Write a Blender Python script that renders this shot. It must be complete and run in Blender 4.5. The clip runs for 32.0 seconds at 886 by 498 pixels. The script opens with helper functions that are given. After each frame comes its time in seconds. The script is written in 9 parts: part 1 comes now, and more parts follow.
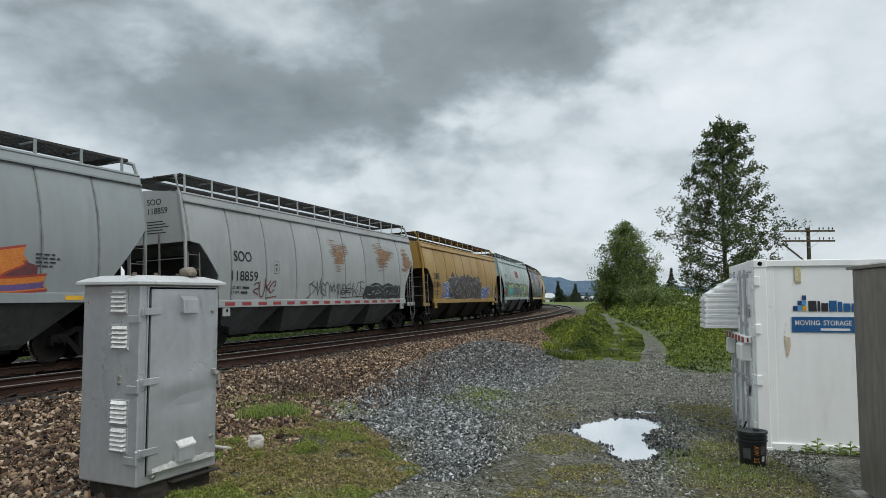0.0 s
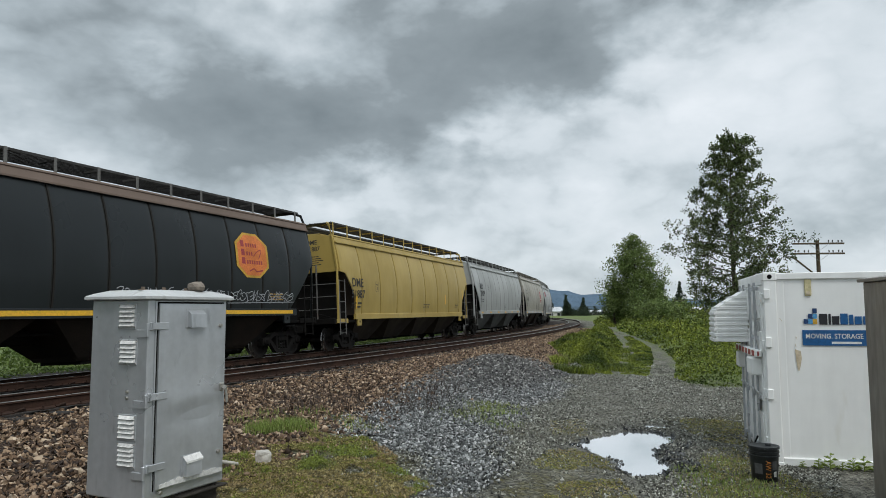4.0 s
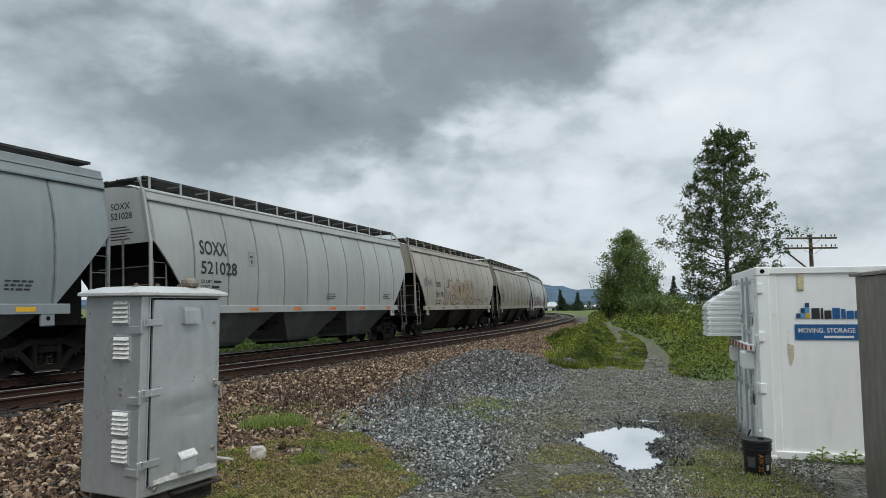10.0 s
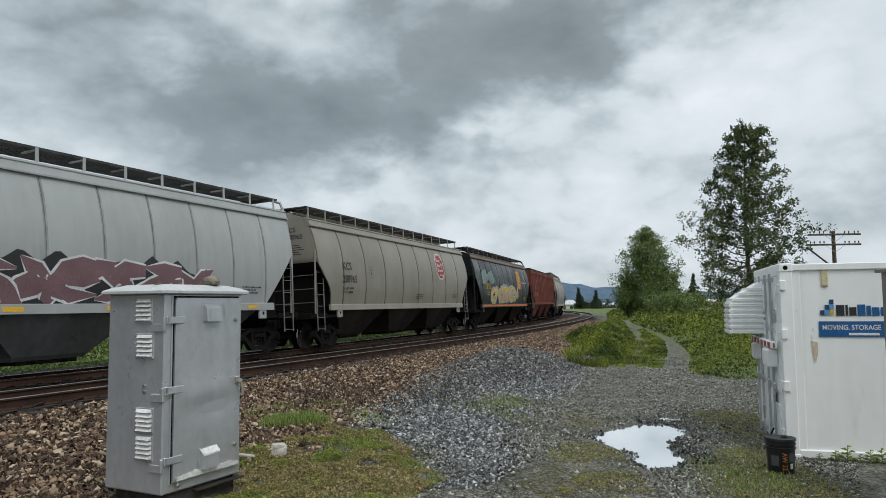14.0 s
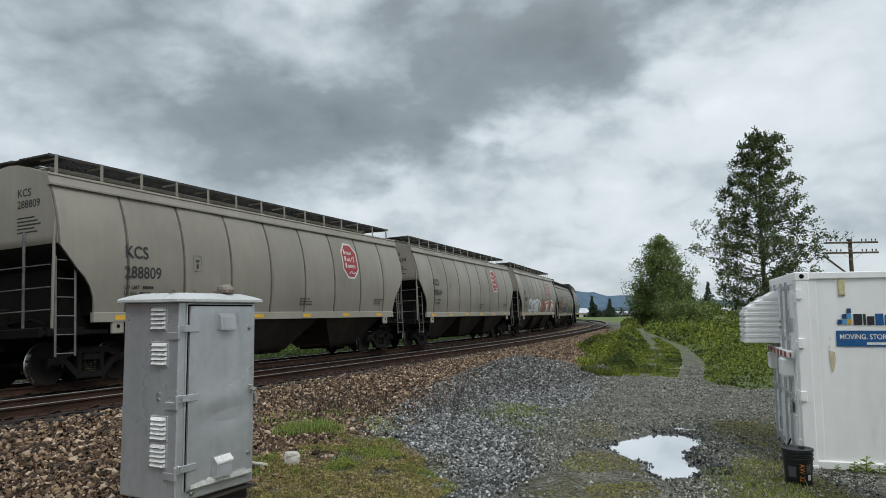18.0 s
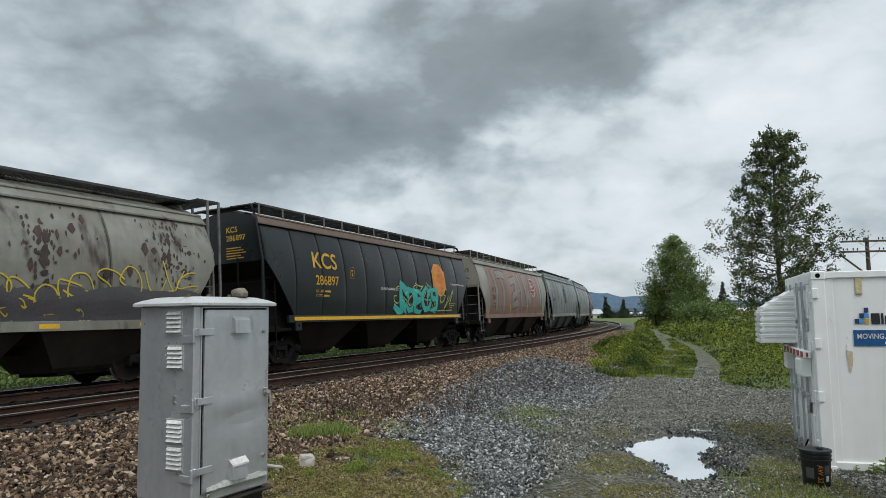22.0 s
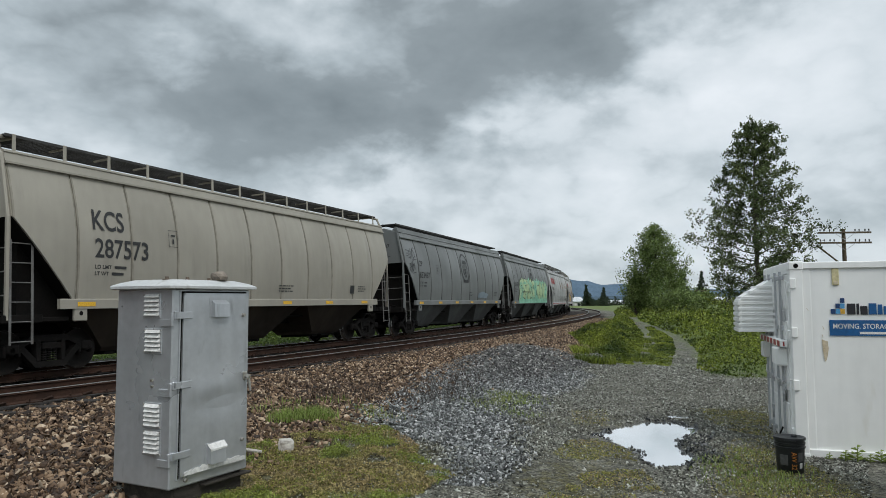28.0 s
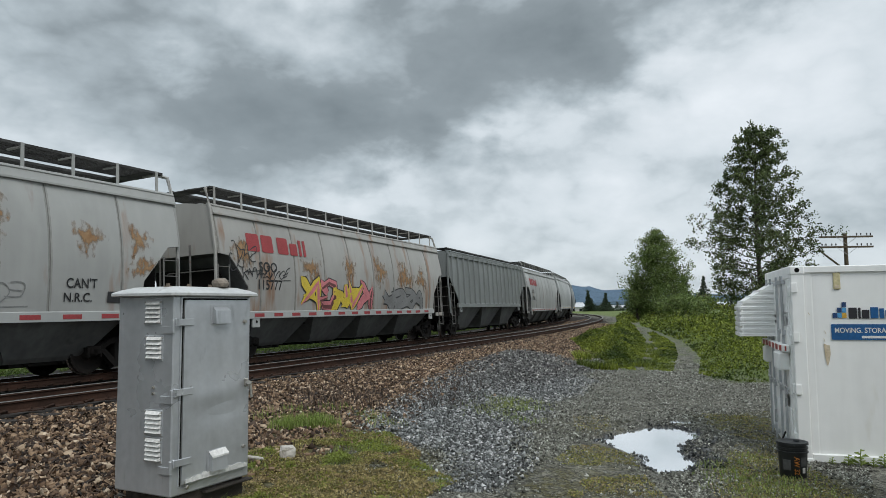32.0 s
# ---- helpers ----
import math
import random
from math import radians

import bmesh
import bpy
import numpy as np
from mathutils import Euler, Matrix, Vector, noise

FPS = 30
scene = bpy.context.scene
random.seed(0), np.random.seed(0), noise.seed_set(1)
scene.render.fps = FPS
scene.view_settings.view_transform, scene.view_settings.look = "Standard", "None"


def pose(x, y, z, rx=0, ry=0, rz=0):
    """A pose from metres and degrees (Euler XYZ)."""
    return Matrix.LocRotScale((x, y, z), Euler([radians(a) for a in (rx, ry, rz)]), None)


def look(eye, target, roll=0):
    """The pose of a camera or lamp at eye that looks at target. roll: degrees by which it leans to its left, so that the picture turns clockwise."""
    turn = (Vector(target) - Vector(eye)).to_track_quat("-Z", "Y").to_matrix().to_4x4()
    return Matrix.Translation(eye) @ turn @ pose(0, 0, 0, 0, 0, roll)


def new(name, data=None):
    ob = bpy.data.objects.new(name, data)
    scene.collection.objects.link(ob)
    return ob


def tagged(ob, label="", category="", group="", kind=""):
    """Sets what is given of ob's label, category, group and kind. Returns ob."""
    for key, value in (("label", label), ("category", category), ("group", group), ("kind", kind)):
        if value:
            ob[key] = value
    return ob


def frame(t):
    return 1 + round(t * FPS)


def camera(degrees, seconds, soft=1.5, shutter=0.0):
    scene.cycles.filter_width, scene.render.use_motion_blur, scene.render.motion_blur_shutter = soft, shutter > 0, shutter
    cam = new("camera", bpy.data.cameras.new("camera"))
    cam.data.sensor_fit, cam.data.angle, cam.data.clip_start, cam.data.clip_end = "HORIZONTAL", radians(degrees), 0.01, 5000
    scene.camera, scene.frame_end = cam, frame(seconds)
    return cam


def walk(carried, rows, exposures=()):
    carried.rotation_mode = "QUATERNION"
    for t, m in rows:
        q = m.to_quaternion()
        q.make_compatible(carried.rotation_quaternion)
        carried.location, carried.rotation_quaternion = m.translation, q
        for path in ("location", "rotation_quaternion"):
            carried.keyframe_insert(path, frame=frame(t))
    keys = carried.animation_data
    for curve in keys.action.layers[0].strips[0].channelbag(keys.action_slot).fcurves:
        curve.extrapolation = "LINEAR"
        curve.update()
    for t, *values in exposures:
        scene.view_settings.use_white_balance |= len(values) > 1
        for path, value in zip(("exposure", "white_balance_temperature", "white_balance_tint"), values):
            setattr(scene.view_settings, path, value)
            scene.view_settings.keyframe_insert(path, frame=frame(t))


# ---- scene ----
# ---------- camera: held by a standing operator ----------
cam = camera(64.5, 32.0, soft=0.55, shutter=0.0)
CAM_ROWS = (
    (0, 0.016, -0.017, 1.608, 93.861, 0.094, -1.463),
    (0.5, 0.020, -0.019, 1.606, 94.084, 0.150, -1.419),
    (1, 0.017, -0.021, 1.606, 94.250, 0.212, -1.449),
    (1.5, 0.022, -0.020, 1.605, 94.391, 0.207, -1.390),
    (2, 0.020, -0.013, 1.605, 94.551, 0.302, -1.325),
    (2.5, 0.015, -0.011, 1.612, 94.682, 0.261, -1.244),
    (3, 0.018, -0.011, 1.609, 94.844, 0.326, -1.085),
    (3.5, 0.014, -0.008, 1.608, 94.954, 0.277, -0.967),
    (5.5, 0.012, -0.010, 1.606, 95.023, 0.148, -0.567),
    (6, 0.005, -0.006, 1.610, 95.011, 0.052, -0.492),
    (6.5, 0.004, -0.013, 1.610, 95.033, 0.013, -0.364),
    (7, 0.013, -0.021, 1.609, 95.025, 0.025, -0.241),
    (7.5, 0.007, -0.015, 1.610, 94.954, 0.041, -0.348),
    (8, 0.011, -0.020, 1.610, 94.868, 0.123, -0.567),
    (8.5, 0.017, -0.013, 1.608, 94.803, 0.228, -0.943),
    (9, 0.020, -0.019, 1.610, 94.733, 0.238, -1.253),
    (9.5, 0.019, -0.013, 1.608, 94.680, 0.301, -1.392),
    (10, 0.019, -0.012, 1.609, 94.611, 0.397, -1.286),
    (10.5, 0.014, -0.010, 1.608, 94.490, 0.452, -1.018),
    (11, 0.008, -0.003, 1.605, 94.363, 0.505, -0.690),
    (11.5, 0.007, -0.002, 1.605, 94.261, 0.500, -0.356),
    (12, 0.007, -0.009, 1.603, 94.242, 0.500, -0.120),
    (12.5, -0.003, 0.006, 1.601, 94.257, 0.463, -0.039),
    (13, -0.000, 0.000, 1.600, 94.343, 0.493, 0.037),
    (13.5, -0.002, -0.002, 1.600, 94.410, 0.518, 0.080),
    (14, -0.001, -0.006, 1.600, 94.485, 0.526, 0.147),
    (14.5, 0.002, -0.005, 1.602, 94.549, 0.551, 0.268),
    (16.5, 0.005, -0.011, 1.607, 94.982, 0.545, 0.847),
    (17, 0.003, -0.010, 1.602, 95.104, 0.549, 0.973),
    (17.5, 0.003, -0.007, 1.604, 95.161, 0.502, 1.118),
    (18, -0.002, -0.006, 1.604, 95.165, 0.460, 1.190),
    (18.5, -0.000, -0.010, 1.606, 95.155, 0.439, 1.245),
    (19, 0.000, -0.004, 1.605, 95.111, 0.405, 1.241),
    (19.5, 0.005, -0.009, 1.603, 95.111, 0.494, 1.299),
    (20, 0.004, -0.007, 1.603, 95.109, 0.519, 1.395),
    (20.5, 0.006, -0.011, 1.604, 95.159, 0.616, 1.590),
    (21, -0.002, -0.004, 1.603, 95.223, 0.693, 1.779),
    (21.5, -0.002, -0.006, 1.607, 95.247, 0.722, 2.039),
    (22, -0.003, -0.010, 1.603, 95.346, 0.839, 2.249),
    (22.5, -0.002, -0.017, 1.603, 95.355, 0.849, 2.366),
    (23, 0.002, -0.016, 1.605, 95.347, 0.795, 2.391),
    (23.5, 0.001, -0.027, 1.603, 95.372, 0.725, 2.268),
    (24, 0.007, -0.028, 1.607, 95.329, 0.625, 2.066),
    (24.5, 0.008, -0.024, 1.607, 95.304, 0.561, 1.798),
    (25, 0.004, -0.015, 1.605, 95.245, 0.429, 1.557),
    (25.5, 0.001, -0.016, 1.602, 95.139, 0.362, 1.391),
    (27.5, -0.007, 0.033, 1.600, 94.257, 0.231, 0.872),
    (28, -0.006, 0.018, 1.602, 94.195, 0.225, 0.737),
    (28.5, -0.006, 0.015, 1.599, 94.246, 0.281, 0.656),
    (29, -0.001, 0.019, 1.603, 94.293, 0.281, 0.650),
    (29.5, -0.002, 0.018, 1.599, 94.340, 0.249, 0.649),
    (30, -0.004, 0.022, 1.597, 94.351, 0.234, 0.646),
    (30.5, -0.007, 0.024, 1.597, 94.335, 0.221, 0.644),
    (31, -0.007, 0.028, 1.600, 94.327, 0.209, 0.698),
    (31.5, -0.005, 0.026, 1.602, 94.429, 0.284, 0.769),
    (32, 0.002, 0.011, 1.598, 94.699, 0.485, 0.880),
)
walk(cam, [(t, pose(x, y, z, a, b, c)) for t, x, y, z, a, b, c in CAM_ROWS])

# ---------- sky and sun ----------
SUN_EL, SUN_AZ = radians(52), radians(150)
world = bpy.data.worlds.new("overcast_sky")
scene.world = world
world.use_nodes = True


def sky_nodes():
    nt = world.node_tree
    nt.nodes.clear()
    N, L = nt.nodes.new, nt.links.new

    def math_node(op, a, b=None, c=None):
        n = N("ShaderNodeMath")
        n.operation = op
        for i, v in enumerate((a, b, c)):
            if v is None:
                continue
            if isinstance(v, (int, float)):
                n.inputs[i].default_value = v
            else:
                L(v, n.inputs[i])
        return n.outputs[0]

    tc = N("ShaderNodeTexCoord")
    sep = N("ShaderNodeSeparateXYZ")
    L(tc.outputs["Generated"], sep.inputs[0])
    x, y, z = sep.outputs
    az = math_node("ARCTAN2", x, y)
    el = math_node("ARCSINE", z)
    # rounded banks, flattened a little
    comb = N("ShaderNodeCombineXYZ")
    L(x, comb.inputs[0])
    L(y, comb.inputs[1])
    L(math_node("MULTIPLY", z, 1.7), comb.inputs[2])

    def cloud(scale, detail, dist, seed, rough=0.55):
        n = N("ShaderNodeTexNoise")
        n.noise_dimensions = "4D"
        n.inputs["W"].default_value = seed
        n.inputs["Scale"].default_value = scale
        n.inputs["Detail"].default_value = detail
        n.inputs["Roughness"].default_value = rough
        n.inputs["Distortion"].default_value = dist
        L(comb.outputs[0], n.inputs["Vector"])
        return n.outputs["Fac"]

    big = cloud(3.2, 6.0, 0.35, 3.1, 0.5)
    fine = cloud(7.0, 6.0, 0.15, 7.7, 0.50)
    fine2 = cloud(7.0, 6.0, 0.2, 5.2, 0.55)
    wisp = cloud(16.0, 5.0, 0.2, 1.3, 0.55)
    wob = math_node("MULTIPLY", math_node("SUBTRACT", fine, 0.5), 0.30)
    azw = math_node("ADD", az, wob)
    elw = math_node("ADD", el, math_node("MULTIPLY", math_node("ADD", math_node("SUBTRACT", big, 0.5), math_node("MULTIPLY", math_node("SUBTRACT", fine2, 0.5), 0.7)), 0.20))

    def bank(a, e, sa, se, amount):
        u = math_node("DIVIDE", math_node("SUBTRACT", azw, a), sa)
        v = math_node("DIVIDE", math_node("SUBTRACT", elw, e), se)
        s2 = math_node("ADD", math_node("MULTIPLY", u, u), math_node("MULTIPLY", v, v))
        return math_node("MULTIPLY", math_node("POWER", 2.718, math_node("MULTIPLY", s2, -1.0)), amount)

    tone = math_node("ADD", math_node("MULTIPLY", math_node("SUBTRACT", big, 0.5), 0.50),
                     math_node("MULTIPLY", math_node("SUBTRACT", fine, 0.5), 0.50))
    tone = math_node("ADD", tone, math_node("MULTIPLY", math_node("SUBTRACT", wisp, 0.5), 0.17))
    for b in ((-0.20, 0.265, 0.21, 0.075, -0.36), (-0.02, 0.235, 0.12, 0.05, -0.12), (0.13, 0.345, 0.15, 0.060, -0.30),
              (0.24, 0.31, 0.10, 0.04, -0.10), (-0.25, 0.42, 0.5, 0.05, -0.03), (0.40, 0.44, 0.22, 0.040, -0.26), (0.22, 0.165, 0.10, 0.025, -0.10),
              (-0.16, 0.41, 0.12, 0.05, -0.13), (-0.48, 0.41, 0.12, 0.05, -0.07), (-0.37, 0.315, 0.04, 0.025, 0.13), (0.36, 0.285, 0.20, 0.06, 0.18), (-0.52, 0.36, 0.25, 0.12, -0.03), (0.18, 0.20, 0.28, 0.08, 0.10), (0.48, 0.34, 0.14, 0.04, 0.12),
              (-0.09, 0.15, 0.06, 0.03, 0.18), (0.08, 0.24, 0.05, 0.03, 0.16), (0.25, 0.17, 0.22, 0.05, 0.08),
              (-0.50, 0.235, 0.14, 0.06, 0.02), (0.12, 0.06, 0.6, 0.06, 0.10), (0.50, 0.24, 0.14, 0.05, 0.09)):
        tone = math_node("ADD", tone, bank(*b))
    # billows: creased edges where puffs meet
    puff = math_node("ABSOLUTE", math_node("SUBTRACT", cloud(9.0, 4.0, 0.1, 9.4, 0.5), 0.5))
    tone = math_node("ADD", tone, math_node("MULTIPLY", math_node("SUBTRACT", puff, 0.08), 0.55))
    tone = math_node("ADD", tone, 0.61)
    # thinner and brighter overhead, towards the hidden sun
    ramp = N("ShaderNodeValToRGB")
    L(tone, ramp.inputs[0])
    els = ramp.color_ramp.elements
    els[0].position, els[0].color = 0.10, (0.184, 0.220, 0.239, 1)
    els[1].position, els[1].color = 1.0, (0.90, 0.95, 1.00, 1)
    for p, c in ((0.42, (0.290, 0.338, 0.364, 1)), (0.55, (0.452, 0.520, 0.560, 1)), (0.70, (0.676, 0.745, 0.792, 1))):
        e = els.new(p)
        e.color = c
    sky = N("ShaderNodeTexSky")
    sky.sky_type = "NISHITA"
    sky.sun_disc = False
    sky.sun_elevation, sky.sun_rotation = SUN_EL, SUN_AZ
    dim = N("ShaderNodeVectorMath")
    dim.operation = "SCALE"
    dim.inputs["Scale"].default_value = 0.10
    L(sky.outputs[0], dim.inputs[0])
    mix = N("ShaderNodeMix")
    mix.data_type = "RGBA"
    mix.inputs[0].default_value = 0.94
    L(dim.outputs[0], mix.inputs[6])
    up = N("ShaderNodeMapRange")
    up.interpolation_type = "SMOOTHSTEP"
    for i, v in enumerate((0.45, 1.2, 1.0, 2.1)):
        up.inputs[i + 1].default_value = v
    L(el, up.inputs[0])
    lift = N("ShaderNodeVectorMath")
    lift.operation = "SCALE"
    L(ramp.outputs[0], lift.inputs[0])
    L(up.outputs[0], lift.inputs["Scale"])
    L(lift.outputs[0], mix.inputs[7])
    bg = N("ShaderNodeBackground")
    bg.inputs["Strength"].default_value = 1.0
    L(mix.outputs[2], bg.inputs[0])
    out = N("ShaderNodeOutputWorld")
    L(bg.outputs[0], out.inputs[0])


sky_nodes()
sun = new("sun", bpy.data.lights.new("sun", "SUN"))
sun.data.energy, sun.data.angle, sun.data.color = 1.3, radians(25), (1.0, 0.97, 0.93)
sun.matrix_world = look((0, 0, 60), (-math.sin(SUN_AZ) * math.cos(SUN_EL), -math.cos(SUN_AZ) * math.cos(SUN_EL), 60 - math.sin(SUN_EL)))
scene.view_settings.exposure = 0.0

# ---------- materials ----------
MATS = {}


def mat(name, c1, c2=None, rough=0.7, metal=0.0, scale=2.0, fine=30.0, bump=0.15, stretch=(1, 1, 1), vary=0.0, island=False,
        grit=0.5, stain=None, stain_at=0.6, stain_scale=1.5, stain_stretch=(1, 1, 1), spec=0.5, gloss_vary=0.1, streak=0.0):
    """A surface: broad patches from c1 to c2, fine grain, relief, and stains with ragged edges."""
    m = bpy.data.materials.new(name)
    MATS[name] = m
    m.use_nodes = True
    nt = m.node_tree
    N, L = nt.nodes.new, nt.links.new
    p = nt.nodes["Principled BSDF"]
    p.inputs["Metallic"].default_value = metal
    p.inputs["Specular IOR Level"].default_value = spec
    c2 = c2 or tuple(v * 0.75 for v in c1)
    tc = N("ShaderNodeTexCoord")
    mp = N("ShaderNodeMapping")
    mp.inputs["Scale"].default_value = stretch
    L(tc.outputs["Object"], mp.inputs[0])

    def noise_node(sc, det, vec):
        n = N("ShaderNodeTexNoise")
        n.inputs["Scale"].default_value, n.inputs["Detail"].default_value = sc, det
        L(vec, n.inputs["Vector"])
        return n.outputs["Fac"]

    def mixed(fac, a, b, kind="MIX"):
        n = N("ShaderNodeMix")
        n.data_type, n.blend_type = "RGBA", kind
        for v, i in ((fac, 0), (a, 6), (b, 7)):
            if isinstance(v, (int, float)):
                n.inputs[i].default_value = v
            elif isinstance(v, tuple):
                n.inputs[i].default_value = (*v, 1)
            else:
                L(v, n.inputs[i])
        return n.outputs[2]

    def ranged(v, a, b, c=0.0, d=1.0):
        n = N("ShaderNodeMapRange")
        for i, w in enumerate((a, b, c, d)):
            n.inputs[i + 1].default_value = w
        L(v, n.inputs[0])
        return n.outputs[0]

    broad = noise_node(scale, 4, mp.outputs[0])
    grain = noise_node(fine, 3, mp.outputs[0])
    col = mixed(ranged(broad, 0.35, 0.65), c1, c2)
    col = mixed(grit, col, ranged(grain, 0.25, 0.75, 0.55, 1.4), "MULTIPLY")
    if vary:
        if island:
            g = N("ShaderNodeNewGeometry")
            rnd = g.outputs["Random Per Island"]
        else:
            o = N("ShaderNodeObjectInfo")
            rnd = o.outputs["Random"]
        col = mixed(1.0, col, ranged(rnd, 0, 1, 1 - vary, 1 + vary), "MULTIPLY")
    if streak:
        mk = N("ShaderNodeMapping")
        mk.inputs["Scale"].default_value = (3.2, 3.2, 0.30)
        L(tc.outputs["Object"], mk.inputs[0])
        col = mixed(1.0, col, ranged(noise_node(1.6, 6, mk.outputs[0]), 0.36, 0.62, 1 - streak, 1 + 0.35 * streak), "MULTIPLY")
    if stain:
        ms = N("ShaderNodeMapping")
        ms.inputs["Scale"].default_value = stain_stretch
        L(tc.outputs["Object"], ms.inputs[0])
        st = noise_node(stain_scale, 7, ms.outputs[0])
        col = mixed(ranged(st, stain_at, stain_at + 0.13), col, stain)
    L(col, p.inputs["Base Color"])
    L(ranged(broad, 0.3, 0.7, max(rough - gloss_vary, 0.02), min(rough + gloss_vary, 1.0)), p.inputs["Roughness"])
    if bump:
        b = N("ShaderNodeBump")
        b.inputs["Strength"].default_value = bump
        b.inputs["Distance"].default_value = 0.02
        L(grain, b.inputs["Height"])
        L(b.outputs[0], p.inputs["Normal"])
    return m


def paint(name, c, dirt=0.12, rust=0.0, rough=0.45):
    """Weathered enamel on sheet steel: soot runs down it, rust breaks through in places."""
    c = tuple(v * 0.86 for v in c)
    k = tuple(v * 0.87 for v in c)
    SEAM_TONE[name] = c
    return mat(name, c, k, rough=rough, scale=0.45, fine=3, bump=0.0, spec=0.32, stretch=(1.2, 1.2, 0.8), vary=0.05, grit=0.09,
               stain=(0.24, 0.115, 0.05) if rust else tuple(0.72 * v + 0.006 for v in c), stain_at=(0.70 - rust) if rust else (0.72 - dirt),
               stain_scale=0.9, stain_stretch=(1.6, 1, 0.35), gloss_vary=0.12, streak=0.035)


SEAM, SEAM_TONE = {}, {"flaking_dirty_grey_paint": (0.22, 0.21, 0.175)}


def seam_paint(colour):
    """The same enamel under the brown grime of a seam."""
    if colour not in SEAM:
        tone = SEAM_TONE[PAINT[colour].name]
        k = 0.58 if colour in ("cream", "cp_grey", "cp_dark", "dirty") else 0.80
        SEAM[colour] = mat("seam_grime_" + colour, tuple(k * v + a for v, a in zip(tone, (0.012, 0.008, 0.004))), tuple((k - 0.14) * v + a for v, a in zip(tone, (0.010, 0.006, 0.003))), rough=0.75, scale=1.3, fine=9, bump=0.0, stretch=(1, 1, 0.5), spec=0.2)
    return SEAM[colour]


# near-black steel: soot, plus the deep shade of car ends and hollows
steel_dark = mat("sooty_shaded_steel", (0.006, 0.0055, 0.005), (0.010, 0.009, 0.008), rough=0.85, scale=3, bump=0.2, spec=0.12)
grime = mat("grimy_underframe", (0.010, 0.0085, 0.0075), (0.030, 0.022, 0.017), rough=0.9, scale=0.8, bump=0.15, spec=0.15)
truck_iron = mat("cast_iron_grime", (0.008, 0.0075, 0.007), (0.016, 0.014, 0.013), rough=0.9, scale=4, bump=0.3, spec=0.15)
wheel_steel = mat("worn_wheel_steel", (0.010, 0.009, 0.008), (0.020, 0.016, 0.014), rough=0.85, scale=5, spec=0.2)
# bay paints: body colours darkened for soot and for the shade underneath
bay_grey = mat("shaded_sooty_grey_bay", (0.165, 0.170, 0.166), (0.100, 0.101, 0.098), rough=0.8, scale=0.5, fine=5, bump=0.0, grit=0.15, spec=0.2, streak=0.15, stain=(0.05, 0.047, 0.044), stain_at=0.64, stain_scale=1.2)
bay_tan = mat("shaded_sooty_cream_bay", (0.052, 0.040, 0.030), (0.024, 0.018, 0.014), rough=0.8, scale=0.5, fine=5, bump=0.0, grit=0.15, spec=0.2, streak=0.15, stain=(0.035, 0.029, 0.024), stain_at=0.62, stain_scale=1.2)
tread_steel = mat("polished_tread", (0.45, 0.44, 0.43), (0.38, 0.37, 0.36), rough=0.28, metal=1.0, bump=0.02)
rail_head = mat("polished_rail_head", (0.30, 0.28, 0.26), (0.20, 0.185, 0.17), rough=0.32, metal=1.0, bump=0.03)
rail_rust = mat("rusty_rail", (0.060, 0.031, 0.021), (0.034, 0.021, 0.016), rough=0.9, scale=2, bump=0.25, spec=0.2)
tie_wood = mat("creosoted_tie", (0.036, 0.029, 0.024), (0.022, 0.018, 0.015), rough=0.9, stretch=(1, 8, 1), bump=0.5, vary=0.25)
faded_mark = mat("faded_white_stencil", (0.42, 0.38, 0.36), (0.32, 0.25, 0.23), rough=0.7, bump=0.0, grit=0.2, fine=6)
white_mark = mat("white_stencil", (0.66, 0.65, 0.62), (0.58, 0.56, 0.53), rough=0.6, bump=0.0, grit=0.12, fine=8)
black_mark = mat("black_stencil", (0.022, 0.022, 0.024), (0.03, 0.03, 0.03), rough=0.6, bump=0.02)
gold_mark = mat("gold_stencil", (0.62, 0.36, 0.04), rough=0.55, bump=0.02)
red_mark = mat("red_stencil", (0.34, 0.040, 0.045), (0.28, 0.040, 0.042), rough=0.6, bump=0.02)
yellow_tape = mat("yellow_reflector", (0.80, 0.45, 0.02), (0.70, 0.40, 0.03), rough=0.4, bump=0.02)
orange_mark = mat("orange_paint", (0.72, 0.20, 0.04), rough=0.5, bump=0.02)
# ladders and rails: a grey darker than most body paint, with brown stains
dark_rail = mat("dark_handrail_paint", (0.17, 0.168, 0.160), (0.10, 0.096, 0.09), rough=0.7, scale=2.5, bump=0.1, stain=(0.10, 0.06, 0.04), stain_at=0.6, stain_scale=4)
walk_mesh = mat("galvanised_grating", (0.055, 0.054, 0.052), (0.03, 0.029, 0.028), rough=0.85)
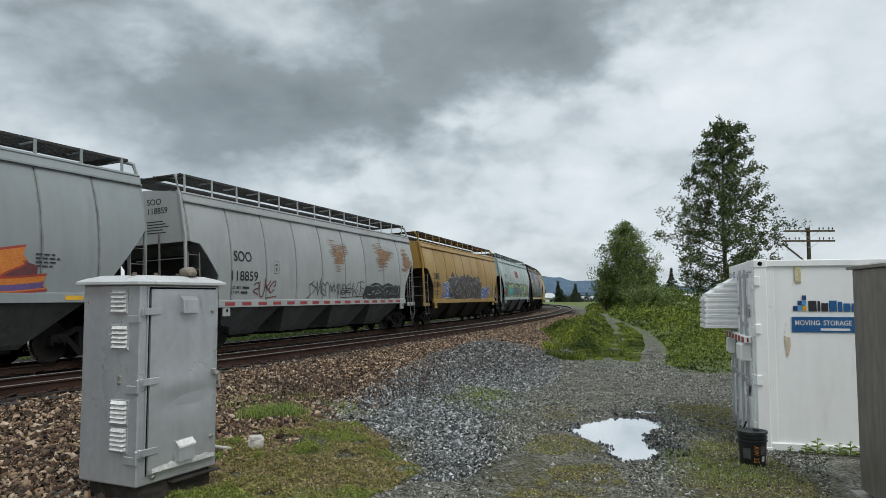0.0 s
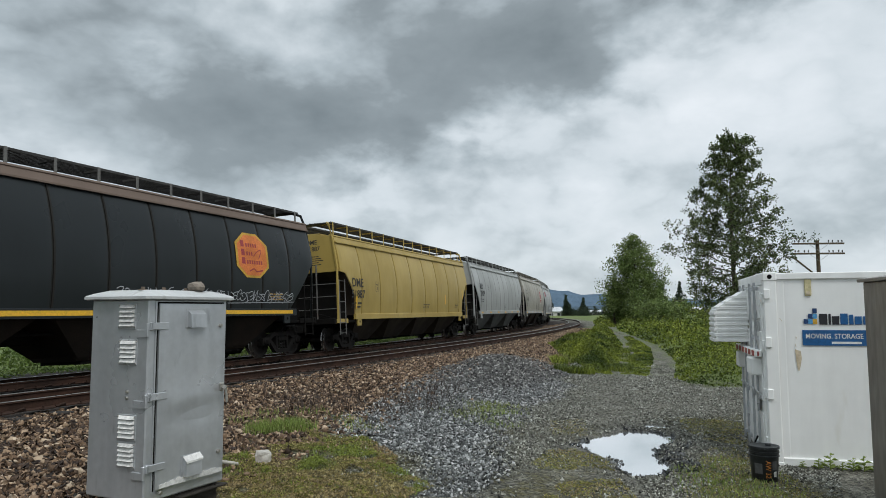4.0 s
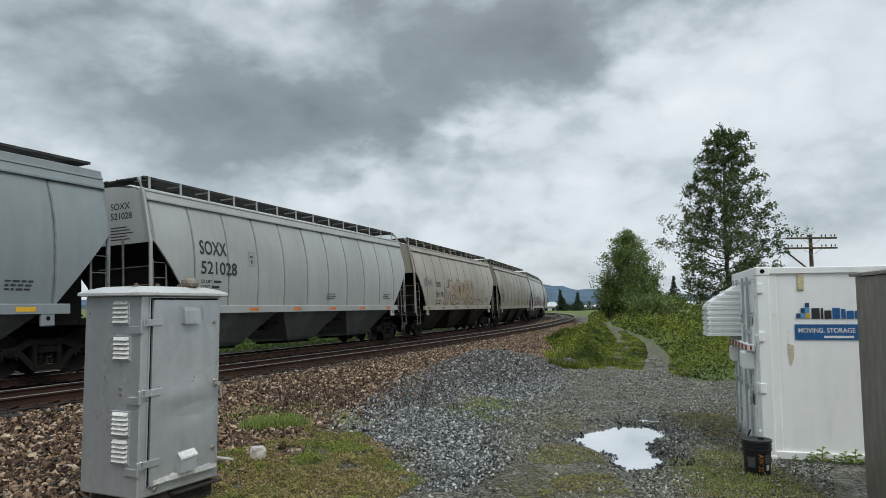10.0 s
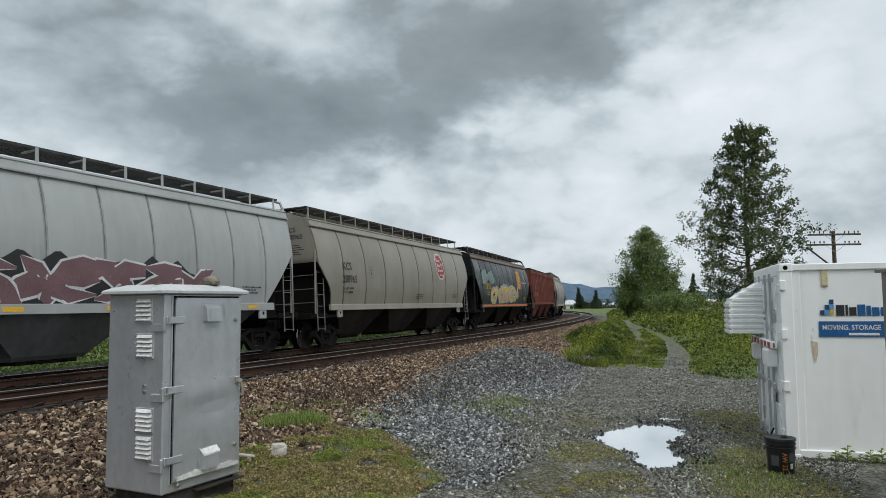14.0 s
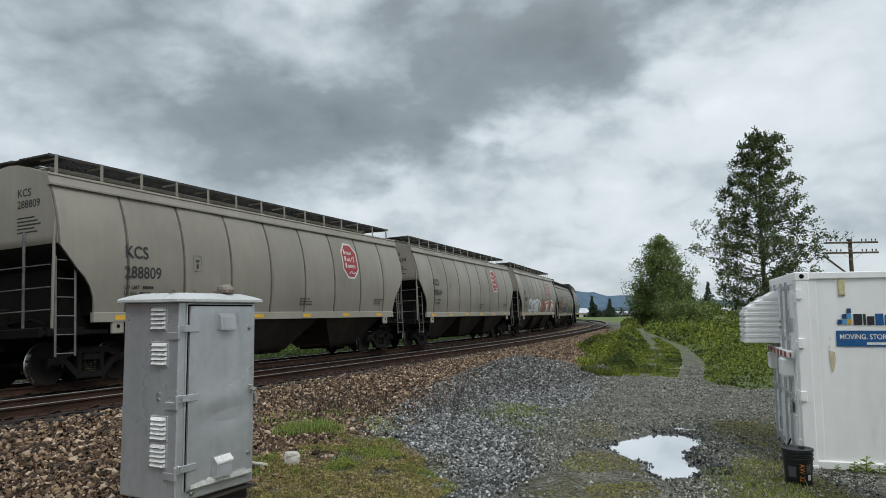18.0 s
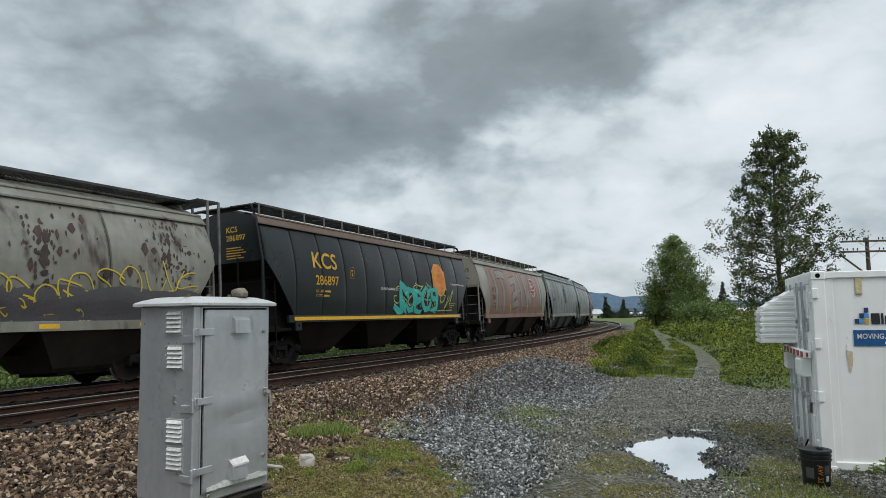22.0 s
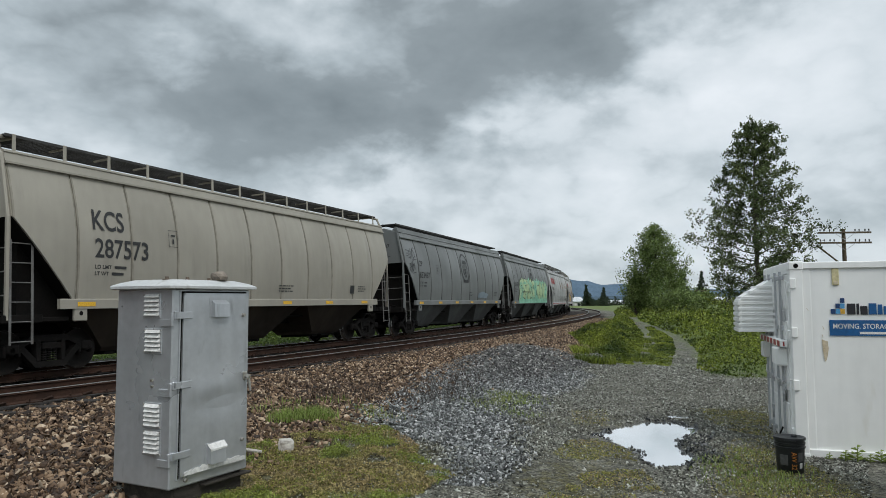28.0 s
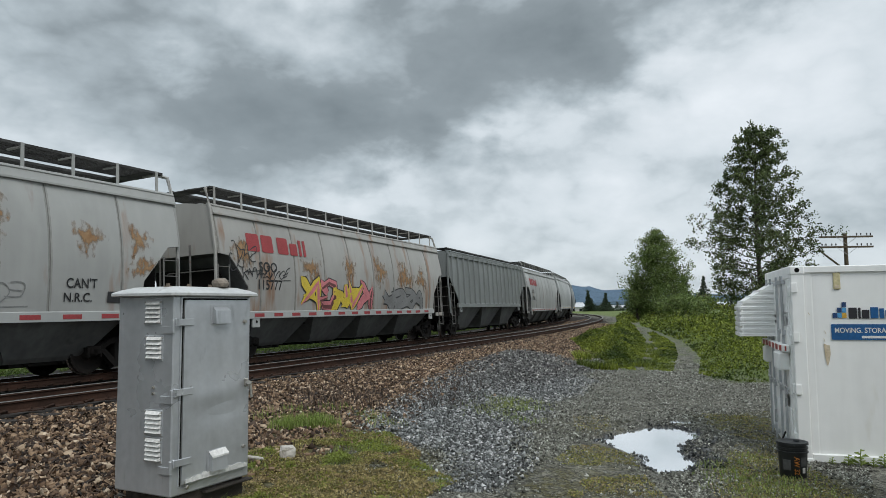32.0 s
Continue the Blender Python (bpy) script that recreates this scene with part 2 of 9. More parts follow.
PAINT = {
    "soo_grey": paint("weathered_light_grey_paint", (0.42, 0.435, 0.43), 0.10),
    "cool_grey": paint("cool_grey_paint", (0.34, 0.37, 0.37), 0.08),
    "mint": paint("pale_mint_grey_paint", (0.45, 0.53, 0.51), 0.06),
    "tan": paint("ochre_paint", (0.42, 0.255, 0.068), 0.12),
    "yellow": paint("faded_yellow_paint", (0.50, 0.36, 0.10), 0.12),
    "black": paint("glossy_black_paint", (0.017, 0.021, 0.023), 0.05, rough=0.35),
    "white_grey": paint("pale_grey_paint", (0.45, 0.462, 0.452), 0.09),
    "cream": paint("greyed_cream_paint", (0.325, 0.300, 0.252), 0.11),
    "light_cream": paint("pale_cream_paint", (0.41, 0.382, 0.322), 0.11),
    "ucir": paint("blue_grey_paint", (0.29, 0.33, 0.34), 0.08),
    "cp_grey": paint("plain_mid_grey_paint", (0.24, 0.256, 0.252), 0.07),
    "cp_dark": paint("darker_grey_paint", (0.205, 0.215, 0.212), 0.08),
    "oxide": paint("red_oxide_paint", (0.190, 0.050, 0.034), 0.10, rough=0.62),
    "pink": paint("faded_red_brown_paint", (0.30, 0.175, 0.14), 0.10),
    "brown": paint("dull_brown_paint", (0.165, 0.09, 0.065), 0.12),
    "dirty": mat("flaking_dirty_grey_paint", (0.25, 0.245, 0.208), (0.18, 0.17, 0.137), rough=0.55, scale=0.8, fine=4, bump=0.0, grit=0.2, streak=0.10, stain=(0.060, 0.042, 0.033), stain_at=0.56, stain_scale=1.7, stain_stretch=(1.5, 1, 0.55)),
    "primer": paint("rust_brown_primer", (0.20, 0.145, 0.115), 0.12, rough=0.6),
    "very_rusty": paint("badly_rusted_grey_paint", (0.43, 0.42, 0.395), rust=0.135),
    "rusty_grey": paint("rust_streaked_grey_paint", (0.43, 0.435, 0.42), rust=0.075),
}


# ---------- geometry helpers ----------
class Geo:
    """Collects vertices and faces of one mesh."""

    def __init__(self):
        self.v, self.f, self.mi = [], [], []

    def add(self, verts, faces, mi=0):
        k = len(self.v)
        self.v += [tuple(p) for p in verts]
        self.f += [tuple(i + k for i in f) for f in faces]
        self.mi += [mi] * len(faces)
        return self

    def box(self, c, s, ch=0.0, m=None, mi=0):
        hx, hy, hz = s[0] / 2, s[1] / 2, s[2] / 2
        ch = min(ch, hx * 0.9, hy * 0.9, hz * 0.9)
        verts, faces = [], []
        if ch <= 0:
            for a in (-1, 1):
                for b in (-1, 1):
                    for d in (-1, 1):
                        verts.append((a * hx, b * hy, d * hz))
            faces = [(0, 1, 3, 2), (4, 6, 7, 5), (0, 4, 5, 1), (2, 3, 7, 6), (0, 2, 6, 4), (1, 5, 7, 3)]
        else:
            ix = {}
            for a in (-1, 1):
                for b in (-1, 1):
                    for d in (-1, 1):
                        for ax in range(3):
                            p = [a * (hx - ch), b * (hy - ch), d * (hz - ch)]
                            p[ax] = (a * hx, b * hy, d * hz)[ax]
                            ix[a, b, d, ax] = len(verts)
                            verts.append(tuple(p))
            S = (-1, 1)
            for a in S:
                q = [ix[a, b, d, 0] for b, d in ((-1, -1), (1, -1), (1, 1), (-1, 1))]
                faces.append(tuple(q if a > 0 else q[::-1]))
                q = [ix[b, a, d, 1] for b, d in ((-1, -1), (-1, 1), (1, 1), (1, -1))]
                faces.append(tuple(q if a > 0 else q[::-1]))
                q = [ix[b, d, a, 2] for b, d in ((-1, -1), (1, -1), (1, 1), (-1, 1))]
                faces.append(tuple(q if a > 0 else q[::-1]))
                for b in S:
                    q = [ix[a, b, -1, 0], ix[a, b, 1, 0], ix[a, b, 1, 1], ix[a, b, -1, 1]]
                    faces.append(tuple(q if a * b < 0 else q[::-1]))
                    q = [ix[a, -1, b, 0], ix[a, 1, b, 0], ix[a, 1, b, 2], ix[a, -1, b, 2]]
                    faces.append(tuple(q if a * b > 0 else q[::-1]))
                    q = [ix[-1, a, b, 1], ix[1, a, b, 1], ix[1, a, b, 2], ix[-1, a, b, 2]]
                    faces.append(tuple(q if a * b < 0 else q[::-1]))
                    for d in S:
                        q = [ix[a, b, d, 0], ix[a, b, d, 1], ix[a, b, d, 2]]
                        faces.append(tuple(q if a * b * d > 0 else q[::-1]))
        M = Matrix.Translation(c) @ (m if m else Matrix())
        return self.add([M @ Vector(p) for p in verts], faces, mi)

    def tube(self, pts, r, n=6, mi=0, closed=False, r2=None):
        pts = [Vector(p) for p in pts]
        verts, faces = [], []
        cnt = len(pts)
        for i, p in enumerate(pts):
            a, b = pts[max(i - 1, 0)], pts[min(i + 1, cnt - 1)]
            d = (b - a).normalized() if (b - a).length > 1e-9 else Vector((0, 0, 1))
            up = Vector((0, 0, 1)) if abs(d.z) < 0.9 else Vector((1, 0, 0))
            u = d.cross(up).normalized()
            w = d.cross(u)
            rr = r if r2 is None else r + (r2 - r) * i / max(cnt - 1, 1)
            for k in range(n):
                t = 2 * math.pi * k / n
                verts.append(p + (u * math.cos(t) + w * math.sin(t)) * rr)
        for i in range(cnt - 1):
            for k in range(n):
                faces.append((i * n + k, i * n + (k + 1) % n, (i + 1) * n + (k + 1) % n, (i + 1) * n + k))
        faces.append(tuple(range(n))[::-1])
        faces.append(tuple((cnt - 1) * n + k for k in range(n)))
        return self.add(verts, faces, mi)

    def prism(self, poly, a, b, axis="y", mi=0):
        """A polygon (u, v) pushed from a to b along an axis; u, v are the other two axes in order."""
        def at(u, v, w):
            return {"x": (w, u, v), "y": (u, w, v), "z": (u, v, w)}[axis]
        n = len(poly)
        verts = [at(u, v, a) for u, v in poly] + [at(u, v, b) for u, v in poly]
        faces = [tuple(range(n)), tuple(range(2 * n - 1, n - 1, -1))]
        faces += [(i, i + n, (i + 1) % n + n, (i + 1) % n) for i in range(n)]
        return self.add(verts, faces, mi)

    def lathe(self, prof, n, axis="y", c=(0, 0, 0), mis=None):
        """A profile of (radius, height) turned about an axis."""
        verts, faces, mi = [], [], []
        for r, h in prof:
            for k in range(n):
                t = 2 * math.pi * k / n
                a, b = r * math.cos(t), r * math.sin(t)
                p = {"y": (a, h, b), "z": (a, b, h), "x": (h, a, b)}[axis]
                verts.append((p[0] + c[0], p[1] + c[1], p[2] + c[2]))
        for i in range(len(prof) - 1):
            for k in range(n):
                faces.append((i * n + k, i * n + (k + 1) % n, (i + 1) * n + (k + 1) % n, (i + 1) * n + k))
                mi.append(mis[i] if mis else 0)
        k0 = len(self.v)
        self.v += verts
        self.f += [tuple(i + k0 for i in f) for f in faces]
        self.mi += mi
        return self

    def mesh(self, name, smooth=0.0, fix=True):
        me = bpy.data.meshes.new(name)
        me.from_pydata([tuple(p) for p in self.v], [], self.f)
        if any(self.mi):
            me.polygons.foreach_set("material_index", self.mi)
        if fix:
            bm = bmesh.new()
            bm.from_mesh(me)
            bmesh.ops.recalc_face_normals(bm, faces=bm.faces)
            bm.to_mesh(me)
            bm.free()
        if smooth:
            me.polygons.foreach_set("use_smooth", [True] * len(me.polygons))
            me.set_sharp_from_angle(angle=radians(smooth))
        me.update()
        return me


SHARED = {}


def shared(key, build, smooth=0.0):
    if key not in SHARED:
        SHARED[key] = build().mesh(str(key[0]) if isinstance(key, tuple) else key, smooth)
    return SHARED[key]


def put(name, me, mats, parent=None, m=None, label=""):
    """One mesh object; its materials sit on the object, so that alike pieces share a mesh in other colours."""
    ob = new(name, me)
    mats = mats if isinstance(mats, (list, tuple)) else [mats]
    while len(me.materials) < len(mats):
        me.materials.append(mats[len(me.materials)])
    for slot, mm in zip(ob.material_slots, mats):
        if slot.material is not mm:
            slot.link = "OBJECT"
            slot.material = mm
    if parent:
        ob.parent = parent
    if m is not None:
        ob.matrix_basis = m
    if label:
        ob["label"] = label
    return ob


def part(name, geo, mats, parent=None, label="", smooth=0.0, m=None):
    return put(name, geo.mesh(name, smooth), mats, parent, m, label)


def many(name, tv, tf, P, R, S, smooth=False):
    """One mesh of many copies of a small shape: places P, turns R, sizes S."""
    tv, tf = np.asarray(tv, float), np.asarray(tf, int)
    n, k = len(P), len(tv)
    V = np.einsum("nij,nkj->nki", R, tv[None] * S[:, None, :]) + P[:, None, :]
    F = (tf[None] + (np.arange(n) * k)[:, None, None]).reshape(-1)
    c = tf.shape[1]
    me = bpy.data.meshes.new(name)
    me.vertices.add(n * k)
    me.vertices.foreach_set("co", V.reshape(-1).astype(np.float32))
    nf = n * len(tf)
    me.loops.add(nf * c)
    me.loops.foreach_set("vertex_index", F.astype(np.int32))
    me.polygons.add(nf)
    me.polygons.foreach_set("loop_start", (np.arange(nf) * c).astype(np.int32))
    if smooth:
        me.polygons.foreach_set("use_smooth", [True] * nf)
    me.update(calc_edges=True)
    me.validate()
    return me


def turns(n, rng, flat=1.0):
    """Random turns; flat below 1 keeps them near upright."""
    q = rng.normal(size=(n, 4))
    q[:, 1:3] *= flat
    q /= np.linalg.norm(q, axis=1)[:, None]
    w, x, y, z = q.T
    R = np.empty((n, 3, 3))
    R[:, 0, 0], R[:, 0, 1], R[:, 0, 2] = 1 - 2 * (y * y + z * z), 2 * (x * y - z * w), 2 * (x * z + y * w)
    R[:, 1, 0], R[:, 1, 1], R[:, 1, 2] = 2 * (x * y + z * w), 1 - 2 * (x * x + z * z), 2 * (y * z - x * w)
    R[:, 2, 0], R[:, 2, 1], R[:, 2, 2] = 2 * (x * z - y * w), 2 * (y * z + x * w), 1 - 2 * (x * x + y * y)
    return R


def empty(name, m, label, category, group="", kind=""):
    ob = new(name)
    ob.empty_display_size = 0.3
    ob.matrix_basis = m
    return tagged(ob, label, category, group, kind)


# ---------- the line of the railway ----------
CX, CY, RAD, TH = -376.05, 171.45, 398.06, 0.34491
GRADE, SPREAD, NEAR_UP, CANT = -0.00297, 4.449, 0.182, 0.068
BANK = 0.050
S_LO, S_HI = -90.0, 150.0


def line(s, off=0.0):
    """Place and heading on the far track's centre line; off: metres towards the camera."""
    k = min(max(s, S_LO), S_HI)
    a = TH - k / RAD
    x, y = CX + (RAD + off) * math.cos(a), CY - (RAD + off) * math.sin(a)
    x, y = x + (s - k) * math.sin(a), y + (s - k) * math.cos(a)
    return x, y, GRADE * k, a


def beside(x, y):
    """Metres from the nearest rail (positive towards the camera), and the place along the line."""
    d = np.hypot(x - CX, y - CY)
    s = (TH - np.arctan2(CY - y, x - CX)) * RAD
    return d - (RAD + SPREAD + 0.72), s

# ---------- ground ----------
PUDDLE = ((2.12, 10.75), (2.75, 11.43), (3.27, 11.9), (3.6, 11.89), (3.74, 11.49), (3.87, 11.27), (3.28, 10.36), (3.08, 9.89), (3.07, 9.23), (2.8, 8.78), (2.52, 8.71),
          (2.42, 9.07), (2.5, 9.61), (2.33, 10.07))
POOL = ((3.51, 12.29), (3.84, 12.67), (4.08, 12.5), (4.1, 12.18), (3.78, 12.06))


def poly_dist(px, py, poly):
    """Signed distance to a polygon, positive inside."""
    px, py = np.asarray(px, float), np.asarray(py, float)
    best = np.full(px.shape, 1e9)
    inside = np.zeros(px.shape, bool)
    n = len(poly)
    for i in range(n):
        ax, ay = poly[i]
        bx, by = poly[(i + 1) % n]
        ex, ey = bx - ax, by - ay
        t = np.clip(((px - ax) * ex + (py - ay) * ey) / (ex * ex + ey * ey), 0, 1)
        best = np.minimum(best, np.hypot(px - ax - t * ex, py - ay - t * ey))
        cross = ((ay > py) != (by > py)) & (px < (bx - ax) * (py - ay) / (by - ay + 1e-12) + ax)
        inside ^= cross
    return np.where(inside, best, -best)


def vnoise(x, y, f, seed=0):
    """Smooth value noise on arrays."""
    x, y = np.asarray(x, float) * f + seed * 17.3, np.asarray(y, float) * f - seed * 9.1
    ix, iy = np.floor(x).astype(int), np.floor(y).astype(int)
    fx, fy = x - ix, y - iy
    fx, fy = fx * fx * (3 - 2 * fx), fy * fy * (3 - 2 * fy)

    def h(a, b):
        v = np.sin(a * 127.1 + b * 311.7 + seed * 74.7) * 43758.5453
        return v - np.floor(v)
    return (h(ix, iy) * (1 - fx) + h(ix + 1, iy) * fx) * (1 - fy) + (h(ix, iy + 1) * (1 - fx) + h(ix + 1, iy + 1) * fx) * fy - 0.5


WATER_Z = -0.425
PROFILE_R = (-60, -14, -11.5, -9.6, -8.9, -3.6, -2.6, -2.2, 0.7, 1.5, 4.6, 7.0, 9.5, 14.0, 60.0)
PROFILE_Z = (-0.75, -0.75, -0.62, -0.26, -0.24, -0.24, -0.10, -0.02, -0.02, -0.08, -0.25, -0.36, -0.43, -0.48, -0.50)


def ground_z(x, y):
    x, y = np.asarray(x, float), np.asarray(y, float)
    r, s = beside(x, y)
    z = np.interp(r, PROFILE_R, PROFILE_Z)
    z = z + GRADE * np.clip(s, -60, 140) * np.clip(1 - np.abs(r + 4) / 30, 0, 1)
    near = np.clip(1.4 - np.hypot(x - 1, y - 12) / 40, 0, 1)
    off_track = np.clip((r - 0.8) / 1.5, 0, 1)
    z = z + off_track * (0.07 * vnoise(x, y, 0.55, 1) + 0.035 * vnoise(x, y, 1.7, 2)) * near + 0.02 * near * vnoise(x, y, 4.0, 3)
    # the heap of spare grey stone beside the line
    z = z + 0.45 * np.exp(-(((x - 1.45 - 0.25 * (y - 19)) / 1.25) ** 2) - (((y - 20.6) / 2.8) ** 2))
    z = z + 0.16 * np.exp(-(((x + 0.1) / 0.9) ** 2) - (((y - 15.6) / 1.6) ** 2))
    lot = np.maximum(poly_dist(x, y, PUDDLE), poly_dist(x, y, POOL) - 0.06)
    flat = np.clip(1 - np.maximum(-lot, 0) / 1.2, 0, 1)
    z = z * (1 - flat) + flat * (-0.400 + 0.025 * vnoise(x, y, 3.0, 5) + 0.036 * vnoise(x, y, 8.0, 6) + 0.026 * vnoise(x, y, 17.0, 7))
    z = z - 0.075 * np.clip((lot + 0.12) / 0.22, 0, 1)
    return z


def graded(lo, hi, fine_lo, fine_hi, step, grow=1.16):
    out = list(np.arange(fine_lo, fine_hi + step / 2, step))
    d, v = step, fine_hi
    while v < hi:
        d *= grow
        v += d
        out.append(v)
    d, v = step, fine_lo
    while v > lo:
        d *= grow
        v -= d
        out.insert(0, v)
    return np.array(out)


# what covers the ground, by place
HEAP = ((-1.55, 11.5), (-0.8, 13.64), (-0.45, 16.7), (0.5, 19.4), (1.35, 21.7), (2.15, 26.1), (2.79, 28.0), (3.55, 25.1), (3.43, 19.81), (2.72, 15.73), (1.75, 14.3), (1.05, 11.16),
        (0.68, 8.4), (0.25, 7.6), (-0.18, 9.3), (-0.84, 10.5))
MOSS_1 = ((-2.6, 8.2), (-2.3, 9.2), (-1.79, 10.3), (-0.97, 10.2), (-0.43, 9.2), (-0.45, 8.54), (0.03, 7.9), (-0.3, 7.1), (-0.9, 6.0), (-2.2, 5.8))
MOSS_2 = ((0.6, 7.0), (1.0, 8.5), (1.64, 10.1), (2.03, 10.31), (2.35, 9.49), (2.2, 8.21), (2.1, 7.0), (1.4, 6.2))
MOSS_3 = ((2.4, 6.6), (2.99, 8.6), (3.55, 9.47), (4.2, 10.6), (4.2, 12.4), (4.49, 13.07), (5.86, 13.39), (5.18, 11.5), (4.55, 10.26), (4.3, 8.47), (4.0, 6.6))
VERGE_L = ((4.9, 22.9), (5.0, 21.5), (5.4, 21.2), (5.6, 22.2), (6.8, 25.7), (8.3, 30.8), (10.3, 38.2), (12.7, 48.9), (15.8, 62), (18.2, 74), (16.8, 73), (13.3, 58.5), (9.9, 47.1), (7.5, 39.5), (5.9, 36), (5.2, 28))
VERGE_R = ((6.95, 20.3), (6.95, 19.2), (7.4, 18.6), (8.3, 18.4), (12, 18.2), (30, 20), (120, 60), (120, 300), (40, 220), (24, 92), (17.2, 65.2), (14.6, 50.8), (12.7, 40.3), (11.0, 33.2), (9.1, 26.3))
STRIP = ((5.75, 21.6), (6.35, 20.8), (8.6, 27.4), (10.8, 34.8), (12.25, 41.1), (13.95, 50), (13.3, 48.9), (11.35, 40.4), (10.0, 34.9), (8.25, 29.0), (6.35, 23.3))
MOSS_4 = ((0.31, 13.26), (0.96, 14.6), (1.71, 14.09), (1.35, 12.1), (1.09, 11.16), (0.66, 11.79))
MOSS_5 = ((1.9, 11.2), (2.0, 12.4), (2.7, 12.6), (2.5, 11.4))


def build_ground():
    xs = graded(-2600, 2600, -4.4, 6.4, 0.05)
    ys = graded(-400, 3400, 5.6, 14.0, 0.055, 1.09)
    X, Y = np.meshgrid(xs, ys)
    Z = ground_z(X, Y)
    nx, ny = len(xs), len(ys)
    V = np.stack([X, Y, Z], 2).reshape(-1, 3)
    i = np.arange(nx * ny).reshape(ny, nx)
    F = np.stack([i[:-1, :-1], i[:-1, 1:], i[1:, 1:], i[1:, :-1]], 2).reshape(-1, 4)
    me = bpy.data.meshes.new("ground")
    me.vertices.add(len(V))
    me.vertices.foreach_set("co", V.reshape(-1).astype(np.float32))
    me.loops.add(F.size)
    me.loops.foreach_set("vertex_index", F.reshape(-1).astype(np.int32))
    me.polygons.add(len(F))
    me.polygons.foreach_set("loop_start", (np.arange(len(F)) * 4).astype(np.int32))
    me.polygons.foreach_set("use_smooth", [True] * len(F))
    me.update(calc_edges=True)
    r, s = beside(V[:, 0], V[:, 1])
    x, y = V[:, 0], V[:, 1]
    wob = 0.8 * vnoise(x, y, 0.9, 11) + 0.5 * vnoise(x, y, 2.6, 12)
    heap = np.clip(poly_dist(x, y, HEAP) / 0.9 + 0.5 + 1.6 * wob, 0, 1)
    brown = np.clip((4.6 - r + wob - 0.06 * np.maximum(y - 22, 0)) / 0.9, 0, 1) * (r > -11.5)
    brown = brown * (1 - heap)
    green = np.zeros(len(x))
    for poly, w in ((MOSS_1, 1.0), (MOSS_2, 0.7), (MOSS_3, 0.9), (MOSS_4, 0.75), (MOSS_5, 0.6)):
        green = np.maximum(green, w * np.clip(poly_dist(x, y, poly) / 0.7 + 0.45 + 1.5 * wob, 0, 1))
    lush = np.zeros(len(x))
    for poly in (VERGE_L, VERGE_R, STRIP):
        lush = np.maximum(lush, np.clip(poly_dist(x, y, poly) / 0.6 + 0.35 + 1.2 * wob, 0, 1))
    field = np.clip((-10.6 - r + wob) / 1.0, 0, 1)
    field = np.maximum(field, np.clip((y - 95) / 40, 0, 1) * np.clip((np.abs(r + 4) - 9) / 4, 0, 1))
    field = np.maximum(field, np.clip((np.abs(x) - 40) / 40, 0, 1) * (np.abs(r + 4) > 9))
    lush = np.maximum(lush, field)
    for name, val in (("brown", brown), ("heap", heap), ("moss", green), ("lush", lush), ("wet", np.clip(poly_dist(x, y, PUDDLE) / 0.9 + 1.0 + 0.5 * wob, 0, 1))):
        at = me.attributes.new(name, "FLOAT", "POINT")
        at.data.foreach_set("value", val.astype(np.float32))
    m = bpy.data.materials.new("trackside_ground")
    m.use_nodes = True
    nt = m.node_tree
    N, L = nt.nodes.new, nt.links.new
    p = nt.nodes["Principled BSDF"]
    tc = N("ShaderNodeTexCoord")

    def tex(kind, sc, out, det=None):
        n = N(kind)
        n.inputs["Scale"].default_value = sc
        if det is not None:
            n.inputs["Detail"].default_value = det
        L(tc.outputs["Object"], n.inputs["Vector"])
        return n.outputs[out]

    def mixed(fac, a, b, kind="MIX"):
        n = N("ShaderNodeMix")
        n.data_type, n.blend_type = "RGBA", kind
        for v, i in ((fac, 0), (a, 6), (b, 7)):
            if isinstance(v, (int, float)):
                n.inputs[i].default_value = v
            elif isinstance(v, tuple):
                n.inputs[i].default_value = (*v, 1)
            else:
                L(v, n.inputs[i])
        return n.outputs[2]

    def ranged(v, a, b, c=0.0, d=1.0):
        n = N("ShaderNodeMapRange")
        for i, w in enumerate((a, b, c, d)):
            n.inputs[i + 1].default_value = w
        L(v, n.inputs[0])
        return n.outputs[0]

    def attr(name):
        n = N("ShaderNodeAttribute")
        n.attribute_name = name
        return n.outputs["Fac"]
    cell = tex("ShaderNodeTexVoronoi", 34.0, "Color")
    cell_d = tex("ShaderNodeTexVoronoi", 34.0, "Distance")
    small = tex("ShaderNodeTexNoise", 60.0, "Fac", 4)
    mid = tex("ShaderNodeTexNoise", 3.0, "Fac", 6)
    wide = tex("ShaderNodeTexNoise", 0.35, "Fac", 5)
    bw = N("ShaderNodeRGBToBW")
    L(cell, bw.inputs[0])
    tone = ranged(bw.outputs[0], 0.2, 0.8, 0.25, 1.8)
    grey = mixed(ranged(mid, 0.4, 0.62), (0.165, 0.160, 0.132), (0.082, 0.078, 0.060))
    grey = mixed(0.85, grey, tone, "MULTIPLY")
    # brown bed painted very dark, as the shade in gaps between ballast stones
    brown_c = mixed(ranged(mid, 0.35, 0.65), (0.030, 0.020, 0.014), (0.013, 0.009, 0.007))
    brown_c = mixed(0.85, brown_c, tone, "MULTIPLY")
    moss_c = mixed(ranged(small, 0.35, 0.65), (0.105, 0.098, 0.026), (0.050, 0.038, 0.020))
    moss_c = mixed(0.75, moss_c, tone, "MULTIPLY")
    lush_c = mixed(ranged(mid, 0.35, 0.65), (0.095, 0.145, 0.030), (0.145, 0.180, 0.050))
    lush_c = mixed(ranged(wide, 0.4, 0.6), lush_c, (0.12, 0.155, 0.042))
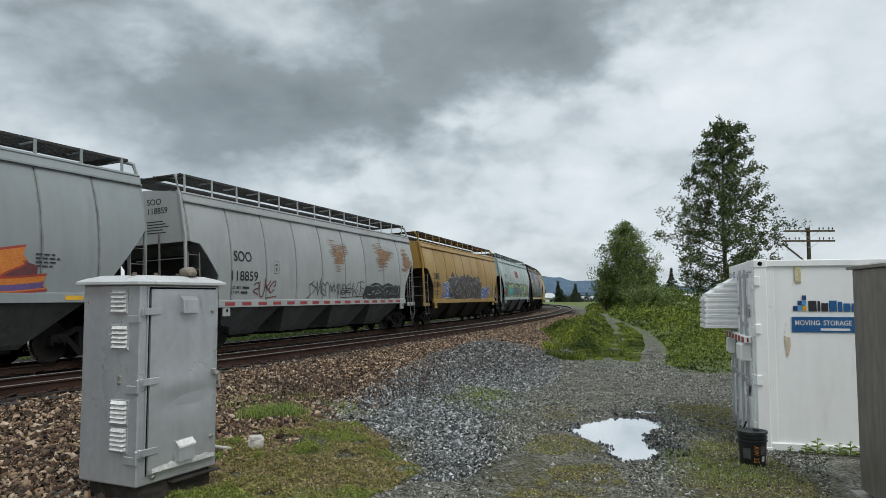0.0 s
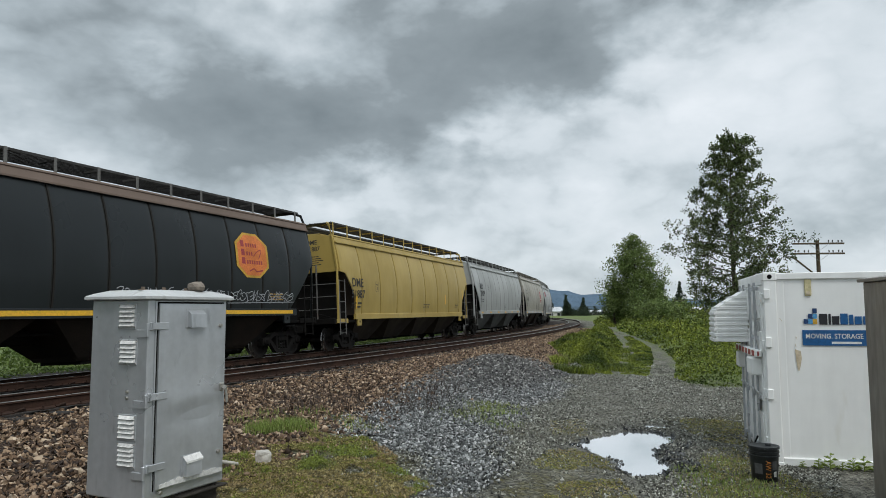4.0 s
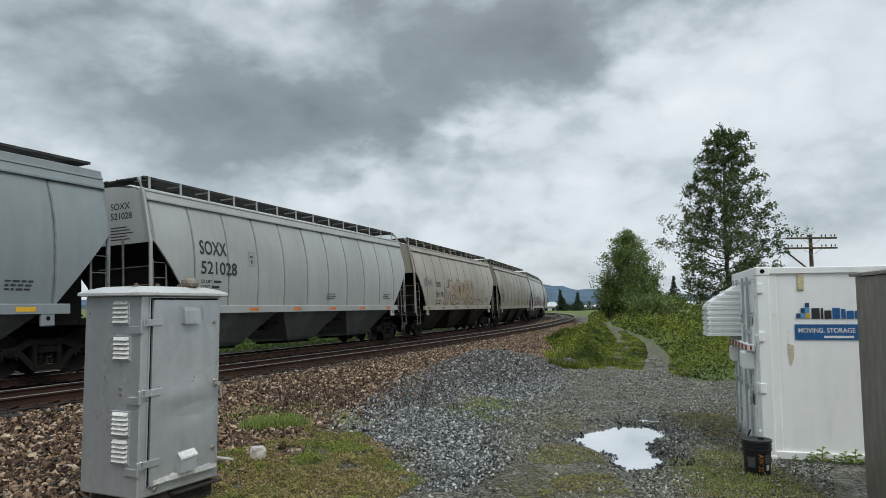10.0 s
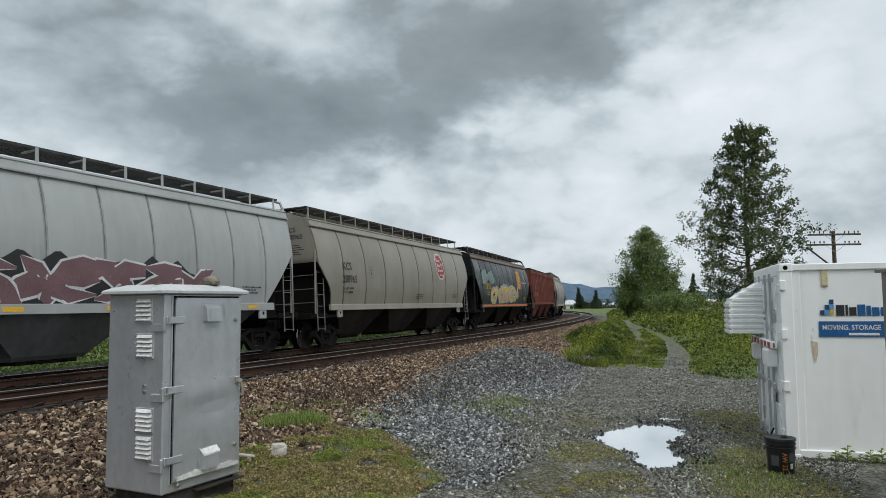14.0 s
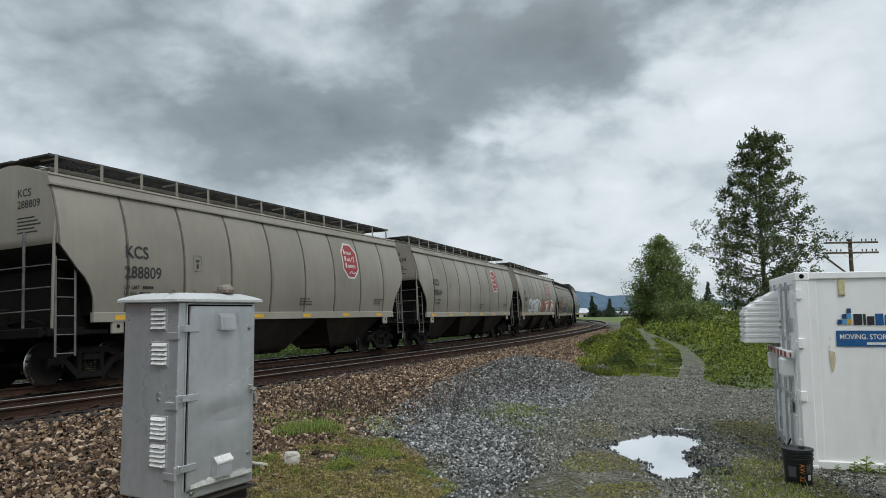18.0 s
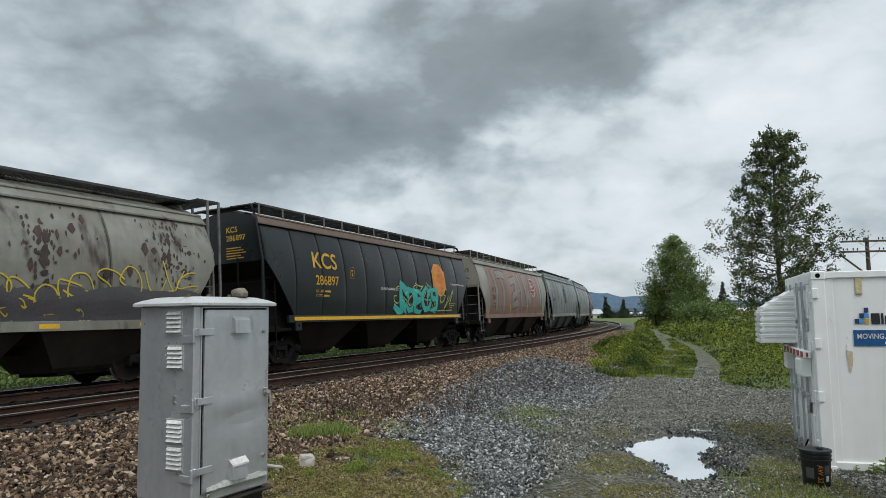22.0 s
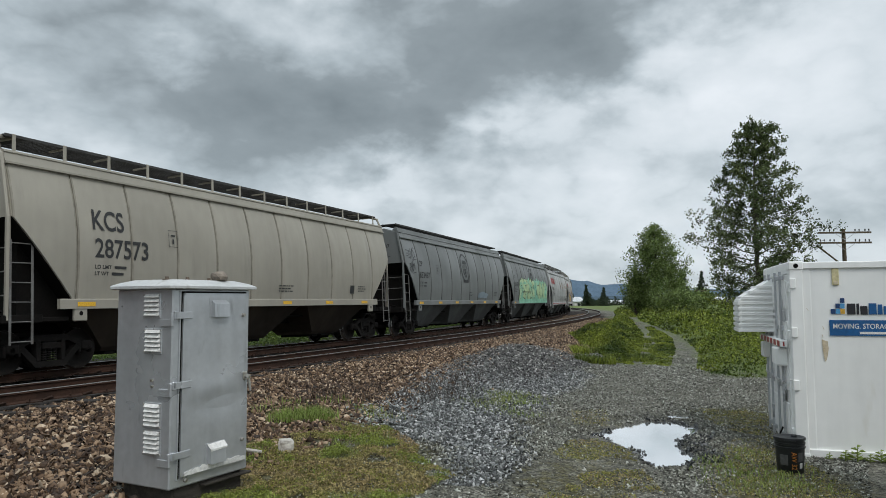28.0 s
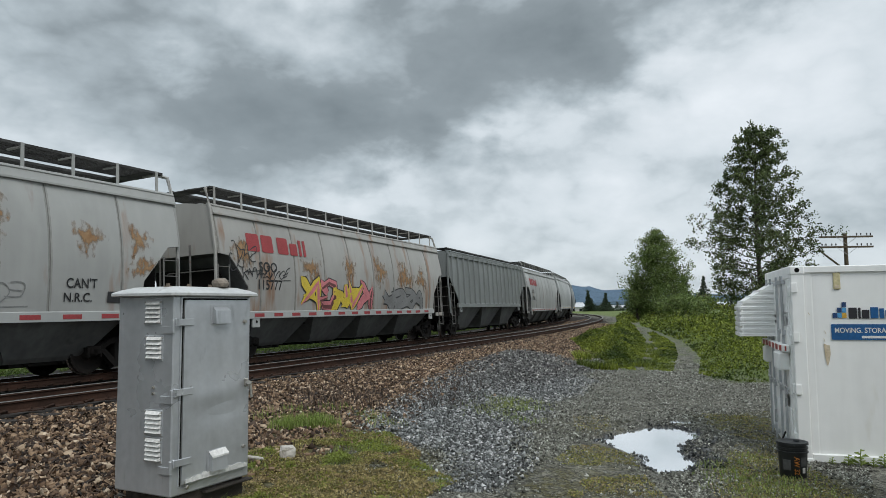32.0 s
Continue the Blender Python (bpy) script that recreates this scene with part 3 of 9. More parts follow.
    # near black under the heap: shade between its stones, put into the ground colour
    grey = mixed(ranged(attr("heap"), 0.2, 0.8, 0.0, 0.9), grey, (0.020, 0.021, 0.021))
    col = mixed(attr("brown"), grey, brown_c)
    col = mixed(ranged(attr("wet"), 0, 1, 0, 0.6), col, (0.05, 0.047, 0.042))
    patchy = N("ShaderNodeMath")
    patchy.operation = "MULTIPLY_ADD"
    L(tex("ShaderNodeTexNoise", 7.0, "Fac", 8), patchy.inputs[0])
    patchy.inputs[1].default_value = 2.4
    L(attr("moss"), patchy.inputs[2])
    sparse = N("ShaderNodeMath")
    sparse.operation = "MULTIPLY"
    L(ranged(patchy.outputs[0], 1.35, 2.25), sparse.inputs[0])
    L(ranged(attr("moss"), 0.0, 0.3), sparse.inputs[1])
    col = mixed(sparse.outputs[0], col, moss_c)
    col = mixed(attr("lush"), col, lush_c)
    L(col, p.inputs["Base Color"])
    L(ranged(attr("wet"), 0, 1, 0.85, 0.5), p.inputs["Roughness"])
    p.inputs["Specular IOR Level"].default_value = 0.35
    b = N("ShaderNodeBump")
    b.inputs["Strength"].default_value, b.inputs["Distance"].default_value = 0.8, 0.03
    L(cell_d, b.inputs["Height"])
    b2 = N("ShaderNodeBump")
    b2.inputs["Strength"].default_value, b2.inputs["Distance"].default_value = 0.5, 0.02
    L(small, b2.inputs["Height"])
    L(b.outputs[0], b2.inputs["Normal"])
    L(b2.outputs[0], p.inputs["Normal"])
    ob = put("ground", me, m)
    tagged(ob, "gravel yard, brown ballast shoulder and rough green verge", "ground", kind="structure")


build_ground()

# the puddle in the yard
water = mat("puddle_water", (0.80, 0.83, 0.85), (0.78, 0.80, 0.82), rough=0.02, metal=0.85, bump=0.0, spec=0.9, gloss_vary=0.0, grit=0.0)
g = Geo()
n = 14
for i in range(n):
    for j in range(n):
        x0, x1 = 1.7 + 2.7 * i / n, 1.7 + 2.7 * (i + 1) / n
        y0, y1 = 8.2 + 5.0 * j / n, 8.2 + 5.0 * (j + 1) / n
        if max(poly_dist([(x0 + x1) / 2], [(y0 + y1) / 2], PUDDLE)[0], poly_dist([(x0 + x1) / 2], [(y0 + y1) / 2], POOL)[0]) > -0.40:
            g.add([(x0, y0, WATER_Z), (x1, y0, WATER_Z), (x1, y1, WATER_Z), (x0, y1, WATER_Z)], [(0, 1, 2, 3)])
tagged(part("puddle", g, water), "shallow rain puddle mirroring the grey sky", "puddle", kind="structure")

# ---------- stones ----------
rng = np.random.default_rng(5)
# a split stone: eight corners, ten flat facets and an open bed
ICO_V = np.array([(-1, -1, -1), (1, -1, -1), (1, 1, -1), (-1, 1, -1), (-1, -1, 1), (1, -1, 1), (1, 1, 1), (-1, 1, 1)]) * 0.72
ICO_F = np.array([(4, 5, 6), (4, 6, 7), (0, 1, 5), (0, 5, 4), (1, 2, 6), (1, 6, 5), (2, 3, 7), (2, 7, 6), (3, 0, 4), (3, 4, 7)])


def stones(name, label, count, place, size, material, spread=0.5, sink=0.25):
    pts = []
    while sum(len(p) for p in pts) < count:
        pts.append(place(rng, count))
    P = np.concatenate(pts)[:count]
    sz = size[0] + (size[1] - size[0]) * rng.random(count) ** 1.6
    S = sz[:, None] * (1 - spread + 2 * spread * rng.random((count, 3))) * np.array([1.2, 0.9, 0.6])
    z = ground_z(P[:, 0], P[:, 1]) + sz * (0.45 - sink)
    pos = np.column_stack([P, z])
    groups = []
    for k in range(7):
        sel = np.arange(count) % 7 == k
        tv = ICO_V * (1 + 0.36 * np.random.default_rng(k + 3).normal(size=(8, 3)).clip(-1.4, 1.2))
        groups.append((tv, pos[sel], S[sel]))
    V = []
    for tv, p_, s_ in groups:
        R = turns(len(p_), rng, 0.8)
        V.append((np.einsum("nij,nkj->nki", R, tv[None] * s_[:, None, :]) + p_[:, None, :]).reshape(-1, 3))
    V = np.concatenate(V)
    ident = np.broadcast_to(np.eye(3), (count, 3, 3))
    me = many(name, ICO_V, ICO_F, np.zeros((count, 3)), ident, np.ones((count, 3)))
    me.vertices.foreach_set("co", V.reshape(-1).astype(np.float32))
    me.update()
    tagged(put(name, me, material), label, "gravel", kind="stuff")


def stone_mat(name, tones, rough=0.8):
    """Broken stone: each one takes its own tone from a run of tones, with grain and a rough face."""
    m = mat(name, tones[1], tones[2], rough=rough, scale=6, fine=45, bump=0.35, grit=0.6)
    nt = m.node_tree
    p = nt.nodes["Principled BSDF"]
    old = p.inputs["Base Color"].links[0].from_socket
    geo = nt.nodes.new("ShaderNodeNewGeometry")
    ramp = nt.nodes.new("ShaderNodeValToRGB")
    nt.links.new(geo.outputs["Random Per Island"], ramp.inputs[0])
    els = ramp.color_ramp.elements
    els[0].color, els[1].color = (*tones[0], 1), (*tones[-1], 1)
    for k, c in enumerate(tones[1:-1]):
        els.new((0.25, 0.58, 0.86)[k]).color = (*c, 1)
    mix = nt.nodes.new("ShaderNodeMix")
    mix.data_type = "RGBA"
    mix.inputs[0].default_value = 0.78
    nt.links.new(old, mix.inputs[6])
    nt.links.new(ramp.outputs[0], mix.inputs[7])
    nt.links.new(mix.outputs[2], p.inputs["Base Color"])
    return m


brown_stone = stone_mat("brown_ballast_stone", ((0.010, 0.006, 0.005), (0.043, 0.025, 0.016), (0.168, 0.103, 0.060), (0.396, 0.270, 0.168), (0.720, 0.576, 0.420)), 0.85)
grey_stone = stone_mat("grey_crushed_stone", ((0.014, 0.015, 0.015), (0.051, 0.054, 0.052), (0.156, 0.163, 0.159), (0.397, 0.407, 0.397), (0.720, 0.720, 0.720)), 0.65)
# mound stones: dirtier, and toned down for the mound's less lit face
mound_stone = stone_mat("shaded_mound_stone", ((0.011, 0.010, 0.010), (0.041, 0.040, 0.038), (0.107, 0.106, 0.101), (0.244, 0.242, 0.229), (0.634, 0.622, 0.592)), 0.75)
yard_stone = stone_mat("worn_yard_gravel", ((0.016, 0.015, 0.012), (0.078, 0.076, 0.060), (0.208, 0.207, 0.173), (0.442, 0.449, 0.384), (0.720, 0.727, 0.670)), 0.75)
wet_stone = stone_mat("wet_dark_stone", ((0.010, 0.011, 0.011), (0.024, 0.026, 0.027), (0.050, 0.054, 0.055), (0.09, 0.095, 0.096), (0.16, 0.165, 0.165)), 0.3)
pale_stone = mat("pale_stone", (0.50, 0.47, 0.42), (0.38, 0.34, 0.30), rough=0.85, bump=0.3)


def brown_place(rg, n):
    s = -30 + 62 * rg.random(n) ** 1.15
    off = SPREAD + 0.72 + 0.13 + 5.0 * rg.random(n) ** 0.9
    a = TH - s / RAD
    x, y = CX + (RAD + off) * np.cos(a), CY - (RAD + off) * np.sin(a)
    r = off - SPREAD - 0.72
    ok = (y > 3.0) & (poly_dist(x, y, HEAP) < 0.1 + 1.1 * vnoise(x, y, 0.9, 11) + 0.45 * rg.normal(size=n)) & (r < 4.6 + 0.5 * rg.normal(size=n) - 0.05 * np.maximum(y - 22, 0))
    return np.column_stack([x, y])[ok]


def bare(x, y, rg, dens, k):
    """Thins stones out under the moss and keeps them off the green verges."""
    for poly in (MOSS_1, MOSS_2, MOSS_3, MOSS_4, MOSS_5):
        dens = np.where(poly_dist(x, y, poly) > 0.9 * vnoise(x, y, 1.6, 29) + 0.22 * rg.normal(size=len(x)), dens * k, dens)
    for poly in (VERGE_L, VERGE_R, STRIP):
        dens = np.where(poly_dist(x, y, poly) > 0, 0.0, dens)
    return dens


def heap_place(rg, n, mound=False):
    y = 7.4 + 21 * rg.random(n) ** 1.3
    x = -2.2 + 6.2 * rg.random(n)
    high = ((x - 1.5 - 0.25 * (y - 19)) / 1.9) ** 2 + ((y - 20.2) / 4.2) ** 2 + 0.5 * vnoise(x, y, 0.8, 61) + 0.25 * rg.normal(size=n) < 1
    if mound:
        x, y = x[high], y[high]
    else:
        x, y = x[~high], y[~high]
    n = len(x)
    d = poly_dist(x, y, HEAP)
    dens = np.clip(0.65 + (d - 0.7 * vnoise(x, y, 0.9, 11)) / 0.5, 0, 1)
    for poly in (MOSS_1, MOSS_4):
        dens = np.where(poly_dist(x, y, poly) > 0.9 * vnoise(x, y, 1.6, 29), dens * 0.35, dens)
    return np.column_stack([x, y])[rg.random(n) < dens]


def yard_place(rg, n):
    y = 6.0 + 19 * rg.random(n) ** 1.25
    x = -1.6 + 11.0 * rg.random(n)
    r, s = beside(x, y)
    dens = 0.22 + 0.9 * np.clip(0.5 + 2.2 * vnoise(x, y, 0.7, 21) + 0.9 * vnoise(x, y, 2.1, 22), 0, 1)
    # the trodden way from the lane past the puddle lies bare
    dens = np.where(np.abs(x - 2.2 - 0.26 * (y - 9.0) + 0.5 * vnoise(x, y, 0.5, 25)) < 0.45, dens * 0.35, dens)
    dens = np.where(poly_dist(x, y, PUDDLE) > -0.05, 0.04, bare(x, y, rg, dens, 0.12))
    ok = (rg.random(n) < dens) & (r > 4.0) & (x < 0.55 * y + 0.2) & (poly_dist(x, y, HEAP) < 0.3)
    return np.column_stack([x, y])[ok]


def grit_place(rg, n):
    y = 6.0 + 15 * rg.random(n) ** 1.5
    x = -1.2 + 9.5 * rg.random(n)
    r, s = beside(x, y)
    ok = (r > 3.8) & (x < 0.55 * y + 0.2) & (poly_dist(x, y, PUDDLE) < 0.0) & (poly_dist(x, y, HEAP) < 0.3) & (vnoise(x, y, 1.1, 23) > -0.25)
    return np.column_stack([x, y])[ok]


def between_place(rg, n):
    s = -34 + 90 * rg.random(n)
    off = np.where(rg.random(n) < 0.7, 0.9 + 2.6 * rg.random(n), -2.4 + 1.3 * rg.random(n))
    a = TH - s / RAD
    return np.column_stack([CX + (RAD + off) * np.cos(a), CY - (RAD + off) * np.sin(a)])


stones("ballast_stones", "angular brown railway ballast stones", 88000, brown_place, (0.014, 0.040), brown_stone, 0.5, 0.10)
stones("crushed_stones", "spread of pale blue-grey crushed stone below the line", 50000, heap_place, (0.008, 0.027), grey_stone, 0.5, 0.10)
stones("crushed_stones", "mound of dirtier crushed stone beside the line, its shaded face in the colour", 22000, lambda rg, n: heap_place(rg, n, True), (0.015, 0.036), mound_stone, 0.5, 0.10)
stones("yard_gravel", "loose grey gravel scattered over the yard", 60000, yard_place, (0.005, 0.019), yard_stone, 0.55, 0.12)
stones("fine_gravel", "fine dark gravel trodden into the yard", 34000, grit_place, (0.004, 0.011), yard_stone, sink=0.15)


def shallows_place(rg, n):
    x, y = 1.9 + 2.3 * rg.random(n), 8.4 + 3.9 * rg.random(n)
    d = poly_dist(x, y, PUDDLE)
    corner = (x > 2.95) & (y > 8.9) & (y < 10.7)
    ok = (d > np.where(corner, -0.40, -0.10)) & (d < np.where(corner, 0.06, 0.09)) & ((vnoise(x, y, 1.3, 51) > -0.05) | corner)
    return np.column_stack([x, y])[ok]


stones("puddle_stones", "wet grey stones standing out of the puddle", 700, shallows_place, (0.009, 0.028), wet_stone, 0.5, -0.25)
stones("track_ballast", "brown ballast between the tracks", 16000, between_place, (0.024, 0.055), brown_stone)

# ---------- tracks ----------


def rail_geo(off, z0, s0, s1, step=2.0):
    prof = ((-0.070, 0.0), (0.070, 0.0), (0.070, 0.012), (0.012, 0.032), (0.010, 0.125), (0.036, 0.140), (0.036, 0.165), (0.026, 0.172),
            (-0.026, 0.172), (-0.036, 0.165), (-0.036, 0.140), (-0.010, 0.125), (-0.012, 0.032), (-0.070, 0.012))
    g = Geo()
    n = int((s1 - s0) / step)
    verts, faces, mi = [], [], []
    k = len(prof)
    for i in range(n + 1):
        s = s0 + step * i
        x, y, z, a = line(s, 0)
        for u, v in prof:
            o = off + u
            verts.append((x + o * math.cos(a), y - o * math.sin(a), z + z0 - 0.172 + v))
    for i in range(n):
        for j in range(k):
            faces.append((i * k + j, i * k + (j + 1) % k, (i + 1) * k + (j + 1) % k, (i + 1) * k + j))
            mi.append(1 if j in (6, 7, 8) else 0)
    g.v, g.f, g.mi = verts, faces, mi
    return g


def build_track(name, off, up, label, s0, s1):
    top = new(name)
    tagged(top, label, "railway track", kind="structure")
    for side in (-1, 1):
        part("rail", rail_geo(off + side * 0.755, up + side * CANT / 2, s0, s1), [rail_rust, rail_head], top, smooth=30)
    tie_me = shared("tie", lambda: Geo().box((0, 0, -0.09), (0.23, 2.6, 0.18), 0.015))
    plate_me = shared("tie_plate", lambda: Geo().box((0, 0, 0.008), (0.20, 0.34, 0.02), 0.004).box((0.06, 0.1, 0.03), (0.02, 0.03, 0.05), 0.004).box((-0.06, -0.1, 0.03), (0.02, 0.03, 0.05), 0.004))
    anchor_me = shared("rail_anchor", lambda: Geo().tube([(-0.10, -0.10, 0.01), (-0.03, -0.115, 0.035), (0.05, -0.10, 0.045), (0.10, -0.05, 0.02)], 0.017, 6).box((0.0, -0.06, 0.015), (0.16, 0.06, 0.03), 0.006), 40)
    s = -38.0
    while s < 44:
        x, y, z, a = line(s, off)
        turn = math.pi / 2 - a
        roll = Matrix.Rotation(-CANT / 1.5, 4, "X")
        base = Matrix.Translation((x, y, z + up - 0.175)) @ Matrix.Rotation(turn, 4, "Z") @ roll
        put("tie", tie_me, tie_wood, top, base @ pose(0, 0, -0.045, 0, 0, random.uniform(-0.8, 0.8)))
        for side in (-1, 1):
            if (off > 1 and side == -1 or off < 1 and side == -1):
                put("tie_plate", plate_me, rail_rust, top, base @ Matrix.Translation((0, side * 0.755, 0)))
                if s < 20:
                    put("rail_anchor", anchor_me, rail_rust, top, base @ Matrix.Translation((0.22 + random.uniform(-0.05, 0.05), side * 0.755, 0.004)))
        s += 0.66
    return top


build_track("track_far", 0.0, 0.0, "railway track in regular use, polished rails on brown ballast", -120, 320)
build_track("track_near", SPREAD, NEAR_UP, "empty railway track with rusty rail sides and polished heads", -120, 260)

# ---------- covered hopper cars ----------
HL = 8.24          # half the length of the body
SHAPES = {
    # height above rail and half width of the side, from sill to eave
    "smooth": ((1.50, 1.53), (2.0, 1.585), (2.6, 1.61), (3.1, 1.59), (3.6, 1.525), (4.1, 1.41), (4.58, 1.265)),
    "round": ((1.50, 1.50), (2.0, 1.585), (2.6, 1.62), (3.1, 1.60), (3.6, 1.53), (4.1, 1.40), (4.58, 1.22)),
    "low": ((1.36, 1.53), (1.9, 1.58), (2.5, 1.60), (3.0, 1.58), (3.5, 1.52), (3.95, 1.43), (4.42, 1.30)),
    "barrel": ((1.40, 1.42), (1.9, 1.56), (2.4, 1.61), (2.9, 1.59), (3.4, 1.48), (3.9, 1.27), (4.25, 1.02)),
    "ribbed": ((1.68, 1.47), (2.4, 1.475), (3.1, 1.47), (3.8, 1.465), (4.42, 1.46)),
}
CUT = {"smooth": (3.22, 1.45), "round": (3.04, 0.96), "low": (3.05, 1.26), "barrel": (2.9, 1.0), "ribbed": (3.1, 1.55)}
PANELS = {"smooth": 11, "round": 9, "low": 9, "barrel": 5, "ribbed": 1}
ROOF_UP = {"smooth": 0.22, "round": 0.34, "low": 0.18, "barrel": 0.38, "ribbed": 0.10}


def half_width(shape, z):
    zs, ws = zip(*SHAPES[shape])
    # a smooth curve through the heights
    if z <= zs[0]:
        return ws[0]
    if z >= zs[-1]:
        return ws[-1]
    i = max(j for j in range(len(zs) - 1) if zs[j] <= z)
    p0, p1 = ws[max(i - 1, 0)], ws[i]
    p2, p3 = ws[i + 1], ws[min(i + 2, len(ws) - 1)]
    t = (z - zs[i]) / (zs[i + 1] - zs[i])
    return 0.5 * (2 * p1 + (p2 - p0) * t + (2 * p0 - 5 * p1 + 4 * p2 - p3) * t * t + (3 * p1 - p0 - 3 * p2 + p3) * t ** 3)


# the corner cut away over the end platform: metres from the car's end, and height of the side's lower edge
CORNER = {
    "round": ((0, 3.04), (0.45, 2.50), (0.63, 2.34), (0.78, 2.14), (0.88, 1.93), (0.94, 1.70), (0.96, 1.50)),
    "low": ((0, 3.05), (0.42, 3.0), (0.80, 2.58), (1.20, 2.12), (1.26, 1.36)),
}


def breaks(shape):
    """Where the lower edge bends, in metres from the car's end."""
    if shape in CORNER:
        return [d for d, z in CORNER[shape]]
    run = CUT[shape][1]
    return [0, run * 0.3, run * 0.65, run]


def low_edge(shape, x):
    """Where the side ends below, with the corner cut away over the end platform."""
    zs = SHAPES[shape][0][0]
    if shape in CORNER:
        ds, hs = zip(*CORNER[shape])
        return float(np.interp(HL - abs(x), ds, hs))
    top, run = CUT[shape]
    return zs + (top - zs) * max((abs(x) - (HL - run)) / run, 0.0)


def on_side(shape, x, z, out=0.0):
    return (x, -(half_width(shape, z) + out), z)


def core_geo(shape):
    """The closed tank of the body: sides, roof, ends and sloping end floors."""
    g = Geo()
    top = SHAPES[shape][-1][0]
    cuts = breaks(shape)
    xs = [-HL + d for d in cuts] + [-3, 0, 3] + [HL - d for d in cuts[::-1]]
    loops = []
    m = 8
    for x in xs:
        zb = low_edge(shape, x)
        loop = []
        for i in range(m + 1):
            z = zb + (top - zb) * i / m
            loop.append((x, -(half_width(shape, z) - 0.04), z))
        for i in range(1, 8):
            t = i / 8
            w = half_width(shape, top) - 0.04
            loop.append((x, -w + 2 * w * t, top + ROOF_UP[shape] * math.sin(math.pi * t)))
        for i in range(m, -1, -1):
            z = zb + (top - zb) * i / m
            loop.append((x, half_width(shape, z) - 0.005, z))
        loops.append(loop)
    k = len(loops[0])
    verts = [p for lp in loops for p in lp]
    faces = []
    for i in range(len(loops) - 1):
        for j in range(k):
            faces.append((i * k + j, i * k + (j + 1) % k, (i + 1) * k + (j + 1) % k, (i + 1) * k + j))
    faces.append(tuple(range(k)))
    faces.append(tuple((len(loops) - 1) * k + j for j in range(k)))
    g.add(verts, faces)
    # the floor and the sloping end sheets are darkened for soot and deep shade
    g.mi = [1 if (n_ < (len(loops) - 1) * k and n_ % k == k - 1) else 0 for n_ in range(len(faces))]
    return g


def panel_geo(shape, i, n):
    g = Geo()
    x0, x1 = -HL + 2 * HL * i / n, -HL + 2 * HL * (i + 1) / n
    top = SHAPES[shape][-1][0]
    e = 0.010
    w = x1 - x0
    cols = [x0 + e, x0 + 0.016, x0 + 0.05] + [x0 + w * t for t in (0.12, 0.25, 0.4, 0.5, 0.6, 0.75, 0.88)] + [x1 - 0.05, x1 - 0.016, x1 - e]
    ends = [-HL + d for d in breaks(shape)] if i == 0 else []
    ends += [HL - d for d in breaks(shape)] if i == n - 1 else []
    cols = sorted(cols + [x for x in ends if x0 + 0.06 < x < x1 - 0.06 and all(abs(x - c) > 0.012 for c in cols)])
    rows = 12
    verts, faces = [], []
    for c, x in enumerate(cols):
        d = -0.038 if c in (0, len(cols) - 1) else (-0.004 if c in (1, len(cols) - 2) else 0.003)
        zb = low_edge(shape, x)
        for j in range(rows + 1):
            z = zb + (top - zb) * j / rows
            # thin sheet buckles a little between its seams
            buckle = (0.007 * math.sin(2.3 * z + i * 1.9) + 0.004 * math.sin(5.7 * z + i * 0.7)) * math.sin(math.pi * (x - x0) / w) - 0.010 * abs(2 * (x - x0) / w - 1) ** 3
            verts.append(on_side(shape, x, z, d + buckle))
    for c in range(len(cols) - 1):
        for j in range(rows):
            a = c * (rows + 1) + j
            faces.append((a, a + rows + 1, a + rows + 2, a + 1))
    g.add(verts, faces)
    # grime gathers along the seams
    g.mi = [1 if c in (0, 1, len(cols) - 3, len(cols) - 2) else 0 for c in range(len(cols) - 1) for j in range(rows)]
    return g


def sill_geo(shape):
    z = SHAPES[shape][0][0]
    w = half_width(shape, z)
    L2 = HL - CUT[shape][1] * 0.75 if shape not in CORNER else HL - CUT[shape][1] + 0.03
    g = Geo()
    prof = ((-w - 0.035, z - 0.17), (-w - 0.035, z + 0.03), (-w - 0.012, z + 0.05), (-w + 0.06, z + 0.05), (-w + 0.06, z - 0.17))
    return g.prism(prof, -L2, L2, "x")


def chord_geo(shape):
    z = SHAPES[shape][-1][0]
    w = half_width(shape, z)
    w2 = half_width(shape, z - 0.24)
    prof = ((-w2 - 0.075, z - 0.25), (-w2 - 0.075, z - 0.21), (-w2 - 0.035, z - 0.20), (-w - 0.045, z - 0.02), (-w - 0.065, z + 0.0), (-w - 0.055, z + 0.035), (-w + 0.10, z + 0.09), (-w + 0.16, z + 0.09), (-w2 + 0.03, z - 0.25))
    return Geo().prism(prof, -HL - 0.02, HL + 0.02, "x")


def walkway_geo(length, y0, y1, z):
    g = Geo()
    n = 8
    for i in range(n):
        y = y0 + (y1 - y0) * i / (n - 1)
        g.box((0, y, z), (2 * length, 0.012, 0.03))
    k = int(2 * length / 0.085)
    for i in range(k + 1):
        g.box((-length + 2 * length * i / k, (y0 + y1) / 2, z - 0.004), (0.030, y1 - y0, 0.034))
    for y in (y0 - 0.02, y1 + 0.02):
        g.box((0, y, z), (2 * length, 0.02, 0.06))
    return g


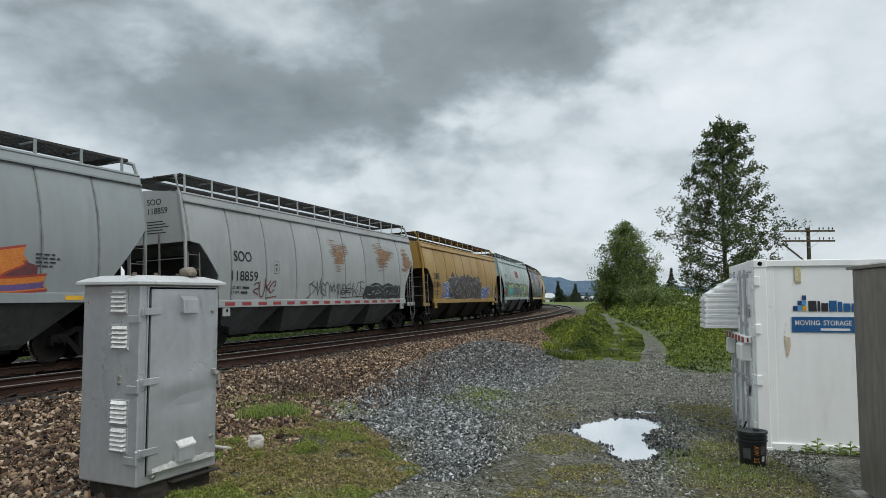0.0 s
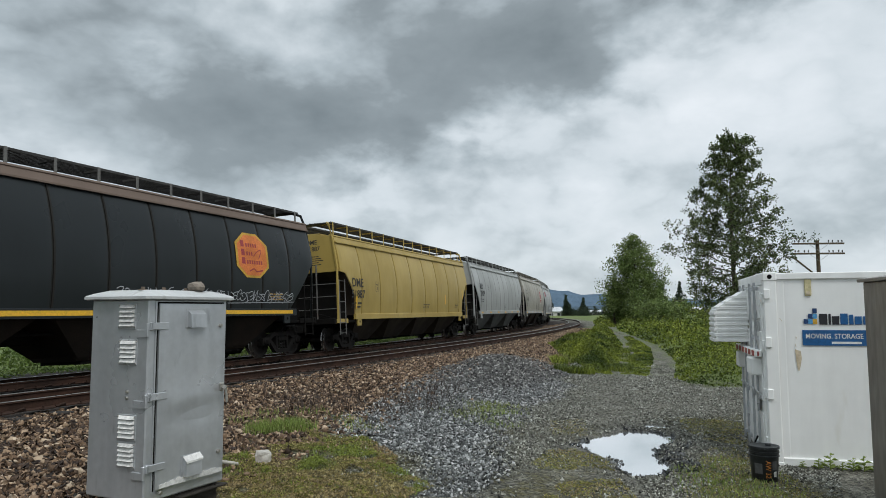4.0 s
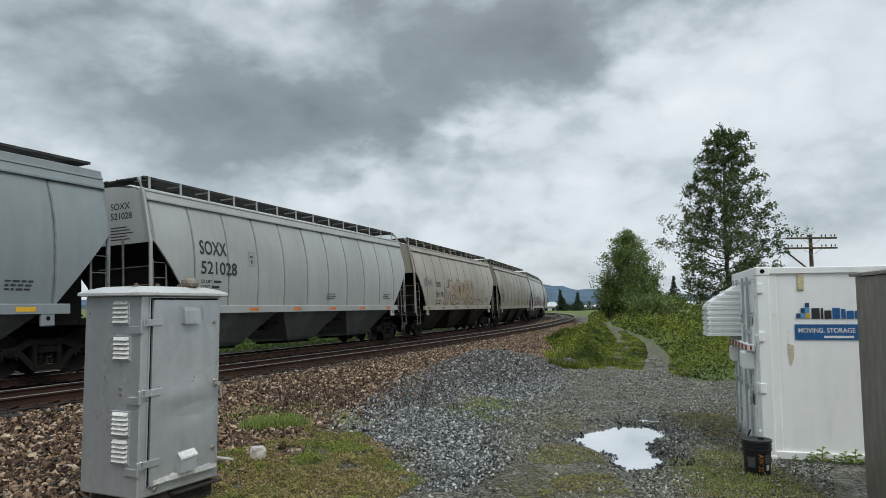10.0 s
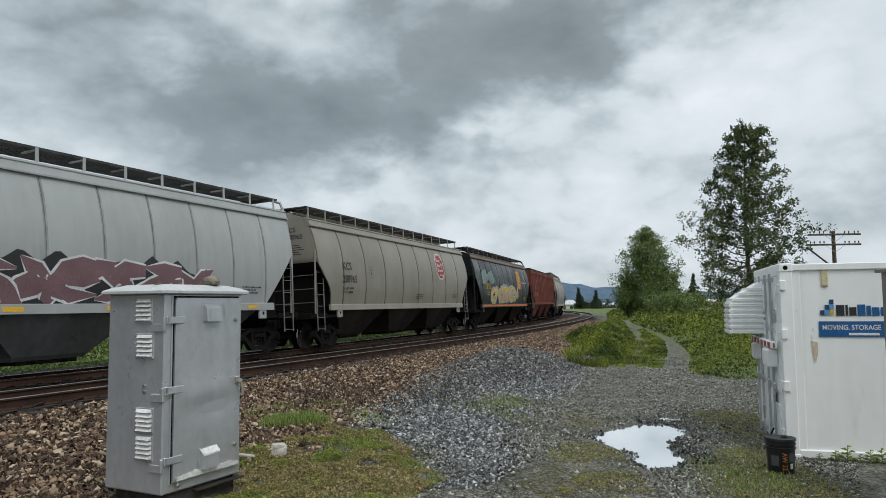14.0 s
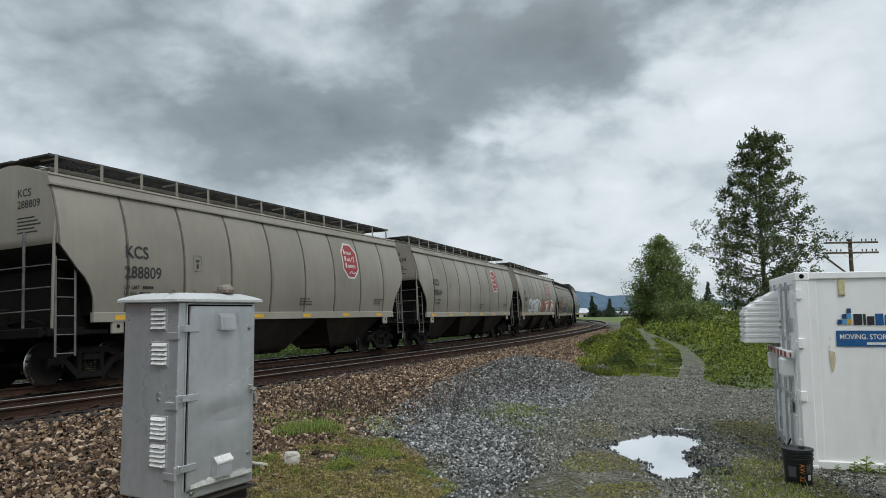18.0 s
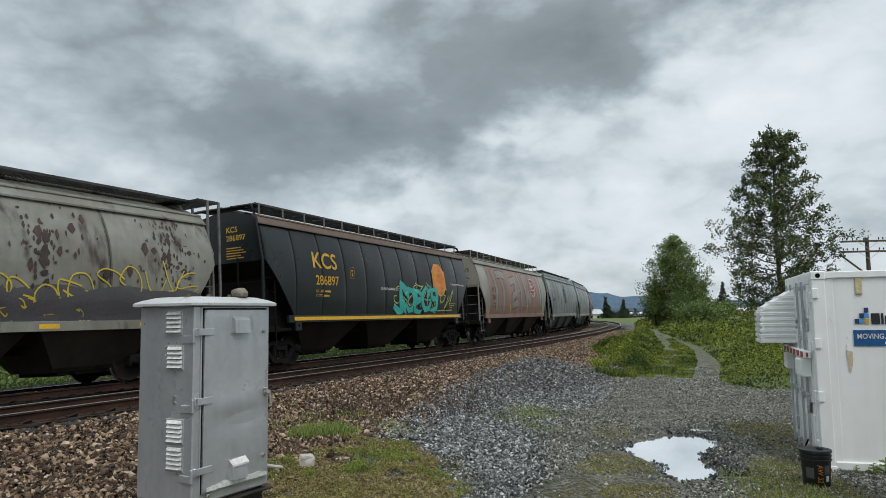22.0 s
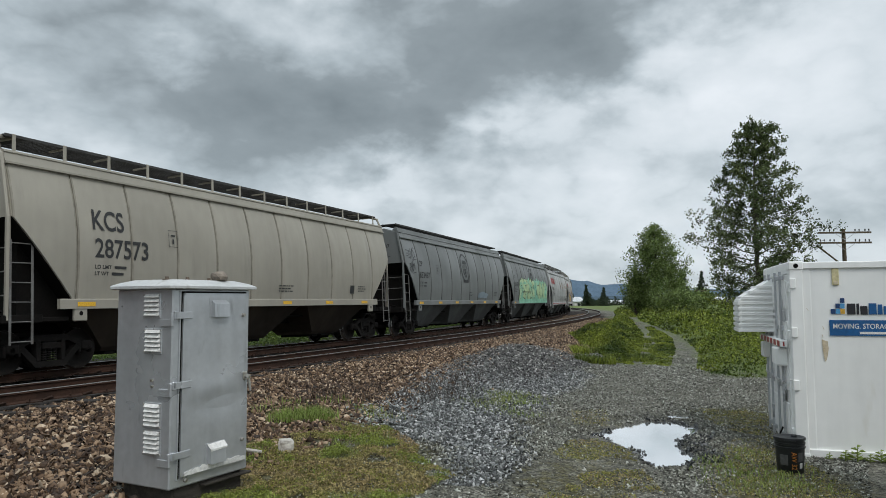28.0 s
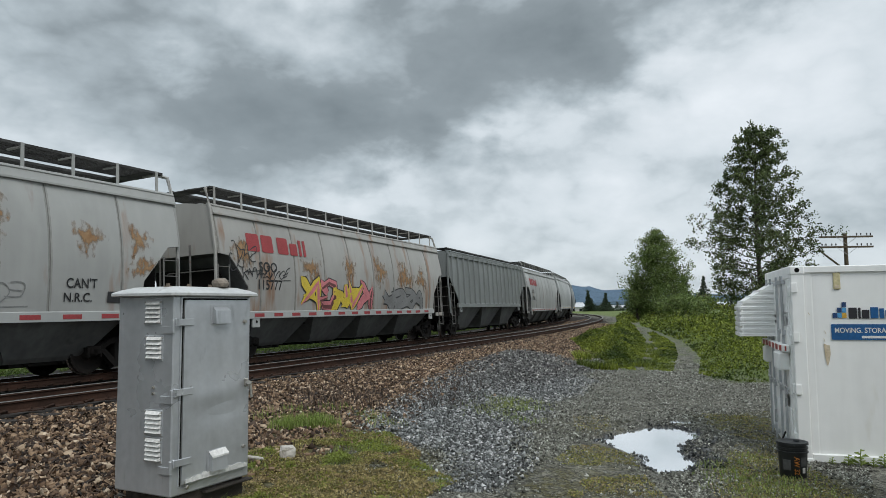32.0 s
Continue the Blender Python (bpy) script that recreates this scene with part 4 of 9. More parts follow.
def hopper_geo(z, half, low, w):
    """One discharge bay: four sheets sloping to an outlet."""
    g = Geo()
    a, b = w, 0.70
    top = [(-half, -a, z), (half, -a, z), (half, a, z), (-half, a, z)]
    mid = [(-0.95, -b - 0.1, low), (0.95, -b - 0.1, low), (0.95, b + 0.1, low), (-0.95, b + 0.1, low)]
    bot = [(-0.9, -b, low - 0.10), (0.9, -b, low - 0.10), (0.9, b, low - 0.10), (-0.9, b, low - 0.10)]
    faces = [(0, 1, 2, 3)]
    for r in (0, 4):
        faces += [(r + i, r + (i + 1) % 4, r + 4 + (i + 1) % 4, r + 4 + i) for i in range(4)]
    faces.append((8, 9, 10, 11))
    return g.add(top + mid + bot, faces)


def sideframe_geo():
    g = Geo()
    y0, y1 = -0.075, 0.075
    g.prism(((-1.08, 0.60), (-0.80, 0.62), (-0.42, 0.80), (0.42, 0.80), (0.80, 0.62), (1.08, 0.60), (1.08, 0.50), (0.78, 0.49), (0.44, 0.66),
             (-0.44, 0.66), (-0.78, 0.49), (-1.08, 0.50)), y0, y1)
    g.prism(((-0.74, 0.50), (-0.62, 0.56), (-0.30, 0.24), (0.30, 0.24), (0.62, 0.56), (0.74, 0.50), (0.36, 0.11), (-0.36, 0.11)), y0, y1)
    for s in (-1, 1):
        g.box((s * 0.30, 0, 0.46), (0.11, 0.17, 0.46), 0.015)
        g.box((s * 0.89, 0, 0.53), (0.30, 0.20, 0.20), 0.03)
        g.box((s * 1.05, 0, 0.47), (0.07, 0.16, 0.22), 0.015)
        g.box((s * 0.73, 0, 0.45), (0.06, 0.16, 0.18), 0.015)
    return g


def spring_geo():
    g = Geo()
    for x in (-0.13, 0.0, 0.13):
        for k in range(5):
            g.lathe(((0.045, 0.25 + 0.05 * k), (0.062, 0.265 + 0.05 * k), (0.062, 0.28 + 0.05 * k), (0.045, 0.295 + 0.05 * k)), 8, "z", (x, 0, 0))
    g.box((0, 0, 0.56), (0.46, 0.2, 0.14), 0.02)
    return g


def wheelset_geo():
    """Two wheels on an axle, about the axle's centre."""
    g = Geo()
    g.tube([(0, -0.98, 0), (0, 0.98, 0)], 0.075, 10)
    for s in (-1, 1):
        prof = [(0.10, 0.86), (0.13, 0.86), (0.16, 0.80), (0.24, 0.775), (0.34, 0.785), (0.385, 0.815), (0.40, 0.822), (0.452, 0.822), (0.457, 0.812),
                (0.460, 0.715), (0.487, 0.700), (0.487, 0.688), (0.455, 0.682), (0.385, 0.688), (0.34, 0.735), (0.2, 0.74), (0.12, 0.70), (0.10, 0.70)]
        mis = [0] * (len(prof) - 1)
        mis[7] = mis[8] = mis[9] = 1
        g.lathe([(r, h * s) for r, h in prof], 30, "y", mis=mis)
    return g


def bearing_geo():
    g = Geo()
    g.lathe(((0.0, -1.10), (0.06, -1.10), (0.075, -1.09), (0.10, -1.075), (0.105, -0.96), (0.09, -0.95)), 14, "y")
    for k in range(3):
        a = 2 * math.pi * k / 3
        g.tube([(0.05 * math.cos(a), -1.095, 0.05 * math.sin(a)), (0.05 * math.cos(a), -1.115, 0.05 * math.sin(a))], 0.015, 6)
    return g


def ladder_geo(z0, z1):
    return Geo().box((-0.24, 0, (z0 + z1) / 2), (0.05, 0.022, z1 - z0), 0.004).box((0.24, 0, (z0 + z1) / 2), (0.05, 0.022, z1 - z0), 0.004)


TEXT = {}


def text_shape(s):
    if s not in TEXT:
        cu = bpy.data.curves.new("writing", "FONT")
        cu.body, cu.size, cu.resolution_u, cu.offset = s, 1.0, 4, 0.014
        ob = new("writing", cu)
        me = bpy.data.meshes.new_from_object(ob)
        TEXT[s] = ([(v.co.x, v.co.y) for v in me.vertices], [tuple(p.vertices) for p in me.polygons])
        bpy.data.objects.remove(ob)
        bpy.data.meshes.remove(me)
        bpy.data.curves.remove(cu)
    return TEXT[s]


def lettering(shape, rows, out=0.016):
    """Words on the car's side: rows of (text, first x, last x, baseline z, cap height)."""
    g = Geo()
    for s, x, x1, z, h in rows:
        vs, fs = text_shape(s)
        k = h / 0.70
        a, b = min(u for u, v in vs), max(u for u, v in vs)
        g.add([on_side(shape, x + (u - a) * (x1 - x) / (b - a), z + v * k, out) for u, v in vs], fs)
    return g


def stencil(name, shape, rows, m, car, label=""):
    """Each letter or digit of a stencilled row as a part of its own."""
    for text, x, x1, z, h in rows:
        vs, fs = text_shape(text)
        a, b = min(u for u, v in vs), max(u for u, v in vs)
        root = list(range(len(vs)))

        def find(i):
            while root[i] != i:
                i = root[i]
            return i
        for f in fs:
            r0 = find(f[0])
            for i in f[1:]:
                root[find(i)] = r0
        chars = {}
        for f in fs:
            chars.setdefault(find(f[0]), []).append(f)
        for faces in chars.values():
            used = sorted({i for f in faces for i in f})
            at = {i: k for k, i in enumerate(used)}
            g = Geo().add([on_side(shape, x + (vs[i][0] - a) * (x1 - x) / (b - a), z + vs[i][1] * h / 0.70, 0.016) for i in used], [tuple(at[i] for i in f) for f in faces])
            part(name, g, m, car, label)


def side_strip(g, shape, x0, x1, z0, z1, out=0.016, rows=1, mi=0):
    """A rectangle that follows the side's curve."""
    verts, faces = [], []
    for j in range(rows + 1):
        z = z0 + (z1 - z0) * j / rows
        verts += [on_side(shape, x0, z, out), on_side(shape, x1, z, out)]
    for j in range(rows):
        faces.append((2 * j, 2 * j + 1, 2 * j + 3, 2 * j + 2))
    return g.add(verts, faces, mi)


def dense(pts, closed=False, step=0.22):
    """The same line with more points, so that it lies on the curved side."""
    out = []
    n = len(pts)
    for i in range(n if closed else n - 1):
        (x0, z0), (x1, z1) = pts[i], pts[(i + 1) % n]
        k = max(1, math.ceil(max(abs(z1 - z0), 0.4 * abs(x1 - x0)) / step))
        out += [(x0 + (x1 - x0) * j / k, z0 + (z1 - z0) * j / k) for j in range(k)]
    return out if closed else out + [pts[-1]]


def side_poly(g, shape, pts, out=0.016, mi=0):
    """A filled outline on the side; rings keep it on the curve."""
    pts = dense(pts, True)
    cx, cz = sum(p[0] for p in pts) / len(pts), sum(p[1] for p in pts) / len(pts)
    n = len(pts)
    rings = (0.34, 0.67, 1.0) if max(abs(v - cz) for u, v in pts) > 0.2 else (0.6, 1.0)
    verts = [on_side(shape, cx, cz, out)]
    for k in rings:
        verts += [on_side(shape, cx + (u - cx) * k, cz + (v - cz) * k, out) for u, v in pts]
    faces = [(0, 1 + i, 1 + (i + 1) % n) for i in range(n)]
    for r in range(len(rings) - 1):
        a, b = 1 + r * n, 1 + (r + 1) * n
        faces += [(a + i, b + i, b + (i + 1) % n, a + (i + 1) % n) for i in range(n)]
    return g.add(verts, faces, mi)


def side_stroke(g, shape, pts, w, out=0.02, mi=0):
    """A brushed or sprayed line along points (x, z)."""
    verts, faces = [], []
    pts = dense(pts)
    for i, (x, z) in enumerate(pts):
        a, b = pts[max(i - 1, 0)], pts[min(i + 1, len(pts) - 1)]
        dx, dz = b[0] - a[0], b[1] - a[1]
        d = math.hypot(dx, dz) or 1
        nx, nz = -dz / d * w / 2, dx / d * w / 2
        verts += [on_side(shape, x + nx, z + nz, out), on_side(shape, x, z, out), on_side(shape, x - nx, z - nz, out)]
    for i in range(len(pts) - 1):
        faces += [(3 * i, 3 * i + 1, 3 * i + 4, 3 * i + 3), (3 * i + 1, 3 * i + 2, 3 * i + 5, 3 * i + 4)]
    return g.add(verts, faces, mi)


def curve_pts(pts, n=6):
    """A smooth line through points."""
    out = []
    for i in range(len(pts) - 1):
        p0, p1, p2, p3 = pts[max(i - 1, 0)], pts[i], pts[i + 1], pts[min(i + 2, len(pts) - 1)]
        for k in range(n):
            t = k / n
            out.append(tuple(0.5 * (2 * p1[a] + (p2[a] - p0[a]) * t + (2 * p0[a] - 5 * p1[a] + 4 * p2[a] - p3[a]) * t * t
                                    + (3 * p1[a] - p0[a] - 3 * p2[a] + p3[a]) * t ** 3) for a in (0, 1)))
    out.append(pts[-1])
    return out


def spray(name, rgb):
    return mat(name, rgb, tuple(v * 0.8 for v in rgb), rough=0.5, scale=1.5, bump=0.02)


SPRAY = {k: spray("spray_" + k, c) for k, c in {
    "black": (0.02, 0.02, 0.022), "white": (0.68, 0.69, 0.70), "silver": (0.42, 0.44, 0.46), "teal": (0.04, 0.42, 0.36), "green": (0.47, 0.62, 0.33),
    "mint": (0.26, 0.60, 0.42), "yellow": (0.66, 0.50, 0.05), "orange": (0.70, 0.22, 0.04), "red": (0.40, 0.06, 0.04), "rust": (0.36, 0.115, 0.06),
    "blue": (0.05, 0.20, 0.42), "pink": (0.62, 0.20, 0.22), "purple": (0.16, 0.10, 0.26), "maroon": (0.16, 0.05, 0.05), "plum": (0.195, 0.108, 0.118),
    "khaki": (0.34, 0.245, 0.145), "sand": (0.52, 0.36, 0.20), "grey": (0.22, 0.22, 0.22), "olive": (0.42, 0.44, 0.12), "leaf": (0.50, 0.66, 0.36), "faded": (0.33, 0.27, 0.22), "lime": (0.46, 0.47, 0.20), "forest": (0.03, 0.07, 0.05), "slate": (0.16, 0.24, 0.25), "sky": (0.28, 0.45, 0.62), "umber": (0.075, 0.045, 0.035), "soot": (0.055, 0.042, 0.038), "dusk": (0.105, 0.098, 0.105)}.items()}
rust_mark = mat("rust_stain", (0.30, 0.205, 0.125), (0.21, 0.125, 0.07), rough=0.85, scale=4, bump=0.1)


# bent limbs of sprayed forms, in a box one unit wide and high; they stand for no letters
FORMS = (
    (((-0.48, -0.5), (-0.30, 0.05), (-0.05, 0.52), (0.12, 0.1), (0.42, -0.55)), ((-0.40, -0.12), (0.05, -0.05), (0.46, -0.2))),
    (((0.46, 0.46), (0.05, 0.44), (-0.42, 0.22), (-0.2, 0.02), (0.34, -0.10), (0.30, -0.42), (-0.15, -0.48), (-0.52, -0.36)),),
    (((-0.40, 0.52), (-0.36, 0.0), (-0.42, -0.52)), ((0.50, 0.50), (0.02, 0.08), (-0.30, 0.0)), ((-0.25, 0.04), (0.12, -0.2), (0.52, -0.54))),
    (((-0.50, 0.42), (0.0, 0.46), (0.44, 0.34)), ((0.30, 0.40), (-0.10, -0.05), (-0.42, -0.40)), ((-0.46, -0.44), (0.05, -0.40), (0.54, -0.50))),
    (((0.40, 0.30), (0.05, 0.48), (-0.36, 0.28), (-0.44, -0.12), (-0.16, -0.46), (0.26, -0.42), (0.42, -0.10), (0.10, -0.02)),),
    (((-0.42, -0.52), (-0.34, 0.0), (-0.38, 0.50)), ((-0.34, 0.44), (0.05, -0.10), (0.38, -0.48)), ((0.36, -0.50), (0.34, 0.05), (0.46, 0.54))),
    (((-0.44, 0.48), (-0.40, -0.10), (-0.18, -0.46), (0.20, -0.44), (0.40, -0.08), (0.42, 0.50)),),
    (((0.48, 0.44), (-0.10, 0.46), (-0.40, 0.30), (-0.38, -0.30), (-0.08, -0.46), (0.50, -0.46)), ((-0.30, 0.02), (0.10, 0.05), (0.40, -0.02))),
)


def side_ribbon(g, shape, pts, w, out, sharp=False):
    """A broad sprayed limb along points (x, z); a sharp one ends in a spur."""
    pts = dense(pts, step=0.30)
    n = len(pts)
    lefts, rights = [], []
    for i, (x, z) in enumerate(pts):
        a, b = pts[max(i - 1, 0)], pts[min(i + 1, n - 1)]
        dx, dz = b[0] - a[0], b[1] - a[1]
        d = math.hypot(dx, dz) or 1
        k = w / 2
        if sharp:
            k *= 0.55 + 0.75 * math.sin(math.pi * (i + 0.4) / (n - 0.2)) if i < n - 1 else 0.12
        lefts.append((x - dz / d * k, z + dx / d * k))
        rights.append((x + dz / d * k, z - dx / d * k))
    if not sharp:
        for e, f, s_ in ((0, 1, 1), (-1, -2, -1)):
            (x, z), (u, v) = pts[e], pts[f]
            d = math.hypot(x - u, z - v) or 1
            ex, ez = (x - u) / d * w * 0.28, (z - v) / d * w * 0.28
            lefts[e] = (lefts[e][0] + ex, lefts[e][1] + ez)
            rights[e] = (rights[e][0] + ex, rights[e][1] + ez)
    lo = SHAPES[shape][0][0] - 0.02
    verts = []
    for p, q, r in zip(lefts, pts, rights):
        verts += [on_side(shape, u, max(v, lo), out) for u, v in (p, q, r)]
    faces = []
    for i in range(n - 1):
        faces += [(3 * i, 3 * i + 1, 3 * i + 4, 3 * i + 3), (3 * i + 1, 3 * i + 2, 3 * i + 5, 3 * i + 4)]
    return g.add(verts, faces)


def graffiti(car, shape, x0, x1, z0, z1, letters, fills, edge, seed, sharp=False, back=None, shine=None, label="", rim=None, lip=0.10):
    """A sprayed piece: a backing cloud, thick interlocking forms with heavy edges, and highlights."""
    rg = random.Random(seed)
    w = (x1 - x0) / letters
    gb, gr = Geo(), Geo()
    zlo = SHAPES[shape][0][0] + 0.02
    if back:
        n = letters * 8
        ph = rg.uniform(0, 6)
        topl = []
        for i in range(n + 1):
            x = x0 - 0.15 + (x1 - x0 + 0.3) * i / n
            t = i / n
            lump = abs(math.sin(t * letters * 1.9 + ph))
            if sharp:
                q = t * letters * 1.3 + ph
                lump = (1 - 2 * abs(q - math.floor(q) - 0.5)) * (1.0 + 1.5 * math.sin(math.floor(q) * 2.3) ** 2) - 0.8
            topl.append((x, z1 + 0.02 + 0.13 * lump * min(1, 8 * t, 8 * (1 - t)) - 0.35 * max(0, 1 - 9 * min(t, 1 - t))))
        for (xa, za), (xb, zb) in zip(topl, topl[1:]):
            k = 5
            vs = []
            for j in range(k + 1):
                vs += [on_side(shape, xa, zlo + (za - zlo) * j / k, 0.0165), on_side(shape, xb, zlo + (zb - zlo) * j / k, 0.0165)]
            gb.add(vs, [(2 * j, 2 * j + 1, 2 * j + 3, 2 * j + 2) for j in range(k)])
        if rim:
            side_stroke(gr, shape, topl, 0.11, 0.0178)
            part("graffiti_rim", gr, SPRAY[rim], car)
        part("graffiti_cloud", gb, SPRAY[back], car)
    top = SHAPES[shape][-1][0] - 0.3

    def keep(pts):
        return [(u, min(max(v, zlo), top)) for u, v in pts]
    for i in range(letters):
        ge, gs, gf = Geo(), Geo(), {f: Geo() for f in fills}
        cx = x0 + w * (i + 0.5) + rg.uniform(-0.06, 0.06) * w
        h = (z1 - z0) * rg.uniform(0.84, 1.0)
        cz = z0 + h / 2 + rg.uniform(0.0, 1.0) * (z1 - z0 - h)
        lean = rg.uniform(-0.10, 0.28)
        thick = min(0.30 * w, 0.36 * h) * rg.uniform(0.85, 1.1)
        f = fills[i % len(fills)] if len(fills) < 3 else rg.choice(fills)
        kind = FORMS[rg.randrange(len(FORMS))]
        lift = 0.0012 * (i % 4)
        fx, fz = rg.choice((-1, 1)), rg.choice((-1, 1))
        ca, sa = math.cos(rg.uniform(-0.5, 0.5)), math.sin(rg.uniform(-0.5, 0.5))
        kind = [[((u * fx) * ca - (v * fz) * sa, (u * fx) * sa + (v * fz) * ca) for u, v in limb] for limb in kind]
        if sharp:
            kind.append([(0.1 * fx, 0.05), (0.35 * fx, 0.35 * fz), (0.62 * fx, 0.60 * fz)])
        for n_, limb in enumerate(kind):
            pts = [(cx + (u * 1.22 + rg.uniform(-0.05, 0.05) + lean * v) * w, cz + (v * 0.86 + rg.uniform(-0.05, 0.05)) * h) for u, v in limb]
            if not sharp and len(pts) > 2:
                pts = curve_pts(pts, 5)
            pts = keep(pts)
            side_ribbon(ge, shape, pts, thick + lip, 0.0195 + lift, sharp)
            side_ribbon(gf[f], shape, pts, thick, 0.0212 + lift, sharp)
            if len(fills) > 1 and n_ == 0:
                f2 = fills[(fills.index(f) + 1) % len(fills)]
                q = keep([(u, v - 0.18 * thick) for u, v in pts])
                side_ribbon(gf[f2], shape, q, thick * 0.45, 0.0220 + lift, sharp)
            if shine and n_ == 0:
                a, b = pts[0], pts[min(2, len(pts) - 1)]
                side_ribbon(gs, shape, keep([(a[0] + 0.1 * thick, a[1] + 0.22 * thick), ((a[0] + b[0]) / 2, (a[1] + b[1]) / 2 + 0.22 * thick)]), 0.05, 0.0262, True)
        for f_, gg in gf.items():
            if gg.v:
                part("graffiti_fill", gg, SPRAY[f_], car, label)
        part("graffiti_edge", ge, SPRAY[edge], car)
        if shine and gs.v:
            part("graffiti_shine", gs, SPRAY[shine], car)


def scrawl(car, shape, x0, x1, z0, z1, colour, seed, w=0.035, n=5):
    """A quick tag: a row of thin hooked strokes that leads nowhere, with a line under its end."""
    rg = random.Random(seed)
    h = z1 - z0
    n = max(4, round((x1 - x0) / (0.55 * h)))
    step = (x1 - x0) / n
    g = Geo()
    for i in range(n):
        cx, cz = x0 + step * (i + 0.5), (z0 + z1) / 2 + 0.10 * h * math.sin(i * 1.7 + seed)
        k = h * rg.choice((0.55, 0.6, 0.95, 0.7))
        fx, fz, lean, tip = rg.choice((-1, 1)), rg.choice((-1, 1)), rg.uniform(0.05, 0.35), rg.uniform(-0.6, 0.6)
        for limb in FORMS[rg.randrange(len(FORMS))]:
            pts = [(cx + (u * fx + (lean + tip) * v * fz + rg.uniform(-0.06, 0.06)) * step * 1.15, cz + tip * u * k * 0.8 + (v * fz + rg.uniform(-0.05, 0.05)) * k) for u, v in limb]
            side_stroke(g, shape, curve_pts(pts, 4), w * 0.8, 0.018 + 0.0004 * (i % 2))
    side_stroke(g, shape, [(x0 + 0.55 * (x1 - x0), z0 - 0.04), (x1 + 0.1, z0 + 0.02)], w * 0.7, 0.0185)
    part("tag", g, SPRAY[colour], car)


def stain_mat(name, c1, c2, stretch, hard):
    """Rust that bleeds out raggedly: full at its core, broken up towards the rim."""
    m = mat(name, c1, c2, rough=0.85, scale=5, fine=20, bump=0.0)
    nt = m.node_tree
    N, L = nt.nodes.new, nt.links.new
    p = nt.nodes["Principled BSDF"]
    tc, mp, tx, at, mr, ad = N("ShaderNodeTexCoord"), N("ShaderNodeMapping"), N("ShaderNodeTexNoise"), N("ShaderNodeAttribute"), N("ShaderNodeMapRange"), N("ShaderNodeMath")
    mp.inputs["Scale"].default_value = stretch
    L(tc.outputs["Object"], mp.inputs[0])
    L(mp.outputs[0], tx.inputs["Vector"])
    tx.inputs["Scale"].default_value, tx.inputs["Detail"].default_value = 5.0, 7.0
    at.attribute_name = "core"
    ad.operation = "MULTIPLY_ADD"
    L(at.outputs["Fac"], ad.inputs[0])
    ad.inputs[1].default_value = 0.36
    L(tx.outputs["Fac"], ad.inputs[2])
    for k, v in enumerate((0.56, 0.56 + hard, 0.0, 0.9)):
        mr.inputs[k + 1].default_value = v
    L(ad.outputs[0], mr.inputs[0])
    L(mr.outputs[0], p.inputs["Alpha"])
    return m


bloom_mark = stain_mat("orange_rust_bloom", (0.36, 0.225, 0.115), (0.27, 0.15, 0.07), (1.5, 1.0, 0.8), 0.25)
scrape_mark = stain_mat("brushed_rust_scrape", (0.33, 0.20, 0.11), (0.23, 0.125, 0.065), (0.22, 1.0, 6.5), 0.16)


def stain(car, shape, cx, cz, sx, sz, seed, m):
    rg = random.Random(seed)
    g, core = Geo(), []
    n, rings = 26, (0.25, 0.5, 0.75, 1.0)
    rim = [1 + 0.22 * math.sin(3 * a + seed) + 0.12 * rg.uniform(-1, 1) for a in [2 * math.pi * k / n for k in range(n)]]
    lo, hi = SHAPES[shape][0][0] + 0.03, SHAPES[shape][-1][0] - 0.27
    verts = [on_side(shape, cx, min(max(cz, lo), hi), 0.0165)]
    core = [1.0]
    for q in rings:
        for k in range(n):
            a = 2 * math.pi * k / n
            x = min(max(cx + sx * q * rim[k] * math.cos(a), -HL + 0.1), HL - 0.1)
            z = min(max(cz + sz * q * rim[k] * math.sin(a), low_edge(shape, x) + 0.03), hi)
            verts.append(on_side(shape, x, z, 0.0165))
            core.append(1.0 - q)
    faces = [(0, 1 + k, 1 + (k + 1) % n) for k in range(n)]
    for r in range(len(rings) - 1):
        a, b = 1 + r * n, 1 + (r + 1) * n
        faces += [(a + k, b + k, b + (k + 1) % n, a + (k + 1) % n) for k in range(n)]
    ob = part("rust_stain", g.add(verts, faces), m, car, "ragged orange rust stain")
    ob.data.attributes.new("core", "FLOAT", "POINT").data.foreach_set("value", core)


def rust_bloom(car, shape, cx, cz, sx, sz, seed):
    """Rust breaking through the paint, with a run below it."""
    stain(car, shape, cx, cz, 2.6 * sx, 2.0 * sz, seed, bloom_mark)


def rust_patch(car, shape, cx, cz, sx, sz, n, seed):
    """A scrape along the side, brushed out in long thin rust marks."""
    stain(car, shape, cx, cz, 2.1 * sx, 1.9 * sz, seed, scrape_mark)


def small_print(g, shape, x, z, w, lines, seed):
    """Lines too small to read, as bars."""
    rg = random.Random(seed)
    for i in range(lines):
        u, end = x, x + w * rg.uniform(0.5, 0.95)
        while u < end:
            l = rg.uniform(0.06, 0.17)
            side_strip(g, shape, u, u + l, z - 0.085 * i, z - 0.085 * i + 0.034)
            u += l + 0.04


def octagon(cx, cz, w, h):
    a, b = 0.29, 0.24
    return [(cx - w / 2 + w * a, cz + h / 2), (cx + w / 2 - w * a, cz + h / 2), (cx + w / 2, cz + h / 2 - h * b), (cx + w / 2, cz - h / 2 + h * b),
            (cx + w / 2 - w * a, cz - h / 2), (cx - w / 2 + w * a, cz - h / 2), (cx - w / 2, cz - h / 2 + h * b), (cx - w / 2, cz + h / 2 - h * b)]


